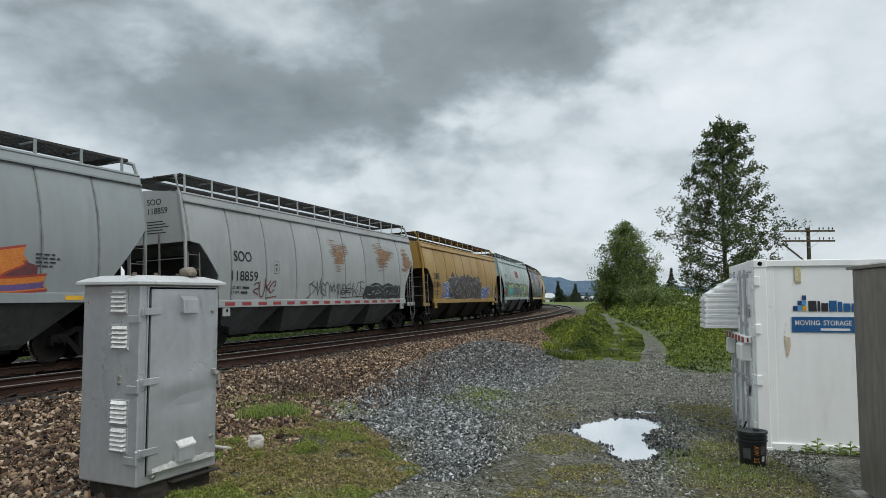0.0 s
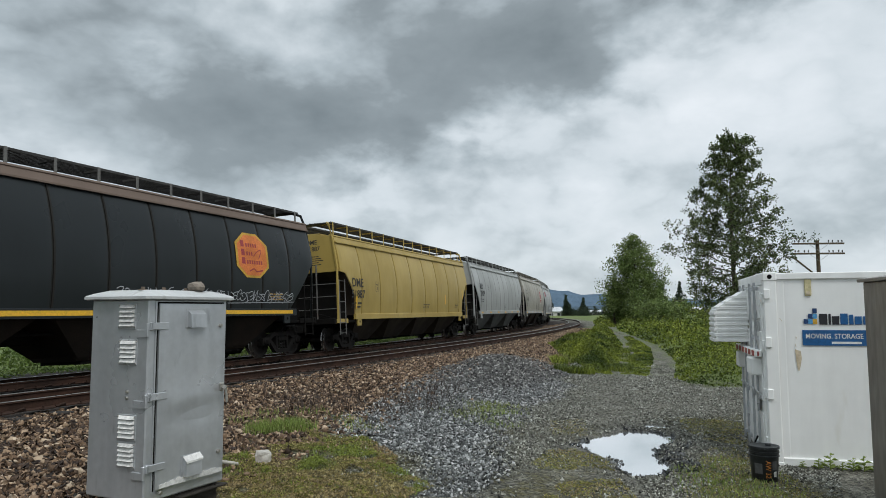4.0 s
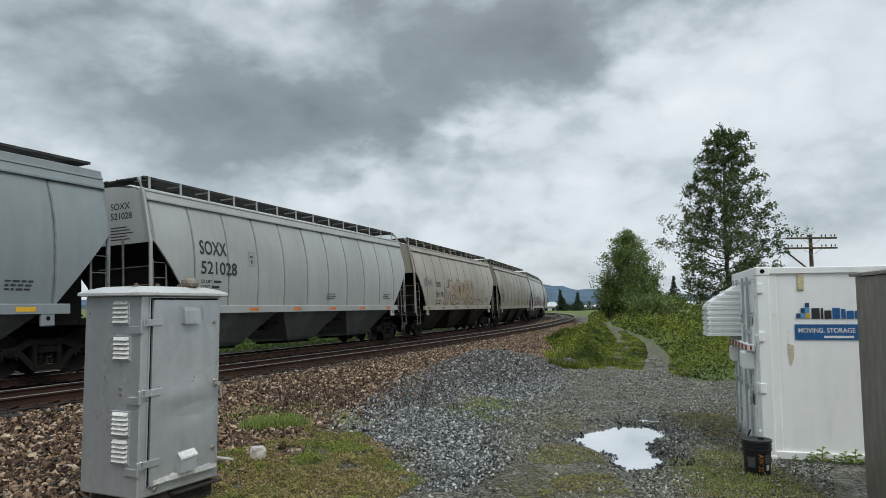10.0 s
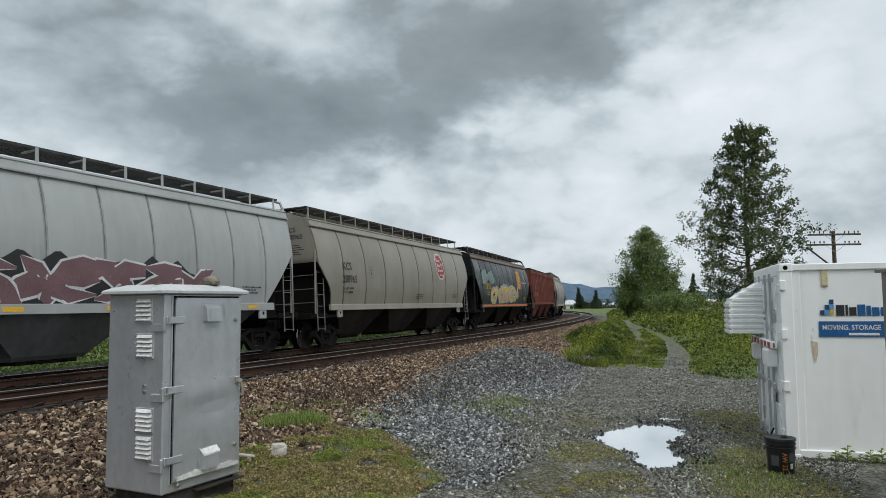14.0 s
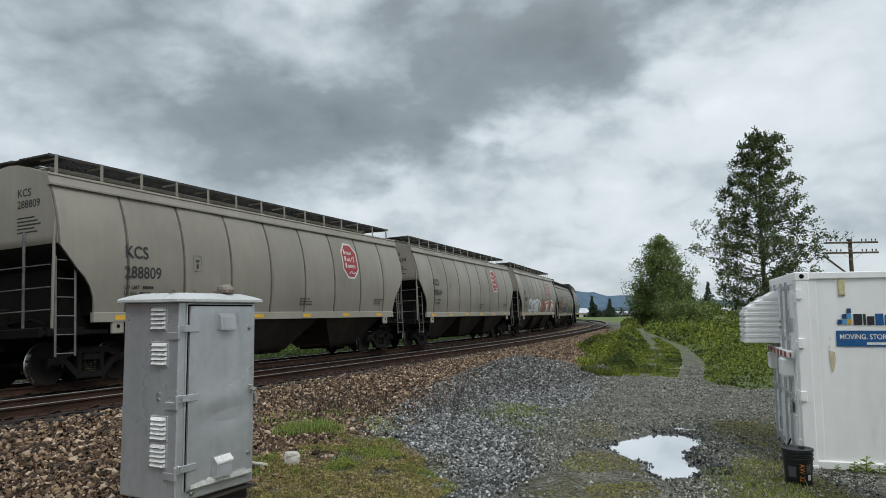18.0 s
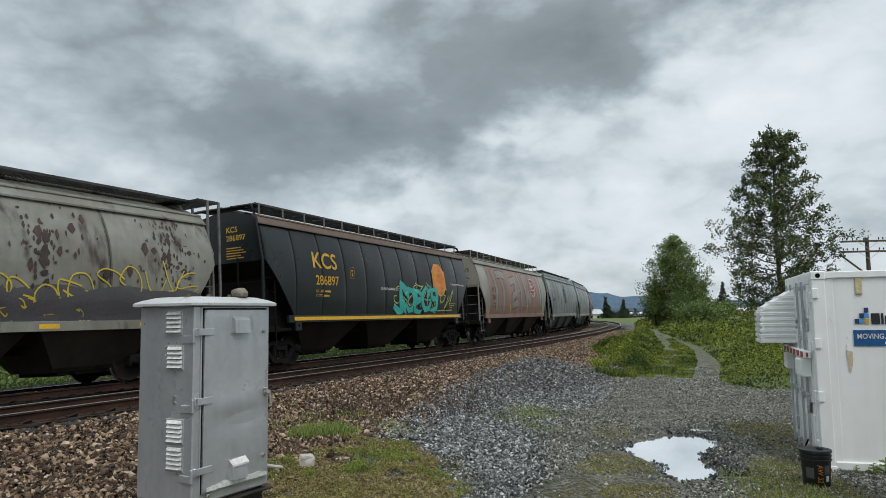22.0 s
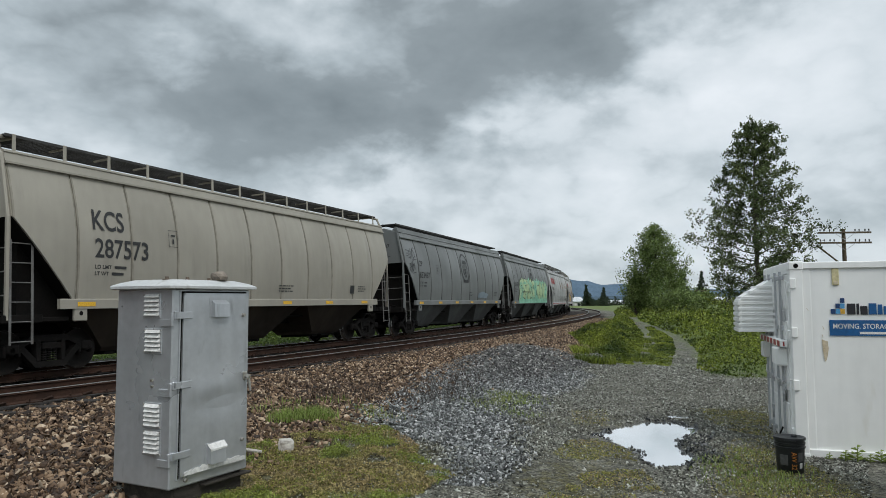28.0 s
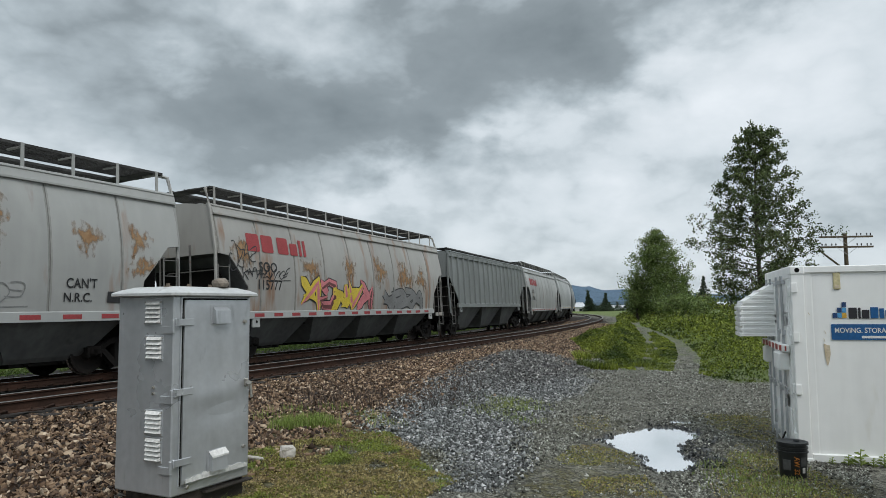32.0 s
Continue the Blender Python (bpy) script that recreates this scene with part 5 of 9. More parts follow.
def herald(car, shape, cx, cz, w, h, field, mark, rim):
    """An eight-sided emblem: rim, field and plain bars for its writing."""
    part("emblem_rim", side_poly(Geo(), shape, octagon(cx, cz, w, h), 0.0165), rim, car)
    part("emblem_field", side_poly(Geo(), shape, octagon(cx, cz, w * 0.88, h * 0.90), 0.020), field, car, "emblem field")
    g = Geo()
    for k in range(3):
        z = cz + h * (0.24 - 0.19 * k)
        side_strip(g, shape, cx - w * 0.34, cx - w * 0.24, z - h * 0.065, z + h * 0.075, 0.023)
        u = cx - w * 0.19
        for j in range((5, 3, 7)[k]):
            side_strip(g, shape, u, u + w * 0.044, z - h * 0.06, z + h * 0.025, 0.023)
            u += w * 0.072
    side_stroke(g, shape, curve_pts([(cx - w * 0.12, cz - h * 0.36), (cx + w * 0.02, cz - h * 0.30), (cx + w * 0.10, cz - h * 0.36), (cx + w * 0.30, cz - h * 0.32)], 5), h * 0.03, 0.023)
    side_stroke(g, shape, curve_pts([(cx + w * 0.02, cz - h * 0.02), (cx + w * 0.16, cz + h * 0.10), (cx + w * 0.28, cz + h * 0.12), (cx + w * 0.18, cz - h * 0.06)], 5), h * 0.022, 0.0235)
    part("emblem_bars", g, mark, car)


def shield(car, shape, cx, cz, w, h):
    """A round badge: a dark ring with a shield and plain bars in it."""
    ring = [(cx + w / 2 * math.cos(a), cz + h * 0.04 + h / 2 * math.sin(a)) for a in [2 * math.pi * i / 28 for i in range(28)]]
    g = Geo()
    side_stroke(g, shape, ring + [ring[0], ring[1]], w * 0.085, 0.018)
    side_stroke(g, shape, [(cx - w * 0.24, cz + h * 0.12), (cx - w * 0.24, cz - h * 0.12), (cx, cz - h * 0.32), (cx + w * 0.24, cz - h * 0.12), (cx + w * 0.24, cz + h * 0.12)], w * 0.06, 0.019)
    side_poly(g, shape, [(cx - w * 0.28, cz + h * 0.20), (cx - w * 0.1, cz + h * 0.32), (cx + w * 0.2, cz + h * 0.32), (cx + w * 0.30, cz + h * 0.20), (cx + w * 0.1, cz + h * 0.17)], 0.019)
    side_poly(g, shape, [(cx + w * 0.17 * math.cos(a) * (1 if i % 2 else 0.55), cz - h * 0.08 + h * 0.17 * math.sin(a) * (1 if i % 2 else 0.5)) for i, a in enumerate([2 * math.pi * k / 12 for k in range(12)])], 0.019)
    for k in range(3):
        side_strip(g, shape, cx - w * 0.2, cx + w * 0.2, cz + h * (0.07 + 0.035 * k), cz + h * (0.085 + 0.035 * k), 0.019)
    side_poly(g, shape, [(cx - w * 0.30, cz - h * 0.50), (cx + w * 0.30, cz - h * 0.50), (cx + w * 0.36, cz - h * 0.40), (cx - w * 0.36, cz - h * 0.40)], 0.022)
    part("badge", g, SPRAY["black"], car, "dark round badge")


def word_blocks(car, shape, x, z, h, widths, mark, lean=0.0, label=""):
    """A painted wordmark as plain rounded blocks."""
    g = Geo()
    for w, hh in widths:
        if not hh:
            x += w
            continue
        k = 0.08 * w
        side_poly(g, shape, [(x + k, z), (x + w - k, z), (x + w, z + k), (x + w, z + h * hh - k), (x + w - k, z + h * hh), (x + k, z + h * hh), (x, z + h * hh - k), (x, z + k)], 0.0165)
        x += w + 0.10
    part("wordmark", g, mark, car, label)


def hopper_car(label, shape, colour, walk_up=True, sill_colour=None, under=None, bays=3, tape=yellow_tape, tapes=6, big_post=True):
    """One covered hopper: body, side panels, roof walk, bays, end platforms, ladders and trucks. Its origin is at rail level, amidships."""
    paint_m = PAINT[colour]
    rail_m = steel_dark if colour == "black" else dark_rail
    car = new("covered_hopper_car")
    tagged(car, label, "freight car", "covered hopper cars of the train")
    zs, zt = SHAPES[shape][0][0], SHAPES[shape][-1][0]
    ws, wt = half_width(shape, zs), half_width(shape, zt)
    # low cars' slope sheets are grey in shade, so they take a bay colour
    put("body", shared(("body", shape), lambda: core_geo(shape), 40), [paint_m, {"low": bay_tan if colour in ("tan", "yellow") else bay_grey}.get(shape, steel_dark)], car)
    n = PANELS[shape]
    if shape == "ribbed":
        put("side_sheet", shared(("side_sheet", shape), lambda: panel_geo(shape, 0, 1), 30), [paint_m, paint_m], car)
        post = shared(("side_post", shape), lambda: Geo().prism(((-0.07, 0), (-0.045, -0.085), (0.045, -0.085), (0.07, 0)), zs + 0.02, zt - 0.1, "z"))
        short = shared(("side_post_short", shape), lambda: Geo().prism(((-0.07, 0), (-0.045, -0.085), (0.045, -0.085), (0.07, 0)), zs + 0.95, zt - 0.1, "z"))
        for i in range(17):
            x = -HL + 0.35 + (2 * HL - 0.7) * i / 16
            put("side_post", short if i in (0, 16) else post, paint_m, car, Matrix.Translation((x, -1.462, 0)))
    else:
        for i in range(n):
            put("side_panel", shared(("side_panel", shape, i), lambda: panel_geo(shape, i, n), 25), [paint_m, seam_paint(colour)], car)
    for k in (0, 1):
        flip = Matrix.Rotation(math.pi * k, 4, "Z")
        put("top_chord", shared(("top_chord", shape), lambda: chord_geo(shape)), PAINT["primer"] if colour == "black" else paint_m, car, flip)
        put("side_sill", shared(("side_sill", shape), lambda: sill_geo(shape)), PAINT[sill_colour or colour], car, flip)
    # roof
    ztop = zt + ROOF_UP[shape]
    put("hatch_cover", shared(("hatch_cover", shape), lambda: Geo().box((0, 0, ztop + 0.05), (2 * HL - 1.6, 0.56, 0.13), 0.03)), paint_m, car)
    if not walk_up and shape == "smooth":
        for k in (0, 1):
            put("roof_fascia", shared("roof_fascia", lambda: Geo().prism(((-wt - 0.03, zt + 0.03), (-wt + 0.0, zt + 0.20), (-wt + 0.10, zt + 0.24), (-wt + 0.25, zt + 0.10)), -HL - 0.02, HL + 0.02, "x")), paint_m, car, Matrix.Rotation(math.pi * k, 4, "Z"))
    wz = zt + ({"low": 0.58, "round": 0.49}.get(shape, 0.42) if walk_up else 0.44 if shape == "barrel" else 0.20 if shape == "ribbed" else 0.40)
    yw = wt - 0.20
    for k in (0, 1):
        flip = Matrix.Rotation(math.pi * k, 4, "Z")
        put("roof_walk", shared(("roof_walk", shape, walk_up), lambda: walkway_geo(HL - 0.15, -yw - 0.02, -yw + (0.86 if walk_up else 0.56), wz)), walk_mesh, car, flip)
        put("cross_walk", shared(("cross_walk", shape, walk_up), lambda: Geo().box((-HL + 0.42, 0, wz - 0.01), (0.5, 2 * yw, 0.04), 0.008)), walk_mesh, car, flip)
    if walk_up:
        br = shared(("walk_bracket", shape), lambda: Geo().box((0, -yw - 0.045, (zt + wz) / 2 + 0.02), (0.085, 0.02, wz - zt + 0.04), 0.004).box((0, -yw + 0.2, wz - 0.045), (0.05, 0.48, 0.04)))
        for i in range(14):
            put("walk_bracket", br, dark_rail if colour == "black" else paint_m, car, Matrix.Translation((-HL + 0.35 + (2 * HL - 0.7) * i / 13, 0, 0)))
    if shape == "barrel":
        for k in (0, 1):
            flip = Matrix.Rotation(math.pi * k, 4, "Z")
            put("roof_platform", shared("roof_platform", lambda: walkway_geo(0.42, -1.25, 1.25, wz - 0.02)), walk_mesh, car, flip @ Matrix.Translation((-HL - 0.10, 0, 0)))
            for x in (-HL - 0.48, -HL - 0.06):
                for y in (-1.28, -0.30, 0.30, 1.28):
                    put("cage_post", shared("cage_post", lambda: Geo().box((0, 0, (1.15 + wz) / 2), (0.07, 0.05, wz - 1.15), 0.006)), dark_rail, car, flip @ Matrix.Translation((x, y, 0)))
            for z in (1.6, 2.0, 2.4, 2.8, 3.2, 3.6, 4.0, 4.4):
                put("cage_rung", shared("cage_rung", lambda: Geo().tube([(-HL - 0.48, 0, 0), (-HL - 0.06, 0, 0)], 0.014, 5)), dark_rail, car, flip @ Matrix.Translation((0, -1.28, z)))
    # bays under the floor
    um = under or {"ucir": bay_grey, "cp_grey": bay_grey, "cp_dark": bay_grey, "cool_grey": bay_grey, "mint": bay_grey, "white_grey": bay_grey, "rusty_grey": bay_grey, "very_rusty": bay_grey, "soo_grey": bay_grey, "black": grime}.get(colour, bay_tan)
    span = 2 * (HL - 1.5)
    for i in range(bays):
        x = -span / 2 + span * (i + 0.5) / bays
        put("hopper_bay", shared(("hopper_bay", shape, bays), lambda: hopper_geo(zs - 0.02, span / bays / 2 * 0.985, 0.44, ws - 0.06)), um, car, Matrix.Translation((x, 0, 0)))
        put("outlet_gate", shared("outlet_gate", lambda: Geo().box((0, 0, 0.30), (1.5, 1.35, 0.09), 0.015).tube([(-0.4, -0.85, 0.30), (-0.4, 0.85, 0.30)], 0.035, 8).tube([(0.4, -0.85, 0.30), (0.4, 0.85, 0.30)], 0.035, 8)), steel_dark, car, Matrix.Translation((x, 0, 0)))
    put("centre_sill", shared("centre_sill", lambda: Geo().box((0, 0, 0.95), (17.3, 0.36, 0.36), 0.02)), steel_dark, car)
    # ends
    zp = 1.12
    pz = (zs, shape, big_post)
    for k in (0, 1):
        flip = Matrix.Rotation(math.pi * k, 4, "Z")
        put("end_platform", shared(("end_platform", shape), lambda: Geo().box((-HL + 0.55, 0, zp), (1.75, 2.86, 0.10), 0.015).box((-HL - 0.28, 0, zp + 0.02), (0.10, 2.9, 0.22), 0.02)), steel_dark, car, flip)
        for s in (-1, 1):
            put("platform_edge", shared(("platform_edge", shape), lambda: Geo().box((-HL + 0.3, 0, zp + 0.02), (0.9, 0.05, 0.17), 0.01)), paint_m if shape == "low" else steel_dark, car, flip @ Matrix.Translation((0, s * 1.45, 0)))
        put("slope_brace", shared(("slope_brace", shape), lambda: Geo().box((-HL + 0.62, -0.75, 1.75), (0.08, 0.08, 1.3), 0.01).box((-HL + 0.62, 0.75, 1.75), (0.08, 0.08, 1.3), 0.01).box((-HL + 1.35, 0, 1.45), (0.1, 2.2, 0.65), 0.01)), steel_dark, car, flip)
        # added near-black block: bulkhead, and the shaded hollow before it filled in
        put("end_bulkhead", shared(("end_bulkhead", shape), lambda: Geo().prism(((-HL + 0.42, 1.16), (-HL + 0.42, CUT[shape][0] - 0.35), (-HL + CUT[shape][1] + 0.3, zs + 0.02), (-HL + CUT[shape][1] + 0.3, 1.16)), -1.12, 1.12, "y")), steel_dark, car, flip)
        put("coupler", shared("coupler", lambda: Geo().box((-HL - 0.42, 0, 0.88), (0.75, 0.24, 0.26), 0.03).box((-HL - 0.80, 0.03, 0.88), (0.24, 0.34, 0.32), 0.05)), steel_dark, car, flip)
        for s in (-1, 1):
            side = Matrix.Scale(s, 4, (0, 1, 0)) if s == 1 else Matrix()
            if big_post:
                put("corner_post", shared(("corner_post", shape, -s, walk_up), lambda: Geo().tube(([(-HL + 0.25, s * (wt - 0.35), wz + 0.0), (-HL - 0.02, s * (wt - 0.16), wz - 0.08)] if walk_up else []) + [(-HL - 0.03, s * (wt + 0.0), zt - 0.05), (-HL - 0.03, s * (half_width(shape, 3.2) - 0.10), 3.2), (-HL - 0.02, s * 1.44, zp)], 0.052, 6)), paint_m, car, flip)
            else:
                put("corner_post", shared(("corner_rod", shape, -s), lambda: Geo().tube([(-HL - 0.02, s * (half_width(shape, 3.3) - 0.08), 3.5), (-HL - 0.02, s * 1.44, zp)], 0.035, 6)), paint_m, car, flip)
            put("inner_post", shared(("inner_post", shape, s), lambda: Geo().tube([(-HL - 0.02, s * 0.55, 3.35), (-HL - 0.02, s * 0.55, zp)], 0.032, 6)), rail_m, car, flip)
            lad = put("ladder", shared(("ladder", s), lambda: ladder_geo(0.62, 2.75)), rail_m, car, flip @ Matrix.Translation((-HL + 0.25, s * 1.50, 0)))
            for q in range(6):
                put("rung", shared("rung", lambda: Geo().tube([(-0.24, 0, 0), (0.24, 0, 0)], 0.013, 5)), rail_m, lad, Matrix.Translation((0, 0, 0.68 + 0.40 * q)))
            if s == -1:
                for q in range(3):
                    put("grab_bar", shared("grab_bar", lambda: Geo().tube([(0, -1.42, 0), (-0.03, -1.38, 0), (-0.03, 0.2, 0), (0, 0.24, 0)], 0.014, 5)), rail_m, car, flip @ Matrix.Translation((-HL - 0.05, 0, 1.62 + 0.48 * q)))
        for s in (-1, 1):
            pad = put("jacking_pad", shared(("jacking_pad", zs), lambda: Geo().box((0, 0, zs - 0.26), (0.34, 0.08, 0.36), 0.02)), PAINT[sill_colour or colour], car, flip @ Matrix.Translation((-HL + 1.62, s * (ws - 0.02), 0)))
            # a dark plug drawn for the shade inside the pad's hole
            put("pad_hole", shared(("pad_hole", zs), lambda: Geo().tube([(0, -0.043, zs - 0.27), (0, 0.043, zs - 0.27)], 0.05, 10)), steel_dark, pad)
        put("brake_gear", shared("brake_gear", lambda: Geo().lathe(((0.0, -0.3), (0.16, -0.3), (0.17, -0.28), (0.17, 0.2), (0.1, 0.26), (0.0, 0.26)), 12, "y", (-HL + 0.75, -0.1, 1.62)).box((-HL + 0.5, 0.7, 1.5), (0.3, 0.4, 0.5), 0.04).tube([(-HL + 0.2, -1.0, 1.3), (-HL + 0.3, -0.4, 1.45), (-HL + 0.4, 0.5, 1.4), (-HL + 0.3, 1.0, 1.3)], 0.025, 6)), steel_dark, car, flip)
    put("air_pipe", shared("air_pipe", lambda: Geo().tube([(-7.4, -0.75, 1.12), (-5.5, -0.9, 1.0), (5.5, -0.9, 1.0), (7.4, -0.75, 1.12)], 0.03, 6)), steel_dark, car)
    # trucks
    for tx in (-6.98, 6.98):
        tr = put("truck", shared("bolster", lambda: Geo().box((0, 0, 0.62), (0.36, 2.1, 0.28), 0.04).box((0, 0, 0.82), (0.5, 0.5, 0.16), 0.04)), truck_iron, car, Matrix.Translation((tx, 0, 0)))
        for s in (-1, 1):
            put("side_frame", shared("side_frame", sideframe_geo, 40), truck_iron, tr, Matrix.Translation((0, s * 1.0, 0)))
            put("spring_nest", shared("spring_nest", spring_geo), truck_iron, tr, Matrix.Translation((0, s * 1.0, 0)))
        for ax in (-0.89, 0.89):
            w = put("wheelset", shared("wheelset", wheelset_geo, 40), [wheel_steel, tread_steel], tr, Matrix.Translation((ax, 0, 0.46)))
            SPINNING.append((car, w, ax))
            for s in (0, 1):
                put("bearing", shared("bearing", bearing_geo, 40), truck_iron, tr, Matrix.Translation((ax, 0, 0.50)) @ Matrix.Rotation(math.pi * s, 4, "Z"))
    if tapes:
        for i in range(tapes):
            x = -HL + 1.75 + (2 * HL - 3.9) * i / (tapes - 1)
            put("reflector", shared(("reflector", shape), lambda: Geo().box((0, -(ws + 0.038), zs - 0.07), (0.46, 0.006, 0.10))), tape, car, Matrix.Translation((x, 0, 0)))
    return car


def markings(car, shape, mark, number, mx, nx, m, end_m=None, seed=0, boxed=True):
    """Reporting mark and number on the side and on the end, and the small print round them; mx, nx: first x, last x, foot, top."""
    stencil("mark_letter", shape, [(mark, mx[0], mx[1], mx[2], mx[3] - mx[2])], m, car)
    stencil("number_digit", shape, [(number, nx[0], nx[1], nx[2], nx[3] - nx[2])], m, car)
    x, z, h = nx[0], nx[2], nx[3] - nx[2]
    g = Geo()
    for k, (word, w) in enumerate((("LD LMT", 0.46), ("LT WT", 0.38))):
        zz = z - 0.26 - 0.15 * k
        part("load_limit", lettering(shape, [(word, x, x + w, zz, 0.085)]), m, car)
        side_strip(g, shape, x + w + 0.08, x + w + 0.42, zz + 0.01, zz + 0.075)
    small_print(g, shape, 0.6, SHAPES[shape][0][0] + 0.45, 0.9, 3, seed + 1)
    small_print(g, shape, 5.6, SHAPES[shape][0][0] + 0.5, 0.8, 3, seed + 2)
    if boxed:
        bx, bz = x + 2.25, z + h * 0.9
        side_stroke(g, shape, [(bx, bz), (bx, bz + 0.42), (bx + 0.3, bz + 0.42), (bx + 0.3, bz), (bx - 0.01, bz)], 0.012, 0.017)
        side_strip(g, shape, bx + 0.12, bx + 0.18, bz + 0.08, bz + 0.20)
        side_strip(g, shape, bx + 0.08, bx + 0.22, bz + 0.27, bz + 0.31)
    tagged(part("small_print", g, m, car), kind="stuff")
    end = Geo()
    ey = -0.30 if shape == "round" else -0.12
    for s, z2 in ((mark, 4.16), (number, 3.90)):
        vs, fs = text_shape(s)
        k = 0.17 / 0.70
        end.add([(-HL - 0.004, ey - u * k, z2 + v * k) for u, v in vs], fs)
    for i in range(5):
        end.add([(-HL - 0.004, ey, 3.66 - 0.08 * i), (-HL - 0.004, ey - 0.55 - 0.1 * (i % 3), 3.66 - 0.08 * i), (-HL - 0.004, ey - 0.55 - 0.1 * (i % 3), 3.69 - 0.08 * i), (-HL - 0.004, ey, 3.69 - 0.08 * i)], [(0, 1, 2, 3)])
    tagged(part("end_number", end, end_m or m, car), kind="stuff")


SPINNING = []
CARS = []
B, W, Y_, R_ = black_mark, white_mark, gold_mark, red_mark


def build_train():
    S, R, LO = "smooth", "round", "low"

    def add(car):
        CARS.append(car)
        return car

    # 0
    c = add(hopper_car("blue-grey covered hopper car with an orange and purple sprayed piece", S, "cool_grey"))
    graffiti(c, S, -7.2, 5.0, 1.52, 2.45, 7, ["orange", "purple", "pink"], "red", 2, back="maroon")
    g = Geo()
    small_print(g, S, 5.1, 2.35, 0.8, 4, 1)
    tagged(part("small_print", g, B, c), kind="stuff")
    # 1
    c = add(hopper_car("light grey covered hopper car with rust patches and black scrawls", LO, "soo_grey", sill_colour="white_grey", bays=4, tape=red_mark, tapes=16))
    markings(c, LO, "SOO", "118859", (-6.31, -5.41, 2.59, 2.9), (-6.42, -5.08, 2.0, 2.29), B, seed=1)
    for k, (x, z, sx, sz) in enumerate(((0.4, 3.15, 0.35, 0.34), (4.6, 3.3, 0.5, 0.34), (7.3, 3.15, 0.35, 0.34))):
        rust_patch(c, LO, x, z, sx, sz, 90, k)
    scrawl(c, LO, -5.3, -4.1, 1.5, 2.1, "maroon", 4, 0.05, 3)
    scrawl(c, LO, -2.0, 2.5, 1.5, 2.1, "black", 5, 0.035, 9)
    graffiti(c, LO, 2.6, 6.2, 1.42, 1.95, 5, ["black"], "silver", 6, back="black", lip=0.035)
    # 2
    c = add(hopper_car("ochre covered hopper car with a black and blue sprayed piece", LO, "tan", bays=4, tapes=0))
    markings(c, LO, "DME", "51834", (-6.98, -6.02, 2.49, 2.83), (-7.05, -5.90, 2.05, 2.36), B, seed=2)
    graffiti(c, LO, -4.3, 3.0, 1.4, 2.72, 7, ["soot", "black", "soot"], "silver", 8, True, back="umber", rim="black", lip=0.055)
    graffiti(c, LO, -5.5, -4.3, 1.4, 2.35, 2, ["purple", "blue"], "white", 10, True, lip=0.06)
    graffiti(c, LO, 3.0, 5.3, 1.4, 2.2, 3, ["purple", "purple", "blue"], "white", 9, True, lip=0.06)
    scrawl(c, LO, 6.6, 7.5, 1.5, 1.95, "white", 13, 0.03, 4)
    # 3
    c = add(hopper_car("pale mint covered hopper car with a long bright sprayed piece", S, "mint", tapes=0))
    markings(c, S, "SOO", "118725", (-6.57, -5.69, 3.05, 3.35), (-6.53, -5.3, 2.5, 2.8), B, seed=3)
    word_blocks(c, S, -0.98, 3.25, 0.55, ((0.66, 1), (0.62, 1)), red_mark)
    graffiti(c, S, -7.0, 6.6, 1.55, 2.55, 9, ["slate", "plum", "teal"], "maroon", 12, back="lime", shine="sky", rim="forest")
    for ch, x, z in (("V", -0.94, 1.98), ("T", -0.66, 1.82), ("S", -0.40, 1.62)):
        part("sprayed_letter", lettering(S, [(ch, x - 0.03, x + 0.29, z - 0.03, 0.44)], 0.0275), SPRAY["black"], c)
        part("sprayed_letter", lettering(S, [(ch, x, x + 0.25, z, 0.38)], 0.0290), SPRAY["blue"], c)
    for word, x0, x1 in (("SO", -0.24, 0.02), ("ARE", 0.14, 0.6)):
        part("tag", lettering(S, [(word, x0, x1, 1.35, 0.15)], 0.055), SPRAY["black"], c)
    # 4
    c = add(hopper_car("glossy black covered hopper car with gold marks and orange emblem", S, "black", sill_colour="black", tapes=0))
    markings(c, S, "KCS", "286846", (-6.18, -4.69, 3.1, 3.6), (-6.09, -4.61, 2.5, 2.88), Y_, seed=4)
    herald(c, S, 4.75, 3.2, 1.6, 1.4, orange_mark, red_mark, gold_mark)
    part("sill_stripe", side_strip(Geo(), S, -6.9, 6.9, 1.385, 1.50, 0.052), yellow_tape, c)
    scrawl(c, S, -0.5, 6.9, 1.75, 2.1, "silver", 7, 0.03, 14)
    # 5
    c = add(hopper_car("faded yellow covered hopper car with yellow grab tape", LO, "yellow", bays=4, tapes=0))
    markings(c, LO, "DME", "51887", (-7.3, -6.3, 2.49, 2.83), (-7.37, -6.17, 2.05, 2.36), B, seed=5)
    g = Geo()
    for x, z in ((-7.0, 1.6), (3.87, 1.85), (6.95, 2.2)):
        side_strip(g, LO, x, x + 0.12, z, z + 0.5, 0.02)
    part("yellow_tape", g, yellow_tape, c)
    # 6
    c = add(hopper_car("clean pale grey covered hopper car with black stencils", S, "white_grey"))
    markings(c, S, "MULX", "201099", (-6.97, -6.03, 2.97, 3.33), (-6.97, -5.74, 2.51, 2.86), B, seed=6)
    # 7
    c = add(hopper_car("pale cream covered hopper car with red emblem and scuffed upper side", S, "light_cream", sill_colour="white_grey"))
    markings(c, S, "KCS", "67448", (-6.93, -6.07, 3.04, 3.45), (-6.92, -5.56, 2.43, 2.83), B, seed=7)
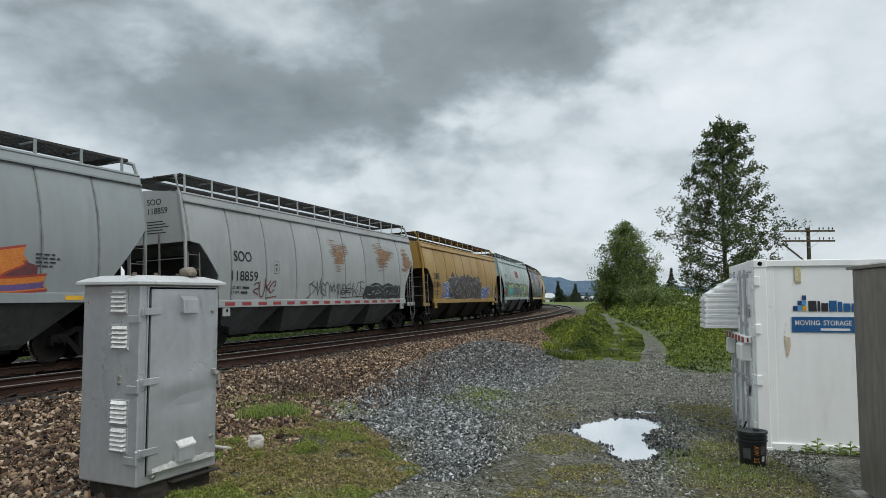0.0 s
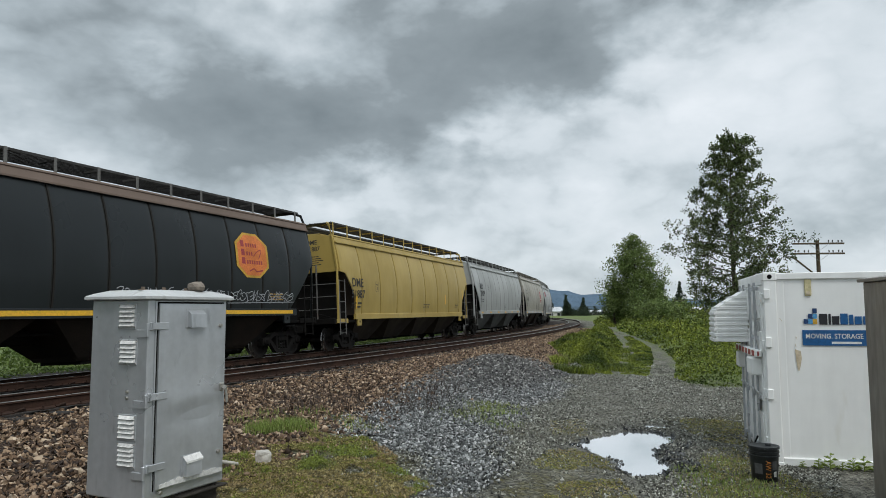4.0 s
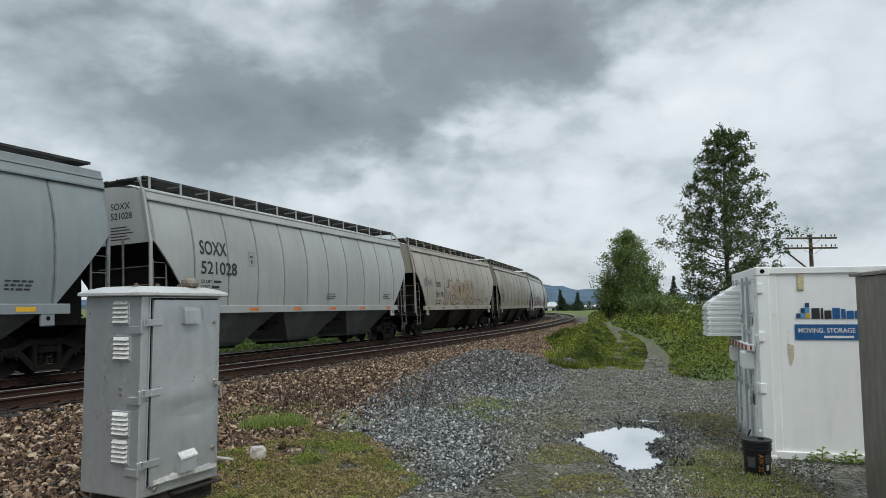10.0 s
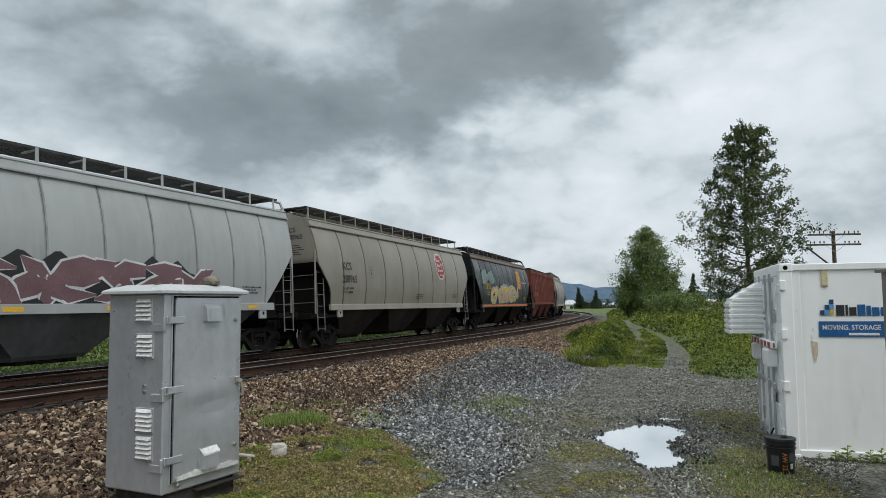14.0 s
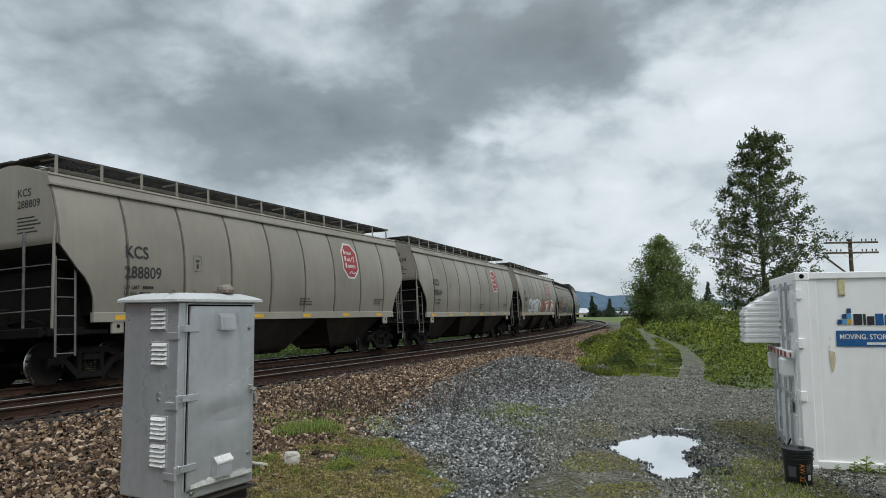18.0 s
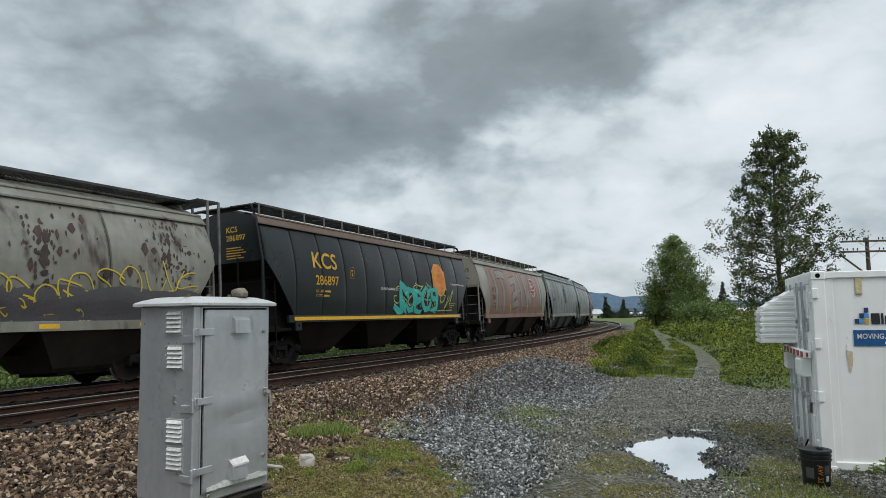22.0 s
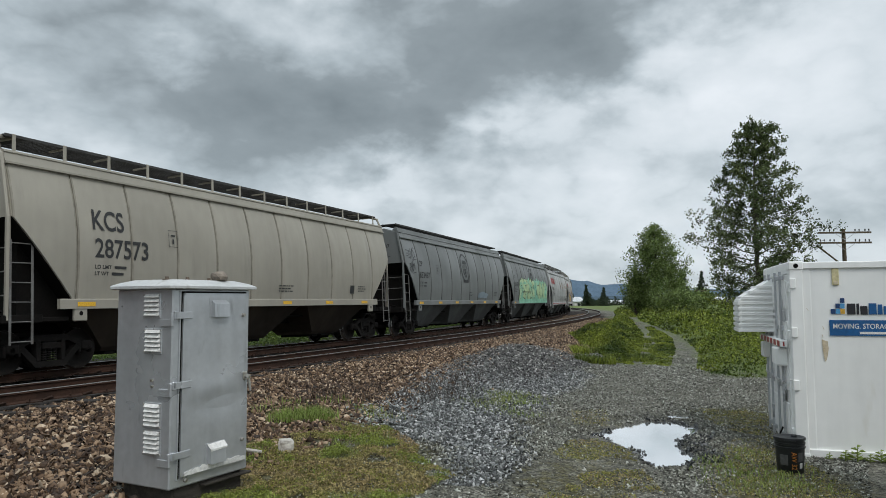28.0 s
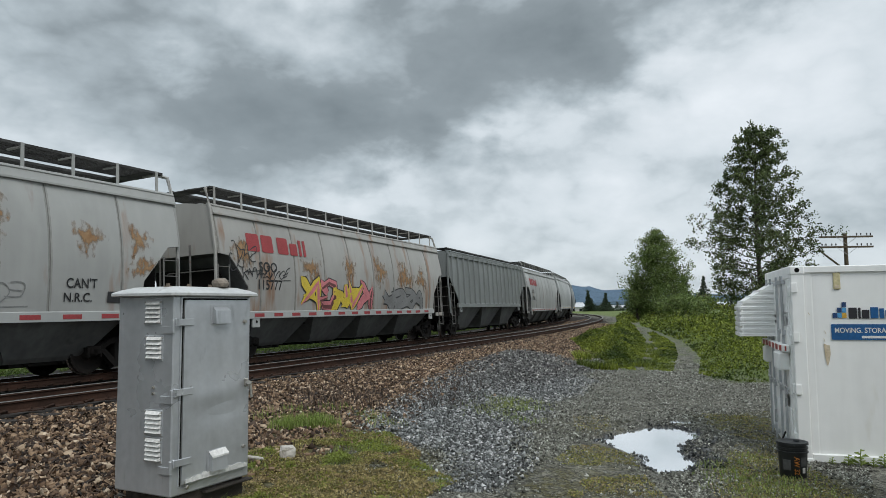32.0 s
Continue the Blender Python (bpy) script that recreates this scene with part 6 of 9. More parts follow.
    herald(c, S, 4.55, 2.95, 1.5, 1.35, red_mark, white_mark, white_mark)
    scrawl(c, S, 0.0, 1.2, 1.75, 2.2, "black", 3, 0.04, 3)
    for k, (word, x0, x1, h) in enumerate((("WARNING", 2.15, 2.85, 0.105), ("DO NOT APPLY VIBRATOR", 1.85, 2.95, 0.062), ("TO ANY PART OF CAR BODY", 1.85, 2.98, 0.062), ("EXCEPT VIBRATOR BRACKETS", 1.85, 3.08, 0.062), ("USE ON LOADED CAR ONLY", 1.85, 2.98, 0.062))):
        part("warning_line", lettering(S, [(word, x0, x1, 2.16 - 0.115 * k - (0.03 if k else 0), h)]), B, c)
    # 8
    c = add(hopper_car("light grey covered hopper car with red wordmark and silver sprayed piece", LO, "rusty_grey", bays=4))
    word_blocks(c, LO, -7.1, 3.2, 0.60, ((0.62, 0.9), (0.58, 0.9), (0.14, 0), (0.58, 0.9), (0.42, 0.66), (0.15, 0.9), (0.15, 0.9)), red_mark)
    stencil("number_digit", LO, [("SOO", -6.71, -5.88, 2.57, 0.3), ("113774", -6.8, -5.55, 2.08, 0.28)], B, c)
    graffiti(c, LO, -2.2, 0.2, 1.42, 2.2, 3, ["grey"], "silver", 14, True, lip=0.04)
    graffiti(c, LO, 0.2, 3.4, 1.42, 2.3, 4, ["silver", "white"], "black", 15, lip=0.07)
    graffiti(c, LO, 3.5, 6.2, 1.42, 2.1, 4, ["slate", "silver"], "grey", 16, True, lip=0.05)
    # 9
    c = add(hopper_car("blue-grey covered hopper car with white and black stencils", S, "ucir", walk_up=False))
    markings(c, S, "UCIR", "200255", (-6.55, -5.75, 3.01, 3.3), (-6.57, -5.22, 2.56, 2.86), B, B, seed=9)
    scrawl(c, S, -3.7, 0.7, 1.7, 2.3, "black", 9, 0.03, 8)
    for x in (-1.44, 1.45):
        ring = [(x + 0.18 * math.cos(a), 1.95 + 0.18 * math.sin(a)) for a in [k * 0.35 for k in range(18)]]
        part("round_decal", side_poly(Geo(), S, ring, 0.02), W, c)
        part("decal_cross", side_stroke(side_stroke(Geo(), S, [(x - 0.1, 1.85), (x + 0.1, 2.05)], 0.05, 0.024), S, [(x + 0.1, 1.85), (x - 0.1, 2.05)], 0.05, 0.0245), R_, c)
    # 10
    c = add(hopper_car("very pale cream covered hopper car, nearly clean", S, "white_grey", tape=orange_mark))
    markings(c, S, "SOXX", "521028", (-6.51, -5.32, 3.01, 3.4), (-6.5, -4.87, 2.45, 2.81), B, seed=10)
    # 11
    c = add(hopper_car("pale grey covered hopper car with brown sprayed letters", S, "light_cream", tape=rust_mark))
    markings(c, S, "SOO", "124178", (-5.21, -4.45, 2.58, 2.85), (-5.35, -4.03, 2.04, 2.31), B, seed=11)
    graffiti(c, S, -3.6, 2.2, 1.56, 3.05, 6, ["khaki", "faded", "khaki"], "umber", 21, True, lip=0.07)
    graffiti(c, S, 2.3, 4.9, 1.58, 2.6, 3, ["faded"], "grey", 24, True, lip=0.06)
    scrawl(c, S, -7.2, -5.9, 2.6, 3.0, "black", 23, 0.03, 4)
    # 12
    c = add(hopper_car("greyed cream covered hopper car with yellow tape strips", R, "cream", sill_colour="cream", tapes=0, big_post=False))
    markings(c, R, "KCS", "525377", (-7.1, -6.4, 2.72, 3.01), (-7.1, -6.0, 2.25, 2.51), B, seed=12)
    g = Geo()
    for x in (-6.3, -2.0, 1.8, 5.7):
        side_strip(g, R, x, x + 0.12, 1.6, 2.1, 0.02)
    part("yellow_tape", g, yellow_tape, c)
    # 13
    c = add(hopper_car("pale grey covered hopper car with plum and white graffiti", S, "white_grey"))
    markings(c, S, "MULX", "201166", (-6.5, -5.55, 2.96, 3.25), (-6.54, -5.34, 2.52, 2.8), B, seed=13)
    graffiti(c, S, -6.0, 4.0, 1.52, 2.5, 9, ["plum"], "white", 31, True, back="black")
    # 14, 17, 18
    def cream(number, seed):
        k = add(hopper_car("dusty cream covered hopper car with red eight-sided emblem", R, "cream", sill_colour="light_cream", big_post=False, tapes=0 if seed == 14 else 6))
        markings(k, R, "KCS", number, (-6.48, -5.8, 2.84, 3.13), (-6.52, -5.4, 2.36, 2.64), B, seed=seed)
        herald(k, R, 3.9, 3.42, 1.10, 1.32, red_mark, white_mark, white_mark)
        return k
    cream("288965", 14)
    # 15
    c = add(hopper_car("black covered hopper car with yellow graffiti and orange emblem", S, "black", sill_colour="black", tapes=0))
    markings(c, S, "KCS", "287037", (-5.95, -4.73, 3.05, 3.4), (-5.95, -4.6, 2.5, 2.85), Y_, seed=15)
    herald(c, S, 4.13, 3.32, 1.45, 1.5, gold_mark, red_mark, red_mark)
    part("sill_stripe", side_strip(Geo(), S, -6.9, 6.9, 1.385, 1.50, 0.052), orange_mark, c)
    graffiti(c, S, -4.6, 3.4, 1.65, 2.75, 6, ["sand", "yellow", "sand"], "sky", 41, True, shine="white")
    graffiti(c, S, -6.6, -3.8, 2.9, 3.6, 3, ["grey"], "teal", 43)
    part("white_stencil", lettering(S, [("THERMALBOND EXTERIOR PAINT", 5.0, 7.0, 3.1, 0.085)]), W, c)
    # 16
    c = add(hopper_car("red oxide ribbed covered hopper car with tall white letters", "ribbed", "oxide", walk_up=False, under=PAINT["oxide"], tapes=0))
    for k, (s, x) in enumerate((("K", -6.55), ("C", -5.73), ("S", -4.91))):
        part("tall_letter", lettering("ribbed", [(s, x, x + 0.53, 2.85, 0.85)], 0.02), faded_mark, c)
    for s, x in (("31", -6.52), ("04", -5.72), ("35", -4.92)):
        part("car_number", lettering("ribbed", [(s, x, x + 0.52, 2.27, 0.30)], 0.02), faded_mark, c)
    g = Geo()
    for x in (-7.1, -4.0, 1.0, 6.4):
        side_strip(g, "ribbed", x, x + 0.10, 1.8, 2.3, 0.02)
    part("yellow_tape", g, yellow_tape, c)
    part("white_card", side_strip(Geo(), "ribbed", 5.0, 5.45, 1.85, 2.2, 0.02), W, c)
    # 17, 18
    cream("288809", 17)
    cream("288684", 18)
    # 19
    c = cream("288847", 19)
    graffiti(c, R, -4.9, -0.1, 1.52, 2.55, 4, ["white", "silver"], "black", 51, shine="white")
    graffiti(c, R, -0.1, 6.1, 1.52, 2.55, 5, ["rust", "rust", "white"], "black", 52, shine="white")
    # 20
    c = add(hopper_car("dirty flaking barrel-sided covered hopper car with black and yellow graffiti", "barrel", "dirty", walk_up=False, bays=4, sill_colour="dirty"))
    graffiti(c, "barrel", -5.9, 0.4, 1.42, 2.5, 6, ["black"], "white", 61)
    graffiti(c, "barrel", 1.2, 7.6, 1.42, 2.05, 6, ["dusk"], "dusk", 66, back="dusk")
    scrawl(c, "barrel", 1.0, 4.2, 1.5, 2.5, "yellow", 67, 0.045, 5)
    scrawl(c, "barrel", 3.9, 7.5, 1.6, 2.7, "yellow", 69, 0.04, 6)
    scrawl(c, "barrel", 1.6, 6.8, 1.45, 1.95, "yellow", 70, 0.03, 8)
    rg = random.Random(63)
    g = Geo()
    for i in range(470):
        x, z = rg.uniform(-7.8, 7.8), rg.uniform(1.6, 4.1)
        if i >= 150:
            x, z = rg.gauss((-3.6, 0.0, 3.4, 6.7)[i % 4], 0.33), rg.triangular(1.9, 4.1, 3.2)
        if i < 70:
            x, z = rg.gauss(-6.4, 0.7), rg.uniform(1.5, 2.8)
        elif i < 100:
            x, z = rg.gauss(6.6, 0.8), rg.uniform(2.4, 4.0)
        a, b = rg.uniform(0.012, 0.045), rg.uniform(0.015, 0.085)
        if i % 7 == 3:
            a, b = a * 2.6, b * 2.2
        side_poly(g, "barrel", [(x - a, z), (x - a * 0.3, z + b * 0.8), (x + a * 0.6, z + b), (x + a, z - b * 0.2), (x, z - b)], 0.0165)
    tagged(part("bare_patches", g, mat("rusted_bare_steel", (0.085, 0.05, 0.04), (0.045, 0.035, 0.03), rough=0.85), c, "paint flaked off to dark rust"), kind="stuff")
    stencil("mark_letter", "barrel", [("TFM", -7.05, -5.91, 2.81, 0.32)], SPRAY["umber"], c)
    rust_patch(c, "barrel", -6.6, 2.2, 0.9, 0.35, 60, 64)
    rust_patch(c, "barrel", -4.5, 2.4, 1.6, 0.2, 50, 65)
    # 21
    c = add(hopper_car("glossy black covered hopper car with teal sprayed piece and orange emblem", S, "black", sill_colour="black", tapes=0))
    markings(c, S, "KCS", "286897", (-5.77, -4.29, 3.12, 3.65), (-5.68, -4.25, 2.56, 2.87), Y_, seed=21)
    herald(c, S, 4.55, 3.1, 1.45, 1.5, orange_mark, gold_mark, gold_mark)
    part("sill_stripe", side_strip(Geo(), S, -6.9, 6.9, 1.385, 1.50, 0.052), yellow_tape, c)
    graffiti(c, S, 0.2, 4.2, 1.52, 2.85, 5, ["teal"], "black", 71, True, shine="mint")
    scrawl(c, S, -0.1, 5.9, 1.7, 2.9, "olive", 72, 0.06, 9)
    part("white_stencil", lettering(S, [("DO NOT HAMMER ON CAR", -1.2, 0.6, 2.5, 0.10), ("THERMALBOND EXTERIOR PAINT", 5.9, 7.6, 2.9, 0.08)]), W, c)
    # 22
    c = add(hopper_car("cream covered hopper car covered in faded red-brown and grey block letters", R, "cream", sill_colour="pink", big_post=False, tapes=0))
    g = Geo()
    side_strip(g, R, -6.6, 5.9, 1.56, 4.25, 0.0125, 12)
    part("graffiti_fill", g, PAINT["pink"], c, "broad faded red-brown sprayed band")
    gs, ge = Geo(), Geo()
    for pts in (((-5.5, 4.05), (-5.15, 3.0), (-5.3, 1.75)), ((-4.7, 3.85), (-3.9, 3.95), (-3.1, 3.85)), ((-3.95, 3.8), (-3.65, 2.9), (-3.8, 1.75)),
                ((-1.9, 3.55), (-0.75, 3.72), (-0.85, 2.85), (-1.65, 2.62), (-1.7, 2.05), (-0.6, 2.25)), ((0.15, 4.05), (0.55, 3.0), (0.5, 1.75)),
                ((1.5, 4.05), (1.95, 2.1), (2.4, 3.1), (2.8, 2.1), (3.3, 4.05)), ((4.7, 4.05), (5.2, 2.9), (5.25, 2.2))):
        side_ribbon(ge, R, pts, 0.54, 0.0195)
        side_ribbon(gs, R, pts, 0.42, 0.023)
    part("graffiti_edge", ge, SPRAY["soot"], c)
    part("graffiti_fill", gs, PAINT["cream"], c)
    markings(c, R, "KCS", "288475", (-6.1, -5.4, 2.84, 3.08), (-6.2, -5.0, 2.36, 2.64), B, seed=22, boxed=False)
    herald(c, R, 3.84, 3.35, 1.35, 1.25, red_mark, white_mark, white_mark)
    g = Geo()
    for x in (-6.9, -2.4, 1.9, 6.5):
        side_strip(g, R, x, x + 0.12, 1.6, 2.1, 0.026)
    part("yellow_tape", g, yellow_tape, c)

    def grey(number, colour, seed):
        k = add(hopper_car("plain mid-grey covered hopper car with a dark round badge", S, colour, walk_up=False, tape=yellow_tape))
        markings(k, S, "CP", number, (-6.7, -6.25, 3.13, 3.37), (-6.7, -5.42, 2.58, 2.86), B, seed=seed)
        shield(k, S, 0.05, 3.25, 1.3, 1.5)
        return k
    # 23, 24
    grey("655184", "cp_grey", 23)
    grey("652506", "cp_grey", 24)
    # 25
    c = add(hopper_car("rusty brown covered hopper car with pale badge and graffiti", S, "brown", tapes=0))
    ring = [(2.6 + 0.66 * math.cos(a), 3.42 + 0.68 * math.sin(a)) for a in [k * math.pi / 14 for k in range(28)]]
    part("badge_field", side_poly(Geo(), S, ring, 0.0165), PAINT["light_cream"], c)
    shield(c, S, 2.6, 3.38, 1.35, 1.5)
    g = Geo()
    for k, w in enumerate((2.0, 1.6, 1.7)):
        side_strip(g, S, 3.3, 3.3 + w, 3.72 - 0.3 * k, 3.88 - 0.3 * k, 0.018)
    part("wordmark", g, red_mark, c)
    graffiti(c, S, -3.6, 4.5, 1.52, 2.4, 6, ["rust", "plum"], "black", 81, True)
    # 26
    c = add(hopper_car("pale cream covered hopper car with black stencils", S, "light_cream", sill_colour="light_cream"))
    markings(c, S, "KCS", "287573", (-6.35, -5.47, 3.12, 3.58), (-6.31, -4.76, 2.49, 2.92), B, seed=26)
    part("white_card", side_strip(Geo(), S, 5.0, 5.3, 1.75, 2.05, 0.02), B, c)
    # 27
    c = grey("653487", "cp_dark", 27)
    scrawl(c, S, -8.0, -7.0, 3.4, 3.9, "black", 91, 0.045, 4)
    scrawl(c, S, -7.8, -7.2, 2.8, 3.3, "black", 92, 0.045, 3)
    part("paint_smudge", side_poly(Geo(), S, [(2.2, 1.7), (4.0, 1.65), (4.3, 1.9), (3.2, 2.05), (2.4, 1.95)], 0.0165), spray("faded_blue", (0.22, 0.28, 0.33)), c)
    # 28
    c = grey("653682", "cp_dark", 28)
    graffiti(c, S, -4.9, 6.9, 1.66, 3.15, 10, ["leaf", "mint", "green"], "black", 93, True, back="mint", lip=0.10, label="pale green sprayed piece")
    gm = Geo()
    side_strip(gm, S, -5.2, 7.2, 1.53, 1.66, 0.0285)
    side_strip(gm, S, -5.2, 6.9, 1.37, 1.52, 0.05)
    part("graffiti_base", gm, SPRAY["mint"], c)
    part("tag", lettering(S, [("THIS 'ART' SUCKS", -4.3, -0.6, 2.12, 0.16)], 0.028), SPRAY["black"], c)
    scrawl(c, S, 0.6, 4.6, 1.95, 2.2, "black", 94, 0.02, 12)

    def wordmark_car(number, seed, rusty):
        k = add(hopper_car("rust-streaked light grey covered hopper car with red wordmark" if rusty else "light grey covered hopper car with red wordmark", LO, "very_rusty" if rusty else "rusty_grey", sill_colour="white_grey", bays=4, tape=red_mark, tapes=14))
        word_blocks(k, LO, -7.0, 3.2, 0.60, ((0.62, 0.9), (0.58, 0.9), (0.14, 0), (0.58, 0.9), (0.42, 0.66), (0.15, 0.9), (0.15, 0.9)), red_mark)
        stencil("number_digit", LO, [("SOO", -6.5, -5.6, 2.6, 0.3), (number, -6.55, -5.35, 2.06, 0.3)], B, k)
        return k
    # 29
    c = wordmark_car("113701", 29, False)
    scrawl(c, LO, -1.4, 4.0, 1.5, 2.1, "grey", 95, 0.03, 7)
    part("dark_card", side_strip(Geo(), LO, 6.0, 6.6, 1.6, 1.85, 0.02), B, c)
    part("tag", lettering(LO, [("CAN'T", 4.95, 5.72, 1.92, 0.21), ("N.R.C.", 4.9, 5.6, 1.62, 0.19)]), SPRAY["black"], c)
    for q, (x, z, sx, sz) in enumerate(((1.2, 3.2, 0.16, 0.34), (3.3, 3.15, 0.16, 0.38), (5.5, 3.05, 0.18, 0.22), (6.9, 3.1, 0.16, 0.2), (7.1, 2.45, 0.25, 0.14))):
        rust_bloom(c, LO, x, z, sx, sz, 300 + q)
    # 30
    c = wordmark_car("115777", 30, True)
    graffiti(c, LO, -4.0, 0.6, 1.4, 2.5, 5, ["yellow", "pink", "maroon"], "black", 96, True, lip=0.08)
    graffiti(c, LO, 1.9, 5.6, 1.4, 2.2, 4, ["grey"], "black", 97)
    scrawl(c, LO, -7.8, -6.6, 2.6, 3.5, "black", 98, 0.04, 4)
    scrawl(c, LO, -7.3, -5.0, 2.35, 2.75, "black", 99, 0.04, 6)
    for q, (x, z, sx, sz) in enumerate(((-3.6, 2.8, 0.25, 0.25), (-1.0, 2.9, 0.2, 0.25), (1.5, 2.95, 0.25, 0.36), (3.8, 2.75, 0.4, 0.34), (5.6, 2.75, 0.25, 0.3), (-7.2, 3.1, 0.2, 0.3))):
        rust_bloom(c, LO, x, z, sx, sz, 320 + q)
    # 31
    c = add(hopper_car("grey ribbed covered hopper car", "ribbed", "cp_grey", walk_up=False, tapes=0))
    # 32 to 35
    c = wordmark_car("115801", 32, False)
    add(hopper_car("light grey covered hopper car far back in the train", S, "white_grey"))
    grey("652733", "cp_grey", 34)
    add(hopper_car("cream covered hopper car far back in the train", R, "cream", big_post=False))


build_train()

# ---------- signal cabinet beside the line ----------
cab_grey = mat("galvanised_cabinet_paint", (0.53, 0.545, 0.56), (0.46, 0.475, 0.49), rough=0.33, metal=0.5, scale=1.6, fine=14, bump=0.02, grit=0.16,
               stain=(0.30, 0.31, 0.315), stain_at=0.66, stain_scale=3.2, stain_stretch=(2.6, 2.6, 0.7), streak=0.08)
cab_lid = mat("lichened_lid", (0.56, 0.565, 0.56), (0.46, 0.465, 0.46), rough=0.55, scale=3, fine=30, bump=0.03, grit=0.15, stain=(0.30, 0.29, 0.26), stain_at=0.60, stain_scale=5)
white_flake = mat("peeled_white_paint", (0.78, 0.77, 0.74), rough=0.6, bump=0.2)
rotten = mat("rotten_timber", (0.06, 0.05, 0.04), (0.03, 0.025, 0.02), rough=0.9, bump=0.6, stretch=(2, 8, 8))
rust_bolt = mat("rusty_bolt", (0.20, 0.16, 0.12), (0.12, 0.09, 0.07), rough=0.8)
bright_metal = mat("worn_brass_steel", (0.5, 0.47, 0.42), rough=0.35, metal=0.9)


def build_cabinet():
    # the corner towards the camera is the origin; x runs along the door, y along the louvred side
    top = empty("signal_cabinet", Matrix.Translation((-2.452, 6.16, -0.06)) @ Matrix.Rotation(radians(63), 4, "Z"), "tall grey steel trackside cabinet with louvres and a dented door", "electrical cabinet")
    W_, D, z0, z1 = 0.945, 0.725, 0.035, 1.775
    part("case", Geo().box((W_ / 2, D / 2, (z0 + z1) / 2), (W_, D, z1 - z0), 0.012), cab_grey, top)
    part("plinth", Geo().box((W_ / 2 + 0.03, D / 2, -0.03), (W_ - 0.1, D - 0.08, 0.24), 0.02), rotten, top, "dark rotten base")
    part("base_angle", Geo().box((W_ * 0.72, 0.02, 0.0), (0.60, 0.10, 0.018), 0.004), rotten, top)
    part("base_bolt", Geo().tube([(W_ - 0.07, 0.03, 0.0), (W_ - 0.07, 0.03, 0.11)], 0.014, 6).box((W_ - 0.07, 0.03, 0.06), (0.05, 0.05, 0.03), 0.006), rotten, top)
    # lid: pressed sheet, rounded down to a turned edge
    o = 0.062
    g = Geo()
    rings = []
    for inset, z in ((0.012, z1 - 0.002), (0.0, z1 + 0.004), (0.0, z1 + 0.026), (0.012, z1 + 0.036), (0.06, z1 + 0.058), (0.15, z1 + 0.085), (0.19, z1 + 0.088)):
        x0, x1, y0, y1 = -o + inset, W_ + o - inset, -o + inset, D + o - inset
        k = 0.03
        rings.append([(x0 + k, y0, z), (x1 - k, y0, z), (x1, y0 + k, z), (x1, y1 - k, z), (x1 - k, y1, z), (x0 + k, y1, z), (x0, y1 - k, z), (x0, y0 + k, z)])
    g.add([p for r in rings for p in r], [tuple(range(8))] + [(8 * i + j, 8 * i + (j + 1) % 8, 8 * i + 8 + (j + 1) % 8, 8 * i + 8 + j) for i in range(len(rings) - 1) for j in range(8)] + [tuple(range(8 * len(rings) - 8, 8 * len(rings)))])
    lid = part("lid", g, cab_lid, top, "pale lichened domed lid", smooth=35)
    for x, y in ((0.10, 0.20), (0.32, 0.18), (0.60, 0.2)):
        part("lid_bolt", Geo().lathe(((0.0, 0.030), (0.016, 0.030), (0.018, 0.010), (0.036, 0.008), (0.038, 0.0)), 10, "z", (x, y, z1 + 0.084)), rust_bolt, lid)
    # door: a dished sheet with a long crease across the middle
    d0, d1, e0, e1 = 0.103, 0.896, 0.13, 1.738
    g = Geo()
    nx, nz = 26, 44
    for j in range(nz + 1):
        for i in range(nx + 1):
            u, v = i / nx, j / nz
            x, z = d0 + (d1 - d0) * u, e0 + (e1 - e0) * v
            crease = 0.83 + 0.10 * max(0.0, u - 0.25) + 0.02 * math.sin(5 * u)
            q = (z - crease) / 0.10
            y = -0.026 - 0.009 * math.exp(-q * q) * math.sin(math.pi * min(1, u * 1.1)) + 0.012 * math.exp(-((z - crease + 0.13) / 0.12) ** 2) * math.sin(math.pi * u)
            y += 0.004 * math.sin(3.3 * u + 2.1 * v * 5) * math.sin(math.pi * u) * math.sin(math.pi * v)
            edge = min(u, 1 - u, v * 2, (1 - v) * 2)
            g.v.append((x, y + (0.006 if edge < 0.001 else 0), z))
    for j in range(nz):
        for i in range(nx):
            a = j * (nx + 1) + i
            g.f.append((a, a + 1, a + nx + 2, a + nx + 1))
    g.mi = [0] * len(g.f)
    g.box(((d0 + d1) / 2, -0.010, (e0 + e1) / 2), (d1 - d0 - 0.004, 0.02, e1 - e0 - 0.004))
    door = part("door", g, cab_grey, top, "dented grey door", smooth=40)
    # dark strips laid on for the shaded gap beside and above the door
    part("door_gap", Geo().box((d0 - 0.010, -0.002, (e0 + e1) / 2), (0.016, 0.006, e1 - e0 + 0.03)).box(((d0 + d1) / 2, -0.002, e1 + 0.008), (d1 - d0, 0.006, 0.016)), steel_dark, top)
    part("door_seal", Geo().box((d0 - 0.026, -0.006, (e0 + e1) / 2), (0.014, 0.012, e1 - e0 + 0.05), 0.003), cab_grey, top)
    for z, h, x0, w in ((1.525, 0.155, 0.42, 0.185), (0.19, 0.165, 0.405, 0.185)):
        g = Geo()
        g.add([(x0, -0.026, z), (x0 + w, -0.026, z), (x0 + w, -0.080, z - 0.005), (x0, -0.080, z - 0.005), (x0, -0.026, z + h), (x0 + w, -0.026, z + h), (x0 + w, -0.070, z + h - 0.04), (x0, -0.070, z + h - 0.04)],
              [(0, 1, 2, 3), (4, 7, 6, 5), (3, 2, 6, 7), (0, 3, 7, 4), (1, 5, 6, 2), (0, 4, 5, 1)])
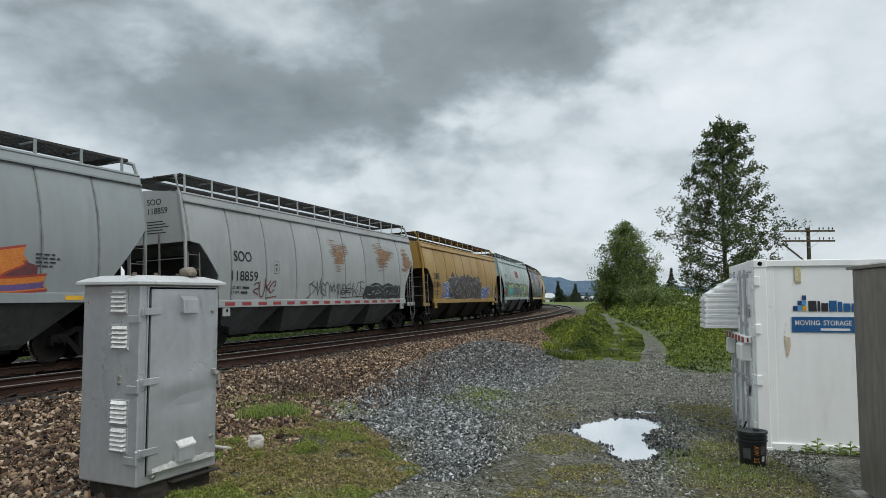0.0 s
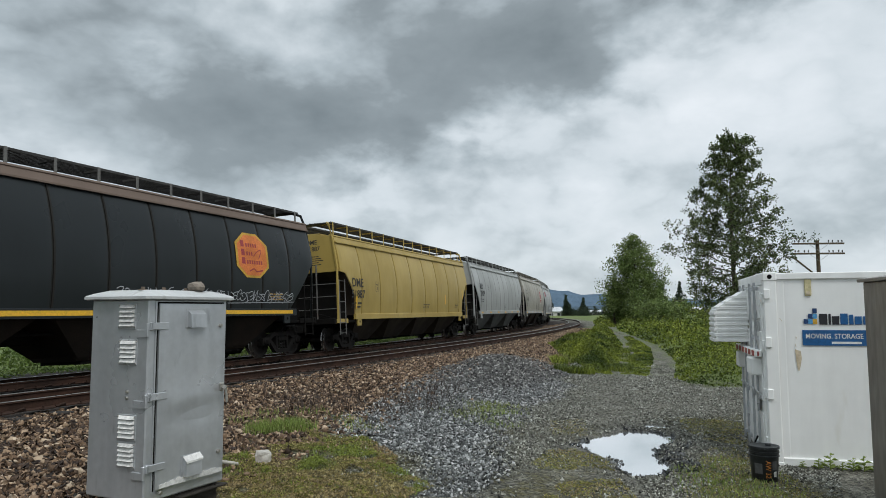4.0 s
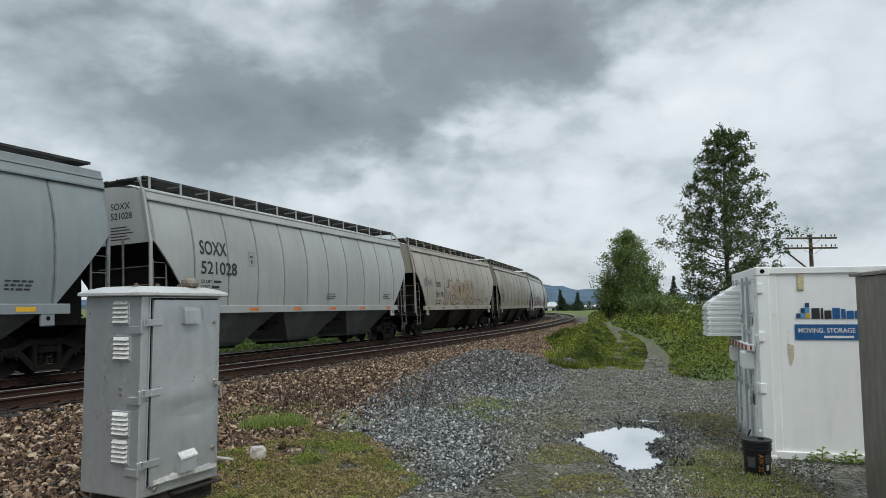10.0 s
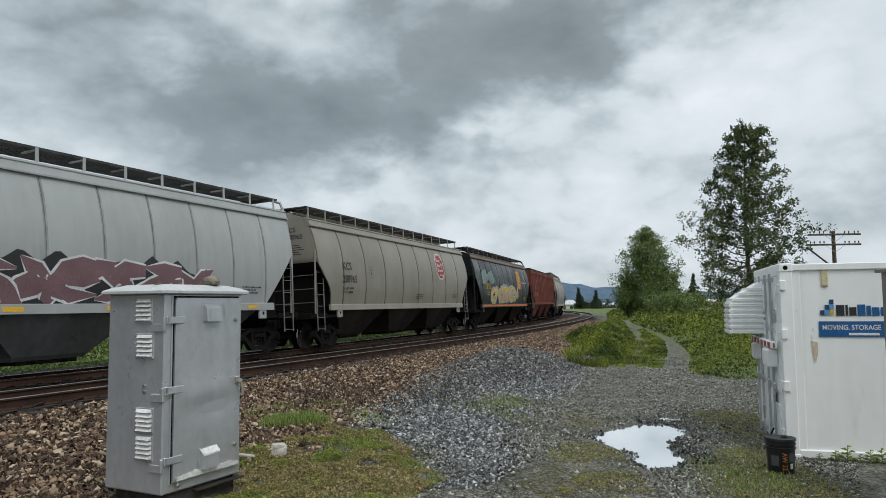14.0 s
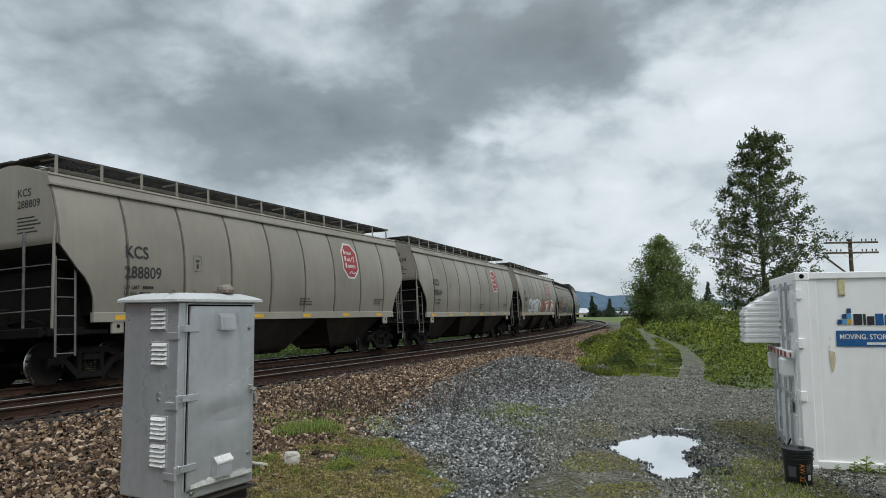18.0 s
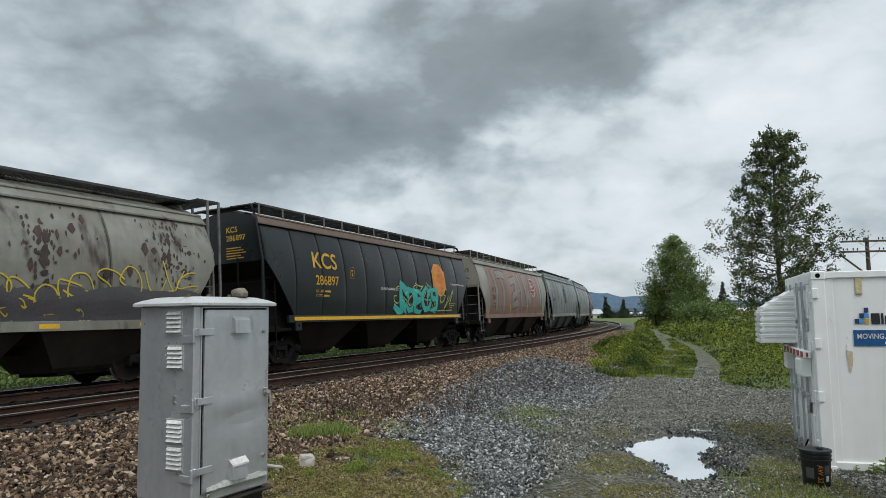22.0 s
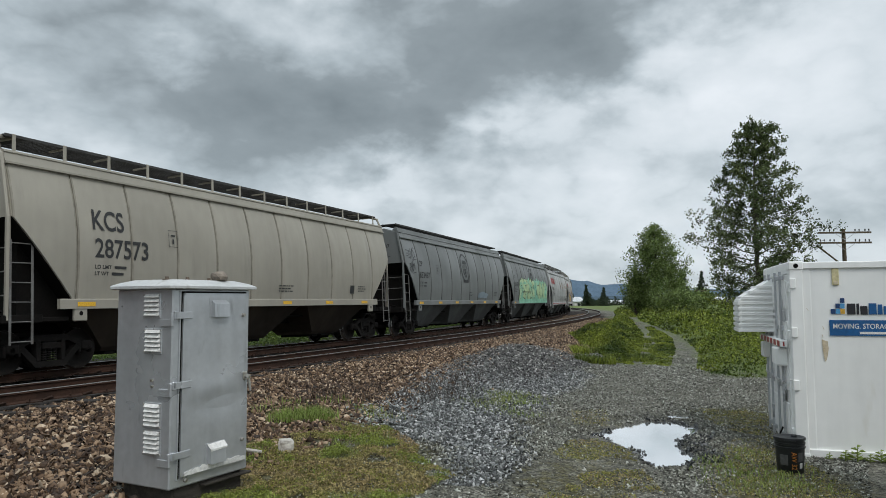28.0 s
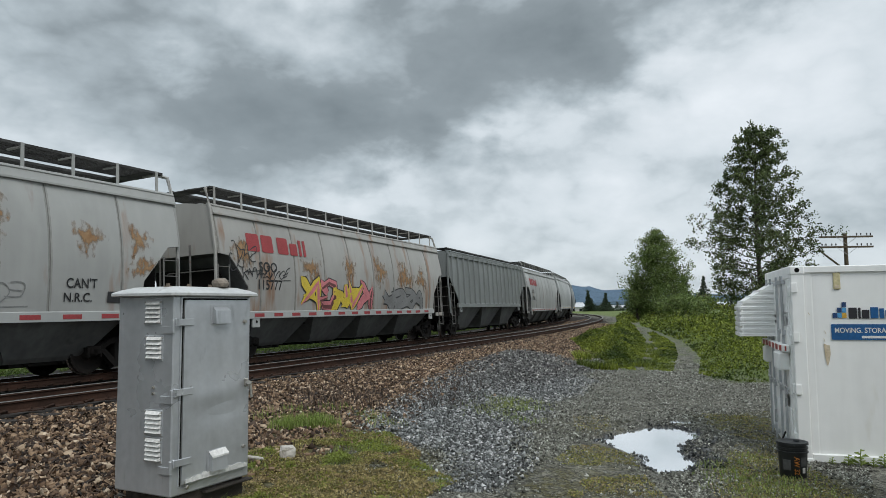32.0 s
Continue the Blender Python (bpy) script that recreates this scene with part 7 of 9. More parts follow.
        hd = part("vent_hood", g, cab_grey, door)
        part("hood_flange", Geo().box((x0 + w / 2, -0.028, z + h / 2), (w + 0.05, 0.006, h + 0.03), 0.002), cab_grey, hd)
    g = Geo().add([(0.395, -0.036, 0.362), (0.60, -0.034, 0.372), (0.605, -0.078, 0.325), (0.40, -0.080, 0.318), (0.60, -0.0795, 0.308), (0.402, -0.0815, 0.300)], [(0, 1, 2, 3), (3, 2, 4, 5)])
    part("white_patch", g, white_flake, door, "bare white top of the hood")
    rg = random.Random(3)
    low, up = [], []
    for i in range(30):
        x = 0.135 + 0.75 * i / 29
        zb = e0 + 0.004 + 0.006 * rg.random()
        low.append((x, zb))
        up.append((x, zb + 0.020 + 0.046 * math.sin(math.pi * (i + 2) / 33) ** 0.7 * rg.uniform(0.4, 1.1)))
    part("peeled_edge", Geo().prism(tuple(low + up[::-1]), -0.0375, -0.030, "y"), white_flake, door, "peeled white strip")
    part("handle", Geo().tube([(0.862, -0.03, 0.935), (0.862, -0.085, 0.935), (0.83, -0.10, 0.945)], 0.020, 8).tube([(0.862, -0.085, 0.935), (0.868, -0.10, 0.80)], 0.013, 6).box((0.862, -0.035, 0.94), (0.05, 0.02, 0.08), 0.008), bright_metal, door, "worn turned-down handle")
    for x, z in ((0.83, 1.53), (0.835, 0.335), (0.15, 0.10)):
        part("door_stud", Geo().lathe(((0.0, -0.052), (0.014, -0.052), (0.020, -0.04), (0.020, -0.024)), 8, "y", (x, 0, z)), bright_metal, door)
    # strap hinges round the corner
    for z in (1.54, 0.93, 0.325):
        part("hinge", Geo().box((0.095, -0.030, z), (0.20, 0.014, 0.062), 0.004).box((0.01, -0.022, z - 0.002), (0.03, 0.03, 0.075), 0.006).box((-0.008, 0.068, z - 0.063), (0.016, 0.145, 0.066), 0.004).box((-0.010, -0.004, z - 0.035), (0.028, 0.03, 0.12), 0.006), cab_grey, top)
    # louvre plates on the side
    for z, y0, y1 in ((1.52, 0.148, 0.372), (1.205, 0.122, 0.352), (0.555, 0.108, 0.342), (0.320, 0.106, 0.336)):
        pl = part("louvre_plate", Geo().box((-0.004, (y0 + y1) / 2, z + 0.108), (0.008, y1 - y0, 0.224), 0.003), cab_grey, top)
        for i in range(5):
            zz = z + 0.018 + i * 0.040
            ya, yb = y0 + 0.020, y1 - 0.026
            part("louvre", Geo().add([(-0.008, ya, zz), (-0.008, yb, zz), (-0.034, yb - 0.012, zz + 0.002), (-0.034, ya + 0.012, zz + 0.002), (-0.008, ya, zz + 0.030), (-0.008, yb, zz + 0.030)],
                                     [(0, 1, 2, 3), (3, 2, 5, 4), (0, 3, 4), (1, 5, 2)]), white_flake, pl, "pale louvre")
        for yy in (y0 + 0.012, y1 - 0.012):
            for zz in (z + 0.012, z + 0.20):
                part("plate_rivet", Geo().lathe(((0.0, -0.014), (0.006, -0.013), (0.008, -0.007)), 6, "x", (0, yy, zz)), bright_metal, pl)
    for z in (0.968, 0.914):
        part("side_bolt", Geo().lathe(((0.0, -0.02), (0.012, -0.02), (0.014, 0.0)), 8, "x", (0, 0.23, z)), bright_metal, top)
    return top


build_cabinet()


def rock(name, label, at, size, m, seed):
    rg = np.random.default_rng(seed)
    bm = bmesh.new()
    bmesh.ops.create_icosphere(bm, subdivisions=3 if seed == 5 else 2, radius=1.0)
    for v in bm.verts:
        k = 1 + 0.22 * noise.noise(v.co * 1.3 + Vector((seed, 0, 0))) + 0.1 * noise.noise(v.co * 3.1)
        if seed == 5:
            v.co = Vector([math.copysign(abs(q) ** 0.55, q) * 0.86 for q in v.co])
        v.co = Vector((v.co.x * size[0] * k, v.co.y * size[1] * k, v.co.z * size[2] * k))
    me = bpy.data.meshes.new(name)
    bm.to_mesh(me)
    bm.free()
    return tagged(put(name, me, m, m=Matrix.Translation(at) @ Matrix.Rotation(seed, 4, "Z")), label, "stone")


lid_stone = mat("brown_weathered_stone", (0.24, 0.20, 0.16), (0.15, 0.125, 0.10), rough=0.85, scale=9, bump=0.5)
rock("stone", "flat brown stone lying on the cabinet's lid", (-2.27, 6.83, 1.84), (0.13, 0.085, 0.06), lid_stone, 2)
rock("stone", "chalky white block of stone on the ballast", (-1.97, 8.42, float(ground_z(-1.97, 8.42)) + 0.07), (0.135, 0.11, 0.090), pale_stone, 5)
part_plank = part("white_stick", Geo().box((0, 0, 0), (0.34, 0.05, 0.04), 0.012), pale_stone, m=Matrix.Translation((-2.36, 8.30, float(ground_z(-2.36, 8.30)) + 0.04)) @ Matrix.Rotation(-0.5, 4, "Z"))
tagged(part_plank, "short pale weathered stick on the ground", "stick")

# ---------- storage container ----------
box_white = mat("container_white_paint", (0.88, 0.885, 0.87), (0.85, 0.855, 0.835), rough=0.4, scale=0.6, fine=5, bump=0.0, grit=0.06,
                streak=0.05, stain=(0.70, 0.68, 0.60), stain_at=0.68, stain_scale=1.0, stain_stretch=(2, 2, 0.6))
box_blue = mat("sign_blue", (0.015, 0.11, 0.30), rough=0.4, bump=0.0)
box_navy = mat("sign_navy", (0.02, 0.06, 0.17), rough=0.4, bump=0.0)
box_sky = mat("sign_sky_blue", (0.10, 0.36, 0.66), rough=0.4, bump=0.0)
box_amber = mat("sign_amber", (0.72, 0.42, 0.06), rough=0.4, bump=0.0)
box_ink = mat("sign_black", (0.03, 0.03, 0.035), rough=0.4, bump=0.0)
rust_run = mat("rust_run", (0.66, 0.59, 0.46), (0.54, 0.44, 0.30), rough=0.7, scale=4)
tape_red = mat("red_reflective_tape", (0.40, 0.05, 0.04), rough=0.4, bump=0.0)
vent_cream = mat("cream_plastic", (0.62, 0.55, 0.32), rough=0.5)


def build_container():
    BASE = Matrix.Translation((4.429, 9.312, -0.493)) @ Matrix.Rotation(radians(-16.8), 4, "Z")
    top = empty("storage_container", BASE, "white steel storage container with blue signs and louvred hood", "container")
    Lx, Wy, H = 6.06, 2.44, 2.59
    # frame
    for x in (0.08, Lx - 0.08):
        for y in (0.08, Wy - 0.08):
            part("corner_post", Geo().box((x, y, H / 2), (0.16, 0.16, H - 0.2), 0.012), box_white, top)
            for z in (0.06, H - 0.06):
                cc = part("corner_casting", Geo().box((x, y, z), (0.18, 0.18, 0.12), 0.015), box_white, top)
                if y < 1:
                    # a dark disc in place of the casting's shaded hole
                    part("casting_hole", Geo().lathe([(0.0, -0.012), (0.030, -0.012), (0.032, 0.0)], 12, "y", (x, -0.002, z)), steel_dark, cc)
    for y in (0.05, Wy - 0.05):
        part("bottom_rail", Geo().box((Lx / 2, y, 0.10), (Lx - 0.32, 0.08, 0.14), 0.01), box_white, top)
        part("top_rail", Geo().box((Lx / 2, y, H - 0.055), (Lx - 0.32, 0.07, 0.09), 0.01), box_white, top)
    # solid dark insets stand for the shaded openings of the pockets
    for x in (1.55, 4.5):
        part("fork_pocket", Geo().box((x, 0.004, 0.078), (0.72, 0.02, 0.105), 0.006), steel_dark, top, "fork pocket, the shade of its opening drawn as a dark inset")
    part("floor_frame", Geo().box((Lx / 2, Wy / 2, 0.14), (Lx - 0.2, Wy - 0.2, 0.1), 0.01), steel_dark, top)
    part("roof_sheet", Geo().box((Lx / 2, Wy / 2, H - 0.03), (Lx - 0.2, Wy - 0.16, 0.03), 0.005), box_white, top)
    # corrugated side towards the yard
    prof = [(0.16, 0.040), (0.245, 0.040), (0.26, 0.047), (1.25, 0.047), (1.265, 0.040), (1.40, 0.040), (1.415, 0.047), (2.5, 0.047), (2.515, 0.040), (2.65, 0.040), (2.665, 0.047),
            (3.8, 0.047), (3.815, 0.040), (3.95, 0.040), (3.965, 0.047), (5.0, 0.047), (5.015, 0.040), (Lx - 0.16, 0.040)]
    back = [(u, 0.075) for u in (Lx - 0.16, 0.16)]
    for y, s in ((0, 1), (Wy, -1)):
        part("side_sheet", Geo().prism([(u, y + s * v) for u, v in prof + back], 0.17, H - 0.10, "z"), box_white, top)
    part("end_sheet", Geo().box((Lx - 0.08, Wy / 2, H / 2), (0.05, Wy - 0.3, H - 0.3), 0.01), box_white, top)
    # door end
    part("door_header", Geo().box((0.05, Wy / 2, H - 0.08), (0.10, Wy - 0.32, 0.16), 0.01), box_white, top)
    part("door_sill", Geo().box((0.05, Wy / 2, 0.10), (0.10, Wy - 0.32, 0.16), 0.01), box_white, top)
    for y0, y1 in ((0.17, Wy / 2 - 0.006), (Wy / 2 + 0.006, Wy - 0.17)):
        dr = part("door", Geo().box((0.02, (y0 + y1) / 2, H / 2), (0.05, y1 - y0, H - 0.34), 0.008), box_white, top, "white steel door leaf")
        for k in range(4):
            z = 0.45 + 0.55 * k
            part("door_panel", Geo().box((-0.012, (y0 + y1) / 2, z + 0.06), (0.02, y1 - y0 - 0.22, 0.38), 0.008), box_white, dr)
        for y in (y0 + 0.30, y1 - 0.30):
            part("lock_rod", Geo().tube([(-0.05, y, 0.10), (-0.05, y, H - 0.12)], 0.017, 8), cab_grey, dr, "galvanised locking rod")
            for z in (0.2, 0.9, 1.7, H - 0.2):
                part("rod_bracket", Geo().box((-0.035, y, z), (0.05, 0.10, 0.06), 0.006), cab_grey, dr)
            part("rod_handle", Geo().box((-0.075, y - 0.15, 0.98), (0.015, 0.34, 0.035), 0.005), cab_grey, dr)
        for z in (0.35, 0.98, 1.62, 2.25):
            part("door_hinge", Geo().box((0.0, y0 - 0.05 if y0 < 1 else y1 + 0.05, z), (0.05, 0.12, 0.13), 0.008), box_white, dr)
    for z in (0.98, 1.66, 2.30):
        part("hinge_pin", Geo().box((0.035, -0.012, z), (0.075, 0.03, 0.13), 0.006), box_white, top)
    # louvred hood over the air unit on the doors
    hood = part("louvre_hood", Geo().prism(((-0.02, 1.63), (-0.02, 2.40), (-0.42, 2.15), (-0.475, 2.09), (-0.475, 1.63)), 1.42, 2.24, "y"), box_white, top, "white louvred hood")
    for k in range(9):
        z = 1.64 + 0.082 * k
        xo = -0.475 if z < 2.10 else -0.475 + (z - 2.10) / 0.30 * 0.44
        part("hood_slat", Geo().box((xo / 2 - 0.02, 1.83, z), (abs(xo) + 0.03, 0.87, 0.014), 0.003).box((xo - 0.028, 1.83, z - 0.02), (0.010, 0.87, 0.045), 0.003).box((xo / 2 - 0.02, 1.403, z - 0.016), (abs(xo) + 0.03, 0.010, 0.036), 0.003), box_white, hood)
    for y in (1.42, 2.24):
        part("hood_frame", Geo().box((-0.475, y, 1.86), (0.03, 0.03, 0.46), 0.004), box_white, hood)
    part("marker_bar", Geo().box((-0.07, 1.19, 1.50), (0.09, 2.06, 0.09), 0.008), box_white, top)
    for k in range(6):
        part("marker_tape", Geo().box((-0.117, 0.33 + 0.34 * k, 1.50), (0.004, 0.20, 0.075)), tape_red, top, "red reflective strip")
    part("marker_end", Geo().box((-0.075, 0.158, 1.50), (0.02, 0.004, 0.06)), tape_red, top)
    part("lock_box", Geo().box((-0.08, 0.50, 1.32), (0.15, 0.42, 0.24), 0.02), box_white, top, "white lock box")
    part("lock_box", Geo().box((-0.06, 2.05, 1.31), (0.12, 0.30, 0.24), 0.02), box_white, top)
    for k, (y, z) in enumerate(((0.55, 2.02), (0.42, 1.86), (0.60, 1.52), (0.42, 1.48), (0.55, 0.78))):
        part("notice", Geo().box((-0.026, y, z), (0.004, 0.16, 0.14)), box_ink if k == 4 else cab_lid, top)
    part("door_cable", Geo().tube([(-0.06, 0.6, 0.34), (-0.11, 0.55, 0.25), (-0.10, 0.45, 0.16), (-0.06, 0.4, 0.28)], 0.012, 6), steel_dark, top)
    # signs on the side
    yb = 0.040
    v = part("side_vent", Geo().box((0.547, yb - 0.004, 2.383), (0.082, 0.02, 0.224), 0.008), vent_cream, top, "cream vent plate")
    part("vent_slot", Geo().box((0.55, yb - 0.016, 2.31), (0.05, 0.004, 0.04)), rust_run, v)
    s = 0.050
    cells = (((0, 0), box_navy), ((1, 0), box_sky), ((2, 0), box_amber), ((1, 1), box_navy), ((2, 1), box_sky), ((2, 2), box_navy))
    for (i, j), m in cells:
        part("logo_tile", Geo().box((0.505 + i * (s + 0.005), yb - 0.003, 1.935 + j * (s + 0.020)), (s, 0.006, s + 0.012)), m, top)
    # plain blocks for the firm's name
    xx = 0.665
    for w, h, m in ((0.085, 0.125, box_ink), (0.025, 0.125, box_ink), (0.072, 0.098, box_ink), (0.078, 0.128, box_blue), (0.045, 0.115, box_blue), (0.072, 0.095, box_blue), (0.072, 0.095, box_blue), (0.025, 0.125, box_blue), (0.10, 0.17, box_ink), (0.10, 0.13, box_ink), (0.09, 0.13, box_ink)):
        w, h = w * 1.13, h * 1.12
        part("name_block", Geo().box((xx + w / 2, yb - 0.003, 1.895 + h / 2), (w, 0.006, h), 0.0025), m, top)
        xx += w + 0.014
    part("blue_band", Geo().box((0.456 + 0.55, yb - 0.003, 1.723), (1.10, 0.006, 0.20)), box_blue, top, "blue band with white words")
    g = Geo()
    for txt, x, z, h in (("MOVING. STORAGE", 0.492, 1.715, 0.063),):
        vs, fs = text_shape(txt)
        k = h / 0.70
        g.add([(x + u * (0.676 / (max(p[0] for p in vs))), yb - 0.0085, z + w_ * k) for u, w_ in vs], fs)
    part("white_lettering", g, white_flake, top)
    part("number_bar", Geo().box((0.973, yb - 0.0075, 1.660), (0.347, 0.003, 0.030)), white_flake, top)
    for pts in (((0.36, 1.575), (0.39, 1.56), (0.43, 1.55), (0.435, 1.45), (0.42, 1.36), (0.40, 1.29), (0.385, 1.30), (0.37, 1.42)), ((0.10, 2.42), (0.16, 2.42), (0.14, 2.2), (0.115, 2.25))):
        part("rust_run", Geo().prism(pts, yb - 0.003, yb + 0.001, "y"), rust_run, top)
    for x, z, a in ((0.205, 1.96, 1.0), (0.385, 1.72, 1.2), (0.147, 1.196, 0.9), (0.37, 1.62, 1.3)):
        part("scratch", Geo().box((0, 0, 0), (0.045, 0.004, 0.005), m=None), rust_run, top, m=Matrix.Translation((x, yb - 0.001, z)) @ Matrix.Rotation(a, 4, "Y"))
    return top


build_container()


def build_pail():
    p = (3.93, 8.42)
    top = empty("oil_pail", Matrix.Translation((*p, float(ground_z(*p)) - 0.005)), "black plastic oil pail with lid beside the container", "bucket")
    black = mat("black_plastic", (0.018, 0.020, 0.022), rough=0.42, bump=0.02)
    part("bucket", Geo().lathe(((0.0, 0.0), (0.135, 0.0), (0.142, 0.01), (0.160, 0.33), (0.168, 0.335), (0.168, 0.35), (0.162, 0.352), (0.165, 0.37), (0.165, 0.385)), 28, "z"), black, top, smooth=40)
    part("bucket_rib", Geo().lathe(((0.158, 0.29), (0.170, 0.292), (0.170, 0.305), (0.158, 0.308)), 28, "z"), black, top, smooth=40)
    lid = part("lid", Geo().lathe(((0.0, 0.40), (0.13, 0.40), (0.14, 0.408), (0.172, 0.408), (0.174, 0.385), (0.166, 0.383)), 28, "z"), black, top, smooth=40)
    part("spout", Geo().lathe(((0.0, 0.425), (0.03, 0.425), (0.034, 0.415), (0.034, 0.40)), 12, "z", (0.06, 0.02, 0)), black, lid)
    part("bail", Geo().tube([(0.17 * math.cos(a), 0.17 * math.sin(a) , 0.36 + 0.10 * math.sin(a * 1.0) * 0 + 0.02) for a in [-0.9 + 0.15 * k for k in range(9)]], 0.006, 5), cab_grey, top)

    def wrap(a0, a1, z0, z1, n=6, out=0.002):
        g = Geo()
        for j, z in enumerate((z0, z1)):
            rr = 0.142 + 0.018 * (z / 0.33) + out
            g.v += [(rr * math.cos(a0 + (a1 - a0) * i / n), rr * math.sin(a0 + (a1 - a0) * i / n), z) for i in range(n + 1)]
        g.f = [(i, i + 1, n + 2 + i, n + 1 + i) for i in range(n)]
        g.mi = [0] * n
        return g
    mat("label_orange", (0.55, 0.20, 0.03), rough=0.5)
    part("white_label", wrap(-1.30, -1.02, 0.07, 0.13), white_flake, top)
    part("grey_print", wrap(-1.42, -0.95, 0.15, 0.25), mat("label_grey", (0.10, 0.10, 0.10), rough=0.5), top)
    part("grey_print", wrap(-2.75, -2.15, 0.10, 0.22), MATS["label_grey"], top)
    g = Geo()
    vs, fs = text_shape("AW 32")
    k = 0.055 / 0.70
    for (u, v) in vs:
        z = 0.255 - u * k * 0.85
        a = -1.90 + v * k / 0.15
        rr = 0.142 + 0.018 * (z / 0.33) + 0.006
        g.v.append((rr * math.cos(a), rr * math.sin(a), z))
    g.f, g.mi = list(fs), [0] * len(fs)
    part("label_word", g, MATS["label_orange"], top)


build_pail()


def build_steel_cabinet():
    stainless = mat("dull_stainless_steel", (0.36, 0.33, 0.295), (0.27, 0.247, 0.22), rough=0.42, metal=0.7, scale=0.9, fine=12, bump=0.03, stretch=(1, 1, 0.3))
    top = empty("steel_cabinet", Matrix.Translation((4.31, 6.40, -0.43)) @ Matrix.Rotation(radians(-12), 4, "Z"), "tall dull stainless steel equipment cabinet with lifting eyes", "electrical cabinet")
    W_, D, H = 1.12, 0.84, 2.31
    part("case", Geo().box((W_ / 2, D / 2, H / 2 + 0.03), (W_, D, H - 0.06), 0.01), stainless, top)
    part("base_flange", Geo().box((W_ / 2, D / 2, 0.015), (W_ + 0.16, D + 0.16, 0.03), 0.004), stainless, top)
    part("roof", Geo().prism(((-0.04, H), (-0.04, H + 0.03), (W_ / 2, H + 0.12), (W_ + 0.04, H + 0.03), (W_ + 0.04, H)), -0.05, D + 0.05, "y"), stainless, top)
    for x0, x1 in ((0.09, 0.54), (0.56, 1.03)):
        dr = part("door", Geo().box(((x0 + x1) / 2, -0.012, H / 2 + 0.02), (x1 - x0, 0.024, H - 0.22), 0.006), stainless, top)
        part("door_latch", Geo().lathe(((0.0, -0.06), (0.02, -0.058), (0.028, -0.045), (0.028, -0.024)), 12, "y", (x0 + 0.10, 0, H - 0.32)), bright_metal, dr, "brass latch")
    for x in (0.22, 0.9):
        ring = Geo()
        o = [(x + 0.06 * math.cos(a), H + 0.15 + 0.06 * math.sin(a)) for a in [k * math.pi / 8 for k in range(16)]]
        i_ = [(x + 0.028 * math.cos(a), H + 0.155 + 0.028 * math.sin(a)) for a in [k * math.pi / 8 for k in range(16)]]
        for y in (0.10, 0.115):
            ring.v += [(u, y, v) for u, v in o] + [(u, y, v) for u, v in i_]
        n = 16
        for k in range(n):
            j = (k + 1) % n
            ring.f += [(k, j, n + j, n + k), (2 * n + k, 3 * n + k, 3 * n + j, 2 * n + j), (k, 2 * n + k, 2 * n + j, j), (n + k, n + j, 3 * n + j, 3 * n + k)]
        ring.mi = [0] * len(ring.f)
        ring.box((x, 0.1075, H + 0.06), (0.12, 0.015, 0.10))
        part("lifting_eye", ring, cab_grey, top)
    for x in (-0.05, W_ + 0.05):
        part("anchor_bolt", Geo().lathe(((0.0, 0.075), (0.014, 0.075), (0.014, 0.045), (0.024, 0.045), (0.024, 0.03)), 6, "z", (x, -0.05, 0)), steel_dark, top)


build_steel_cabinet()

# ---------- plants ----------
rng = np.random.default_rng(11)
LEAF_V = np.array([(0, -0.5, 0), (0.30, -0.05, 0.06), (0, 0.55, -0.05), (-0.30, -0.05, 0.06)])
LEAF_F = np.array([(0, 1, 2), (0, 2, 3)])
BLADE_V = np.array([(-0.5, 0, 0), (0.5, 0, 0), (0.25, 0.25, 0.6), (-0.2, 0.25, 0.6), (0.05, 0.7, 1.0)])
BLADE_F3 = np.array([(0, 1, 2), (0, 2, 3), (3, 2, 4)])


def leaf_mat(name, c1, c2, vary=0.45):
    m = mat(name, c1, c2, rough=0.55, scale=0.6, fine=8, bump=0.0, vary=vary, island=True, spec=0.3)
    nt = m.node_tree
    p = nt.nodes["Principled BSDF"]
    tr = nt.nodes.new("ShaderNodeBsdfTranslucent")
    src = p.inputs["Base Color"].links[0].from_socket
    nt.links.new(src, tr.inputs[0])
    mx = nt.nodes.new("ShaderNodeMixShader")
    mx.inputs[0].default_value = 0.3
    out = [n for n in nt.nodes if n.type == "OUTPUT_MATERIAL"][0]
    nt.links.new(p.outputs[0], mx.inputs[1])
    nt.links.new(tr.outputs[0], mx.inputs[2])
    nt.links.new(mx.outputs[0], out.inputs[0])
    return m


# dark and bright patches in the leaf colour imitate shadows between bramble clumps
bush_leaf = leaf_mat("bramble_leaf", (0.040, 0.066, 0.010), (0.240, 0.280, 0.042), 0.65)
# leaf green for scrub beyond the train, with its shade put into the colour
shade_leaf = leaf_mat("shaded_scrub_leaf", (0.070, 0.120, 0.024), (0.135, 0.180, 0.045))
grass_leaf = leaf_mat("grass_blade", (0.19, 0.27, 0.055), (0.26, 0.30, 0.09))
dry_leaf = leaf_mat("dry_moss", (0.33, 0.245, 0.135), (0.32, 0.285, 0.110), 0.6)
moss_leaf = leaf_mat("yellow_moss", (0.27, 0.265, 0.060), (0.20, 0.215, 0.052), 0.6)
lime_leaf = leaf_mat("lime_weed", (0.25, 0.27, 0.060), (0.215, 0.265, 0.055), 0.5)
dead_stalk = leaf_mat("dead_stalk", (0.070, 0.050, 0.040), (0.045, 0.034, 0.028))
cotton_leaf = leaf_mat("cottonwood_leaf", (0.060, 0.090, 0.032), (0.125, 0.155, 0.060), 0.65)
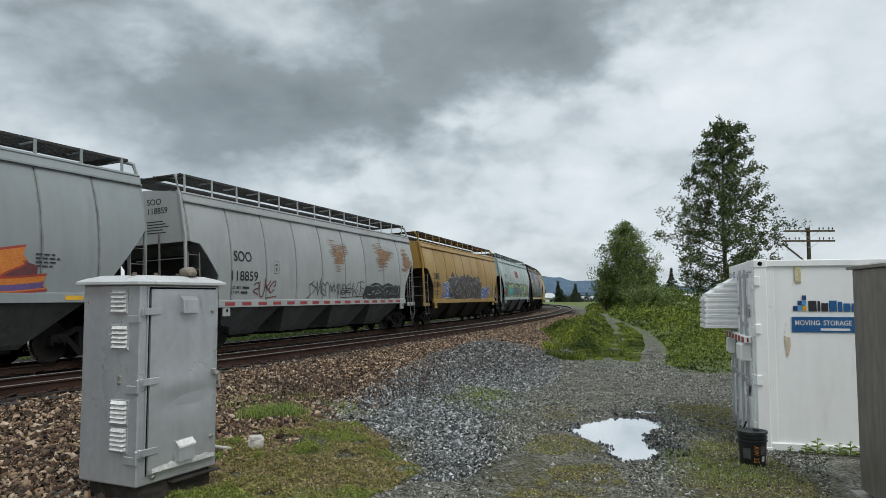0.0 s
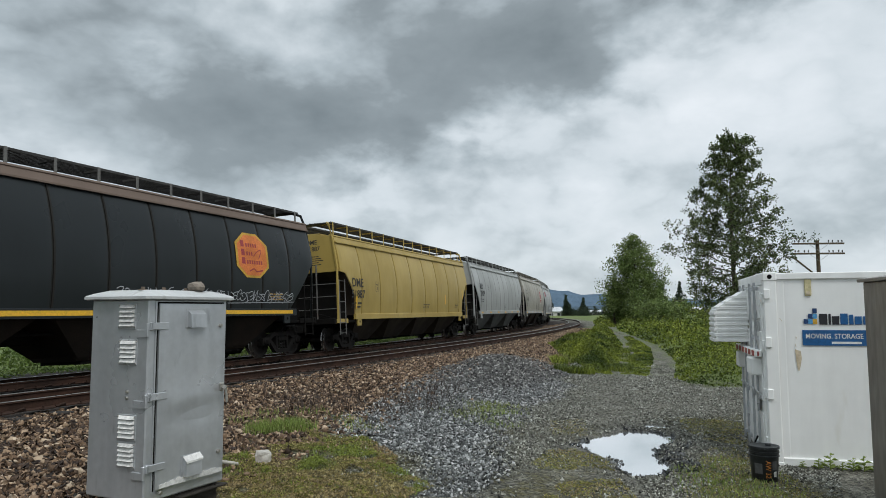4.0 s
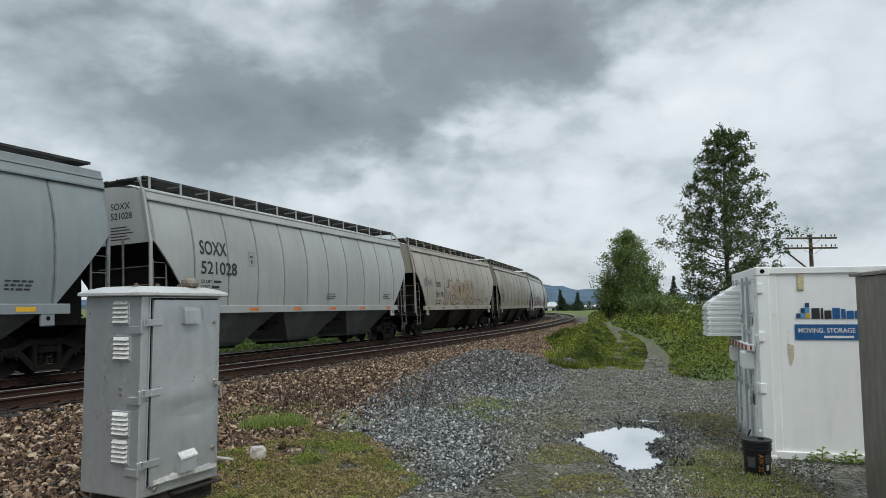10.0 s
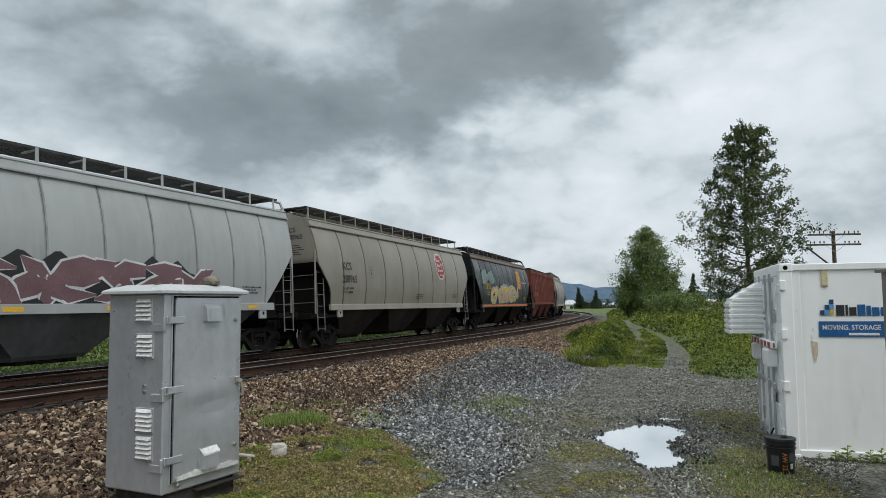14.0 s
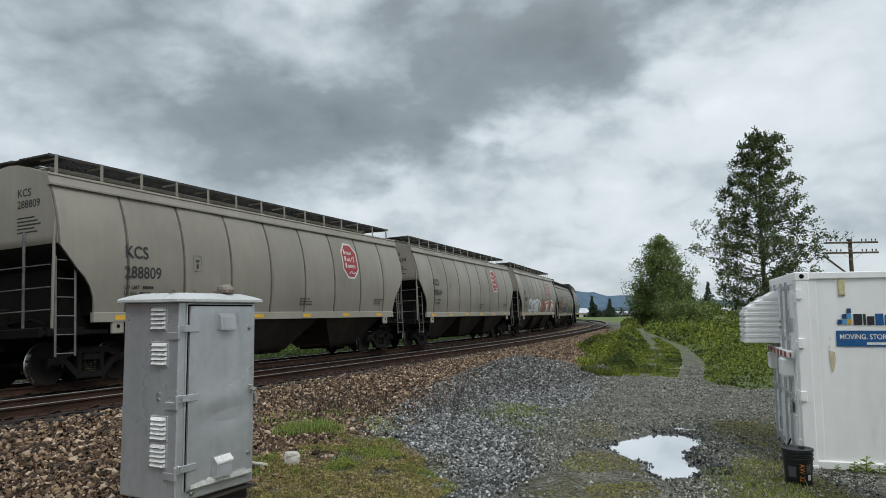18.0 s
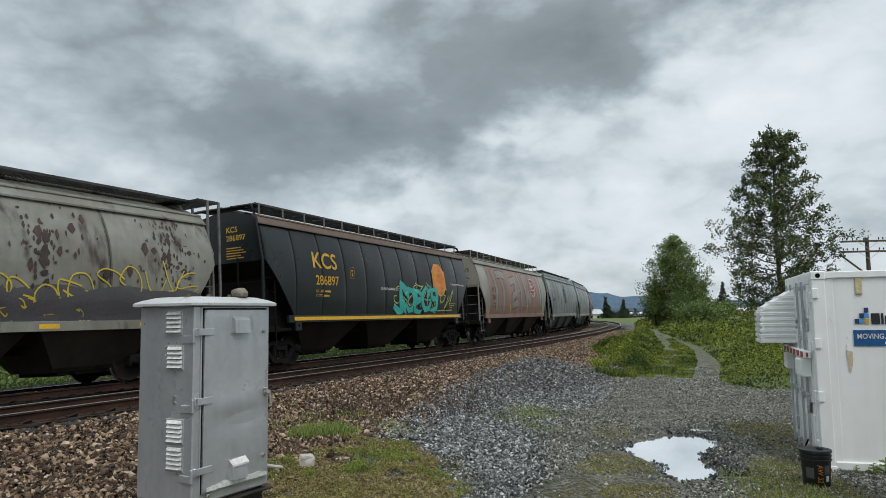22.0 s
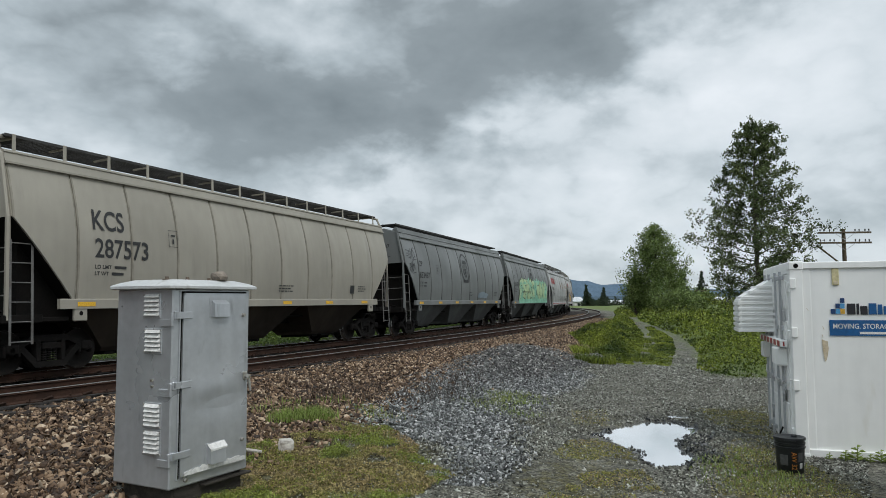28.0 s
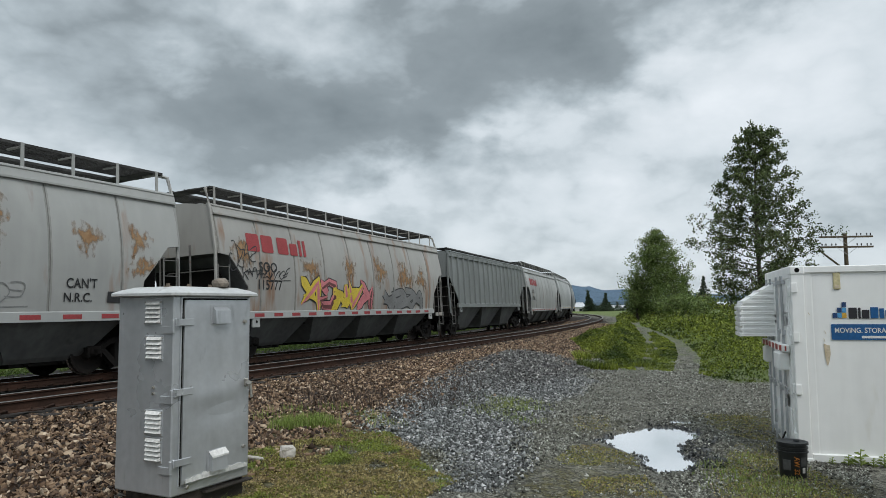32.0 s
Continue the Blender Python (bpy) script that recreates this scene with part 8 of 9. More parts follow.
poplar_leaf = leaf_mat("poplar_leaf", (0.12, 0.175, 0.048), (0.18, 0.235, 0.075), 0.5)
fir_leaf = leaf_mat("fir_needles", (0.030, 0.050, 0.027), (0.045, 0.065, 0.033), 0.4)
bark = mat("grey_brown_bark", (0.085, 0.07, 0.055), (0.055, 0.045, 0.036), rough=0.9, stretch=(6, 6, 1), bump=0.6)


def in_polys(poly, n, box):
    out = []
    while sum(map(len, out)) < n:
        p = np.column_stack([box[0] + (box[1] - box[0]) * rng.random(n * 2), box[2] + (box[3] - box[2]) * rng.random(n * 2)])
        out.append(p[poly_dist(p[:, 0], p[:, 1], poly) > 0])
    return np.concatenate(out)[:n]


def thicket(name, label, poly, n, box, height, leaf, m, near_bias=True, clump=0.5):
    """Low scrub: leaves through a lumpy layer, thicker at its top."""
    p = in_polys(poly, n * 3, box)
    if near_bias:
        d = np.hypot(p[:, 0], p[:, 1])
        w = (d.min() / d) ** 1.0
        p = p[rng.random(len(p)) < w / w.max()]
    p = p[:n]
    n = len(p)
    edge = np.clip((poly_dist(p[:, 0], p[:, 1], poly) + 0.8 * vnoise(p[:, 0], p[:, 1], 0.8, 37)) / 1.2, 0.05, 1)
    lump = 1.0 - 1.7 * np.abs(vnoise(p[:, 0], p[:, 1], clump, 31)) + 0.8 * vnoise(p[:, 0], p[:, 1], clump * 0.4, 33) - 0.55 * np.abs(vnoise(p[:, 0], p[:, 1], clump * 2.6, 32))
    h = height * edge * np.clip(lump, 0.06, 1.4)
    z = ground_z(p[:, 0], p[:, 1]) + h * (1 - 0.75 * rng.random(n) ** 2)
    sz = leaf * (0.6 + 0.8 * rng.random(n)) * np.clip(np.hypot(p[:, 0], p[:, 1]) / 26, 0.9, 3.0)
    me = many(name, LEAF_V, LEAF_F, np.column_stack([p, z]), turns(n, rng, 0.75), np.column_stack([sz, sz, sz]))
    return tagged(put(name, me, m), label, "bushes", kind="stuff")


thicket("scrub", "bright green brambles and weeds along the track shoulder", VERGE_L, 30000, (3, 24, 20, 100), 0.62, 0.07, bush_leaf, clump=0.9)
thicket("scrub", "tall bright green brambles filling the verge", tuple((x, y) for x, y in VERGE_R if y < 150), 125000, (6, 80, 17, 120), 1.3, 0.088, bush_leaf)
thicket("tall_weeds", "sparse tall weeds standing over the brambles", tuple((x, y) for x, y in VERGE_R if y < 150), 9000, (6, 80, 17, 120), 1.9, 0.075, grass_leaf, clump=0.9)
thicket("scrub", "thick fresh brambles at the yard's edge", tuple((x, min(y, 34.0)) for x, y in VERGE_R if y < 150), 40000, (6, 30, 17, 34), 0.85, 0.070, bush_leaf, clump=0.8)
thicket("scrub", "fresh weeds at the foot of the track shoulder", VERGE_L, 20000, (3, 16, 17, 34), 0.85, 0.065, bush_leaf, clump=0.7)
thicket("grass_strip", "low grass between the wheel tracks of the lane", STRIP, 8000, (5, 16, 20, 53), 0.42, 0.062, bush_leaf, clump=1.2)
thicket("scrub", "rank grass between the lane and the distant track", ((17.4, 75), (19.0, 74.5), (22, 84), (30, 112), (44, 150), (40, 158), (27, 118)), 9000, (16, 46, 72, 160), 0.9, 0.10, bush_leaf, near_bias=False)
FAR_SIDE = tuple((line(s, o)[0], line(s, o)[1]) for s, o in ((-45, -6.6), (-20, -6.4), (0, -6.4), (30, -6.4), (60, -6.4), (60, -10), (20, -11), (-45, -12)))
thicket("scrub", "low green bushes on the far side of the line", FAR_SIDE, 52000, (-45, 10, -10, 100), 1.55, 0.12, shade_leaf, near_bias=False, clump=0.5)

BED_SIDE = tuple((line(s, o)[0], line(s, o)[1]) for s, o in ((-45, -2.7), (0, -2.6), (60, -2.6), (60, -6.6), (0, -6.6), (-45, -6.8)))
thicket("low_weeds", "low dark weeds along the far edge of the trackbed", BED_SIDE, 42000, (-45, 14, -10, 100), 0.26, 0.085, shade_leaf, near_bias=False, clump=0.8)


def tufts(name, label, pts, height, width, m, lean=0.35, category="grass"):
    n = len(pts)
    z = ground_z(pts[:, 0], pts[:, 1]) - 0.01
    h = height * (0.5 + 0.8 * rng.random(n))
    a = 2 * math.pi * rng.random(n)
    R = np.zeros((n, 3, 3))
    R[:, 0, 0], R[:, 0, 1], R[:, 1, 0], R[:, 1, 1], R[:, 2, 2] = np.cos(a), -np.sin(a), np.sin(a), np.cos(a), 1
    me = many(name, BLADE_V, BLADE_F3, np.column_stack([pts, z]), R, np.column_stack([width * (0.6 + 0.8 * rng.random(n)), h * lean * (0.3 + rng.random(n) * 1.4), h]))
    tagged(put(name, me, m), label, category, kind="stuff")


def blobs(centres, per, spread):
    c = np.repeat(np.array(centres, float), per, axis=0)
    return c + rng.normal(size=c.shape) * spread


GRASS_1 = ((-2.75, 9.95), (-2.7, 10.8), (-2.17, 11.05), (-1.84, 10.95), (-1.6, 10.4), (-1.99, 10.1), (-2.41, 9.85))
g1 = in_polys(GRASS_1, 2600, (-3, -1.4, 9.7, 11.2))
g1 = g1[poly_dist(g1[:, 0], g1[:, 1], GRASS_1) > 0.22 * rng.random(len(g1)) + 0.2 * vnoise(g1[:, 0], g1[:, 1], 3.0, 45)]
tufts("grass", "tuft of bright fresh grass at the ballast's foot", g1, 0.15, 0.012, grass_leaf, 0.7)
tufts("grass", "thin grass growing through the grey stone", blobs([(0.6, 12.6), (0.9, 13.3), (1.2, 13.0), (1.0, 14.0), (1.3, 13.7), (0.95, 12.0)], 260, 0.26), 0.075, 0.013, grass_leaf, 1.0)
tufts("grass", "lone grass tufts in the brown ballast", blobs([(-2.6, 11.6), (-2.0, 12.0), (-1.3, 11.4), (-2.9, 10.9), (-1.1, 10.9)], 70, 0.16), 0.13, 0.011, grass_leaf, 0.7)
m1 = in_polys(MOSS_1, 40000, (-2.7, 0.1, 5.7, 10.4))
n1 = vnoise(m1[:, 0], m1[:, 1], 1.7, 41) + 0.6 * vnoise(m1[:, 0], m1[:, 1], 4.1, 43)
n2 = vnoise(m1[:, 0], m1[:, 1], 2.3, 44) + 0.6 * vnoise(m1[:, 0], m1[:, 1], 5.3, 46)


def cushions(label, pts, height, leaf, m, clump=3.2):
    """Low lumpy growth of tiny leaves."""
    n = len(pts)
    lump = np.clip(0.55 + 1.2 * vnoise(pts[:, 0], pts[:, 1], clump, 66) + 0.7 * vnoise(pts[:, 0], pts[:, 1], clump * 2.7, 67), 0.05, 1.5)
    z = ground_z(pts[:, 0], pts[:, 1]) + height * lump * (1 - 0.6 * rng.random(n) ** 2)
    sz = leaf * (0.5 + 1.0 * rng.random(n))
    me = many("mossy_growth", LEAF_V, LEAF_F, np.column_stack([pts, z]), turns(n, rng, 0.7), np.column_stack([sz, sz, sz]))
    tagged(put("mossy_growth", me, m), label, "moss", kind="stuff")


lime = n2 > 0.30
ochre = (n1 > -0.32) & ~lime
cushions("brown-green moss and small dry weeds", m1[ochre], 0.055, 0.026, dry_leaf)
cushions("yellow-green moss cushions", m1[ochre & (n2 > -0.15)][::2], 0.060, 0.024, moss_leaf)
cushions("patches of short lime-green weeds in the moss", m1[lime], 0.080, 0.026, lime_leaf, 4.0)
tufts("grass", "short grass blades in the moss", m1[n2 > 0.1][::5], 0.075, 0.009, grass_leaf, 1.1)
m2 = np.concatenate([in_polys(MOSS_2, 9500, (0.3, 2.4, 6.1, 10.4)), in_polys(MOSS_3, 10000, (2.3, 5.9, 6.5, 13.5)), in_polys(MOSS_5, 500, (1.8, 2.8, 11.1, 12.7))])
m2 = m2[vnoise(m2[:, 0], m2[:, 1], 1.3, 42) + 0.5 * vnoise(m2[:, 0], m2[:, 1], 4.0, 47) > -0.12]
cushions("ochre moss on the packed yard", m2[::2], 0.022, 0.022, dry_leaf)
cushions("yellow-green moss on the packed yard", m2[1::2], 0.026, 0.020, moss_leaf)
tufts("grass", "fresh short grass spreading before the container", blobs([(3.3, 8.9), (3.5, 8.0), (3.2, 8.3), (3.8, 8.4), (3.0, 7.7), (3.65, 7.7), (3.3, 7.5), (3.9, 9.4)], 150, 0.2), 0.07, 0.012, grass_leaf, 1.0)
stalks = blobs([(-2.2, 12.3), (-1.9, 13.1), (-1.6, 12.6), (-1.5, 13.5), (-0.7, 13.6), (-0.35, 14.6), (-0.1, 13.9), (0.2, 14.4), (-0.4, 12.9), (0.35, 15.2), (-1.0, 12.7), (-2.5, 12.9), (0.0, 13.0)], 60, 0.26)
RUT = ((5.0, 21.3), (6.0, 21.6), (6.6, 23.3), (8.4, 29.0), (10.2, 35.0), (11.5, 40.4), (10.5, 38.2), (8.3, 30.8), (6.8, 25.7), (5.5, 22.2))
rut = in_polys(RUT, 9000, (4.8, 12, 21, 41))
rut = rut[vnoise(rut[:, 0], rut[:, 1], 1.1, 62) + 0.6 * vnoise(rut[:, 0], rut[:, 1], 3.0, 63) > 0.0]
tufts("grass", "rough grass creeping over the lane's wheel track", rut, 0.17, 0.022, bush_leaf, 1.3)
shoulder = in_polys(((3.6, 20.6), (4.9, 20.9), (5.5, 21.6), (5.9, 26), (5.2, 29), (4.2, 25)), 9000, (3.4, 6, 20, 29.5))
shoulder = shoulder[vnoise(shoulder[:, 0], shoulder[:, 1], 0.9, 64) + 0.5 * vnoise(shoulder[:, 0], shoulder[:, 1], 2.6, 65) > 0.12]
tufts("grass", "straggling weeds at the ragged edge of the shoulder", shoulder, 0.24, 0.03, bush_leaf, 1.1)
tufts("dead_weeds", "dark dead weed stalks standing in the gravel", stalks, 0.32, 0.009, dead_stalk, 1.5, "weeds")


def broad_weed(x, y, h, seed):
    rg = random.Random(seed)
    g = Geo()
    g.tube([(0, 0, 0), (0.01, 0.01, h)], 0.008, 5, r2=0.003)
    leaves = []
    for k in range(9):
        a, z = k * 2.4 + rg.uniform(-0.3, 0.3), h * (0.1 + 0.85 * k / 9)
        l = h * 0.62 * (1 - 0.45 * k / 9)
        d = Vector((math.cos(a), math.sin(a), 0))
        sd = Vector((-d.y, d.x, 0)) * l * 0.30
        p0, p1, p2 = Vector((0, 0, z)), d * l * 0.55 + Vector((0, 0, z + l * 0.35)), d * l + Vector((0, 0, z + l * 0.1))
        leaves.append(Geo().add([p0, p1 + sd, p2, p1 - sd, p0.lerp(p1, 0.4) + sd * 0.7, p0.lerp(p1, 0.4) - sd * 0.7], [(0, 4, 1), (0, 1, 2), (0, 2, 3), (0, 3, 5)]))
    top = empty("weed", Matrix.Translation((x, y, float(ground_z(x, y)) - 0.01)), "broad-leaved green weed at the container's foot", "plant", "weeds along the container")
    part("stem", g, grass_leaf, top)
    for lf in leaves:
        part("leaf", lf, grass_leaf, top)


for k, (x, y, h) in enumerate(((4.75, 9.12, 0.14), (4.92, 9.06, 0.20), (5.05, 9.02, 0.30), (5.18, 8.98, 0.16), (5.30, 8.95, 0.24), (5.42, 8.92, 0.28), (5.55, 8.88, 0.2), (3.3, 8.6, 0.10), (3.55, 9.0, 0.12), (3.2, 8.1, 0.10))):
    broad_weed(x, y, 0.72 * h, k)


def build_tree(name, label, at, height, spread, limbs, leaves, leaf, m, seed, crown_lo=0.12, top_narrow=1.0, up=0.5, trunk=0.22, droop=0.0, prof=None, tight=1.0, even=False):
    """Tapered trunk, limbs that fork, and leaves in clumps along the twigs."""
    rg = random.Random(seed)
    g = Geo()
    trunk_pts = []
    for i in range(9):
        t = i / 8
        trunk_pts.append(Vector((0.25 * math.sin(t * 3 + seed) * t, 0.2 * math.sin(t * 4 + 1 + seed) * t, height * 0.97 * t)))
    g.tube(trunk_pts, trunk, 8, r2=0.02)
    spots = []
    for k in range(limbs):
        t = crown_lo + (0.97 - crown_lo) * (k + rg.random() * 0.8) / limbs
        base = trunk_pts[min(int(t * 8), 7)].lerp(trunk_pts[min(int(t * 8) + 1, 8)], t * 8 - int(t * 8))
        # widest a third of the way up, narrowing to the top
        u = (t - crown_lo) / (1 - crown_lo)
        reach = spread * (0.72 + 0.5 * math.sin(math.pi * min(u * 1.25 + 0.12, 1))) * (1 - u) ** (0.55 * top_narrow) * rg.uniform(0.6, 1.15)
        if prof:
            reach = spread * prof(u) * rg.uniform(0.68, 1.12)
        reach = max(reach, 0.35)
        a = k * 2.399 + rg.uniform(-0.5, 0.5)
        d = Vector((math.cos(a), math.sin(a), 0))
        p = [base]
        for j in range(1, 6):
            q = j / 5
            p.append(base + d * reach * q + Vector((0, 0, reach * (up * q - droop * q * q))) + Vector((rg.uniform(-1, 1), rg.uniform(-1, 1), rg.uniform(-1, 1))) * 0.06 * reach)
        r0 = trunk * 0.33 * (1 - 0.7 * t)
        g.tube(p, r0, 5, r2=0.008)
        for j in range(2, 6):
            for s in range(3):
                e = p[j] + Vector((rg.uniform(-1, 1), rg.uniform(-1, 1), rg.uniform(-0.5, 0.8))) * ((0.17 if even else 0.20) * reach + 0.12)
                g.tube([p[j - 1].lerp(p[j], rg.random()), e], 0.010, 4, r2=0.004)
                spots.append((e, 0.05 * reach + 0.20 if even else 0.14 * reach + 0.16))
            spots.append((p[j], 0.04 * reach + 0.16 if even else 0.10 * reach + 0.12))
    top = empty(name, Matrix.Translation(at), label, "tree")
    part("trunk", g, bark, top)
    w = np.array([s[1] ** (0.8 if even else 2) for s in spots])
    c = np.array([tuple(s[0]) for s in spots])
    r = np.array([s[1] for s in spots])
    idx = rng.choice(len(spots), leaves, p=w / w.sum())
    P = c[idx] + rng.normal(size=(leaves, 3)) * r[idx][:, None] * 0.55 * tight
    sz = leaf * (0.6 + 0.8 * rng.random(leaves))
    me = many("crown", LEAF_V, LEAF_F, P, turns(leaves, rng), np.column_stack([sz, sz, sz]))
    put("crown", me, m, top)
    return top


COTTON_U, COTTON_W = (0, 0.08, 0.2, 0.32, 0.45, 0.55, 0.62, 0.72, 0.86, 0.95, 1), (0.55, 0.80, 1.02, 1.0, 0.80, 0.62, 0.66, 0.46, 0.46, 0.30, 0.12)
POPLAR_U, POPLAR_W = (0, 0.15, 0.4, 0.6, 0.8, 0.93, 1), (0.85, 1.0, 0.98, 0.80, 0.50, 0.24, 0.08)
build_tree("cottonwood_tree", "tall open-crowned cottonwood tree behind the container", (18.25, 42.0, -0.5), 13.2, 3.4, 78, 36000, 0.130, cotton_leaf, 4, 0.13, 0.62, 0.30, 0.17, prof=lambda u: float(np.interp(u, COTTON_U, COTTON_W)), tight=0.72, even=True)
build_tree("poplar_tree", "dense rounded poplar tree in the hedge", (24.5, 85.0, -0.5), 11.6, 3.3, 90, 30000, 0.20, poplar_leaf, 7, 0.05, 1.1, 0.35, 0.22, prof=lambda u: float(np.interp(u, POPLAR_U, POPLAR_W)), tight=0.9)
build_tree("poplar_tree", "short bushy tree at the hedge's end", (22.3, 86.0, -0.5), 5.6, 1.5, 36, 5000, 0.22, poplar_leaf, 12, 0.04, 0.9, 0.9, 0.16)
build_tree("hedge_shrub", "wide rounded shrub at the foot of the trees", (25.0, 76.0, -0.5), 2.6, 3.2, 40, 8000, 0.20, poplar_leaf, 15, 0.05, 0.5, 0.5, 0.12)
build_tree("hedge_shrub", "grey-green willow shrub by the lane", (29.5, 70.0, -0.5), 1.9, 3.0, 40, 6000, 0.18, bush_leaf, 16, 0.05, 0.5, 0.5, 0.12)


def conifer(at, h, w, seed, leaves=3600):
    build_tree("fir_tree", "dark pointed fir tree far across the fields", at, h, w, 44, leaves, h * 0.045, fir_leaf, seed, 0.06, 2.0, 0.05, h * 0.02, 0.25)


for k, (x, y, h, w) in enumerate(((47.6, 250, 8.6, 2.6), (54.4, 252, 7.6, 1.8), (52.5, 246, 5.6, 3.2), (50.0, 256, 5.2, 3.0), (44.5, 262, 5.6, 2.6), (40.5, 262, 5.0, 2.4), (62, 268, 4.4, 3.0), (58, 262, 3.6, 2.8),
                                   (31.2, 95, 6.9, 2.3), (88.5, 250, 13.6, 4.2), (83.0, 252, 8.0, 3.2), (68, 280, 4.0, 3.2))):
    conifer((x, y, -1.2), h, w, 20 + k)
# hedges and woods across the fields
hp = np.column_stack([30 + 260 * rng.random(16000), 300 + 26 * rng.random(16000)])
hz = -1.2 + (2.2 + 2.6 * vnoise(hp[:, 0], hp[:, 1], 0.10, 51) + 1.6 * vnoise(hp[:, 0], hp[:, 1], 0.4, 52)) * rng.random(16000) ** 0.6
hs = 0.7 + 0.7 * rng.random(16000)
tagged(put("far_hedge", many("far_hedge", LEAF_V, LEAF_F, np.column_stack([hp, hz]), turns(16000, rng), np.column_stack([hs, hs, hs])), fir_leaf), "dark hedgerow across the fields", "hedge", kind="stuff")

# ---------- telegraph poles ----------
pole_wood = mat("weathered_pole", (0.115, 0.088, 0.055), (0.08, 0.06, 0.04), rough=0.85, stretch=(6, 6, 0.6), bump=0.4)
insulator = mat("dark_insulator", (0.04, 0.035, 0.03), rough=0.4, bump=0.0)


def telegraph_pole(at, height, turn, arms, label, arm=3.1):
    top = empty("telegraph_pole", Matrix.Translation(at) @ Matrix.Rotation(turn, 4, "Z"), label, "utility pole", "telegraph poles")
    part("pole", Geo().tube([(0, 0, 0), (0, 0, height * 0.5), (0, 0, height)], 0.15, 10, r2=0.105), pole_wood, top)
    for k in range(arms):
        z = height - 0.22 - 0.62 * k
        ar = part("crossarm", Geo().box((0, -0.13, z), (arm, 0.10, 0.11), 0.012), pole_wood, top)
        for x in (-1.42, -1.20, -0.86, -0.62, 0.62, 0.86, 1.20, 1.42):
            part("insulator", Geo().lathe(((0.0, 0.17), (0.03, 0.16), (0.045, 0.10), (0.03, 0.07), (0.05, 0.05), (0.015, 0.04), (0.012, 0.0)), 8, "z", (x * arm / 3.1, -0.13, z + 0.055)), insulator, ar)
        for s in (-1, 1):
            part("arm_brace", Geo().tube([(s * 0.62, -0.19, z - 0.02), (0, -0.17, z - 0.46)], 0.014, 5), cab_grey, ar)
    return top


p1 = telegraph_pole((23.9, 43.0, -0.5), 6.35, radians(-4), 2, "weathered telegraph pole with two crossarms and a stay")
part("stay", Geo().tube([(-0.1, -0.15, 4.05), (-1.75, -0.35, 5.35)], 0.055, 6), pole_wood, p1)
telegraph_pole((39.8, 112.0, -1.0), 4.2, radians(-6), 2, "distant telegraph pole over the hedge", 4.6)

# ---------- distant buildings and hills ----------
barn_white = mat("white_barn_boards", (0.72, 0.72, 0.70), rough=0.7)
barn_roof = mat("pale_metal_roof", (0.62, 0.64, 0.66), rough=0.5)
dark_pane = mat("dark_window", (0.03, 0.035, 0.04), rough=0.2)


def barn(at, turn, l, w, h, rise, label, roof_m):
    top = empty("barn", Matrix.Translation(at) @ Matrix.Rotation(turn, 4, "Z"), label, "building")
    part("wall", Geo().box((0, 0, h / 2), (l, w, h), 0.02).prism(((-w / 2, h), (w / 2, h), (0, h + rise - 0.1)), -l / 2, l / 2, "x"), barn_white, top)
    o = 0.4
    for s in (-1, 1):
        part("roof", Geo().add([(-l / 2 - o, s * (w / 2 + o), h - 0.2), (l / 2 + o, s * (w / 2 + o), h - 0.2), (l / 2 + o, 0, h + rise), (-l / 2 - o, 0, h + rise), (-l / 2 - o, s * (w / 2 + o), h - 0.05), (l / 2 + o, s * (w / 2 + o), h - 0.05), (l / 2 + o, 0, h + rise + 0.15), (-l / 2 - o, 0, h + rise + 0.15)],
                               [(0, 1, 2, 3), (4, 7, 6, 5), (0, 4, 5, 1), (1, 5, 6, 2), (3, 2, 6, 7), (0, 3, 7, 4)]), roof_m, top)
    for x in (-l * 0.25, l * 0.2):
        part("window", Geo().box((x, -w / 2 - 0.02, h * 0.55), (1.1, 0.06, 1.0), 0.01), dark_pane, top)


barn((44.6, 262, -1.5), radians(20), 6.5, 5.0, 2.6, 1.5, "small white barn with pale roof", barn_roof)
barn((70.0, 300, -1.8), radians(8), 9.0, 6.0, 1.9, 1.3, "distant low white house across the fields", barn_roof)
barn((118.0, 330, -1.5), radians(-6), 22.0, 8.0, 2.6, 1.6, "long pale shed across the fields", barn_roof)


def hills(name, label, y, x0, x1, top_fn, m):
    g = Geo()
    n = 240
    for i in range(n + 1):
        x = x0 + (x1 - x0) * i / n
        h = top_fn(x)
        for j, (dy, k) in enumerate(((0, 0.0), (60, 0.5), (160, 0.85), (300, 1.0), (700, 0.6))):
            wob = 1 + 0.10 * noise.noise(Vector((x * 0.02, j * 3.1, 1))) if j else 1
            g.v.append((x, y + dy, -8 + (h + 8) * k * wob))
    for i in range(n):
        for j in range(4):
            a = i * 5 + j
            g.f.append((a, a + 5, a + 6, a + 1))
    g.mi = [0] * len(g.f)
    tagged(part(name, g, m, smooth=60), label, "hills", kind="structure")


# distance haze is painted into both hill colours, bluer on the far ridge
hill_m = mat("hazed_far_hill", (0.115, 0.165, 0.225), (0.095, 0.14, 0.19), rough=1.0, scale=0.02, fine=0.15, bump=0.0, spec=0.0)
hill_m2 = mat("hazed_near_hill", (0.085, 0.120, 0.150), (0.07, 0.10, 0.125), rough=1.0, scale=0.02, fine=0.15, bump=0.0, spec=0.0)


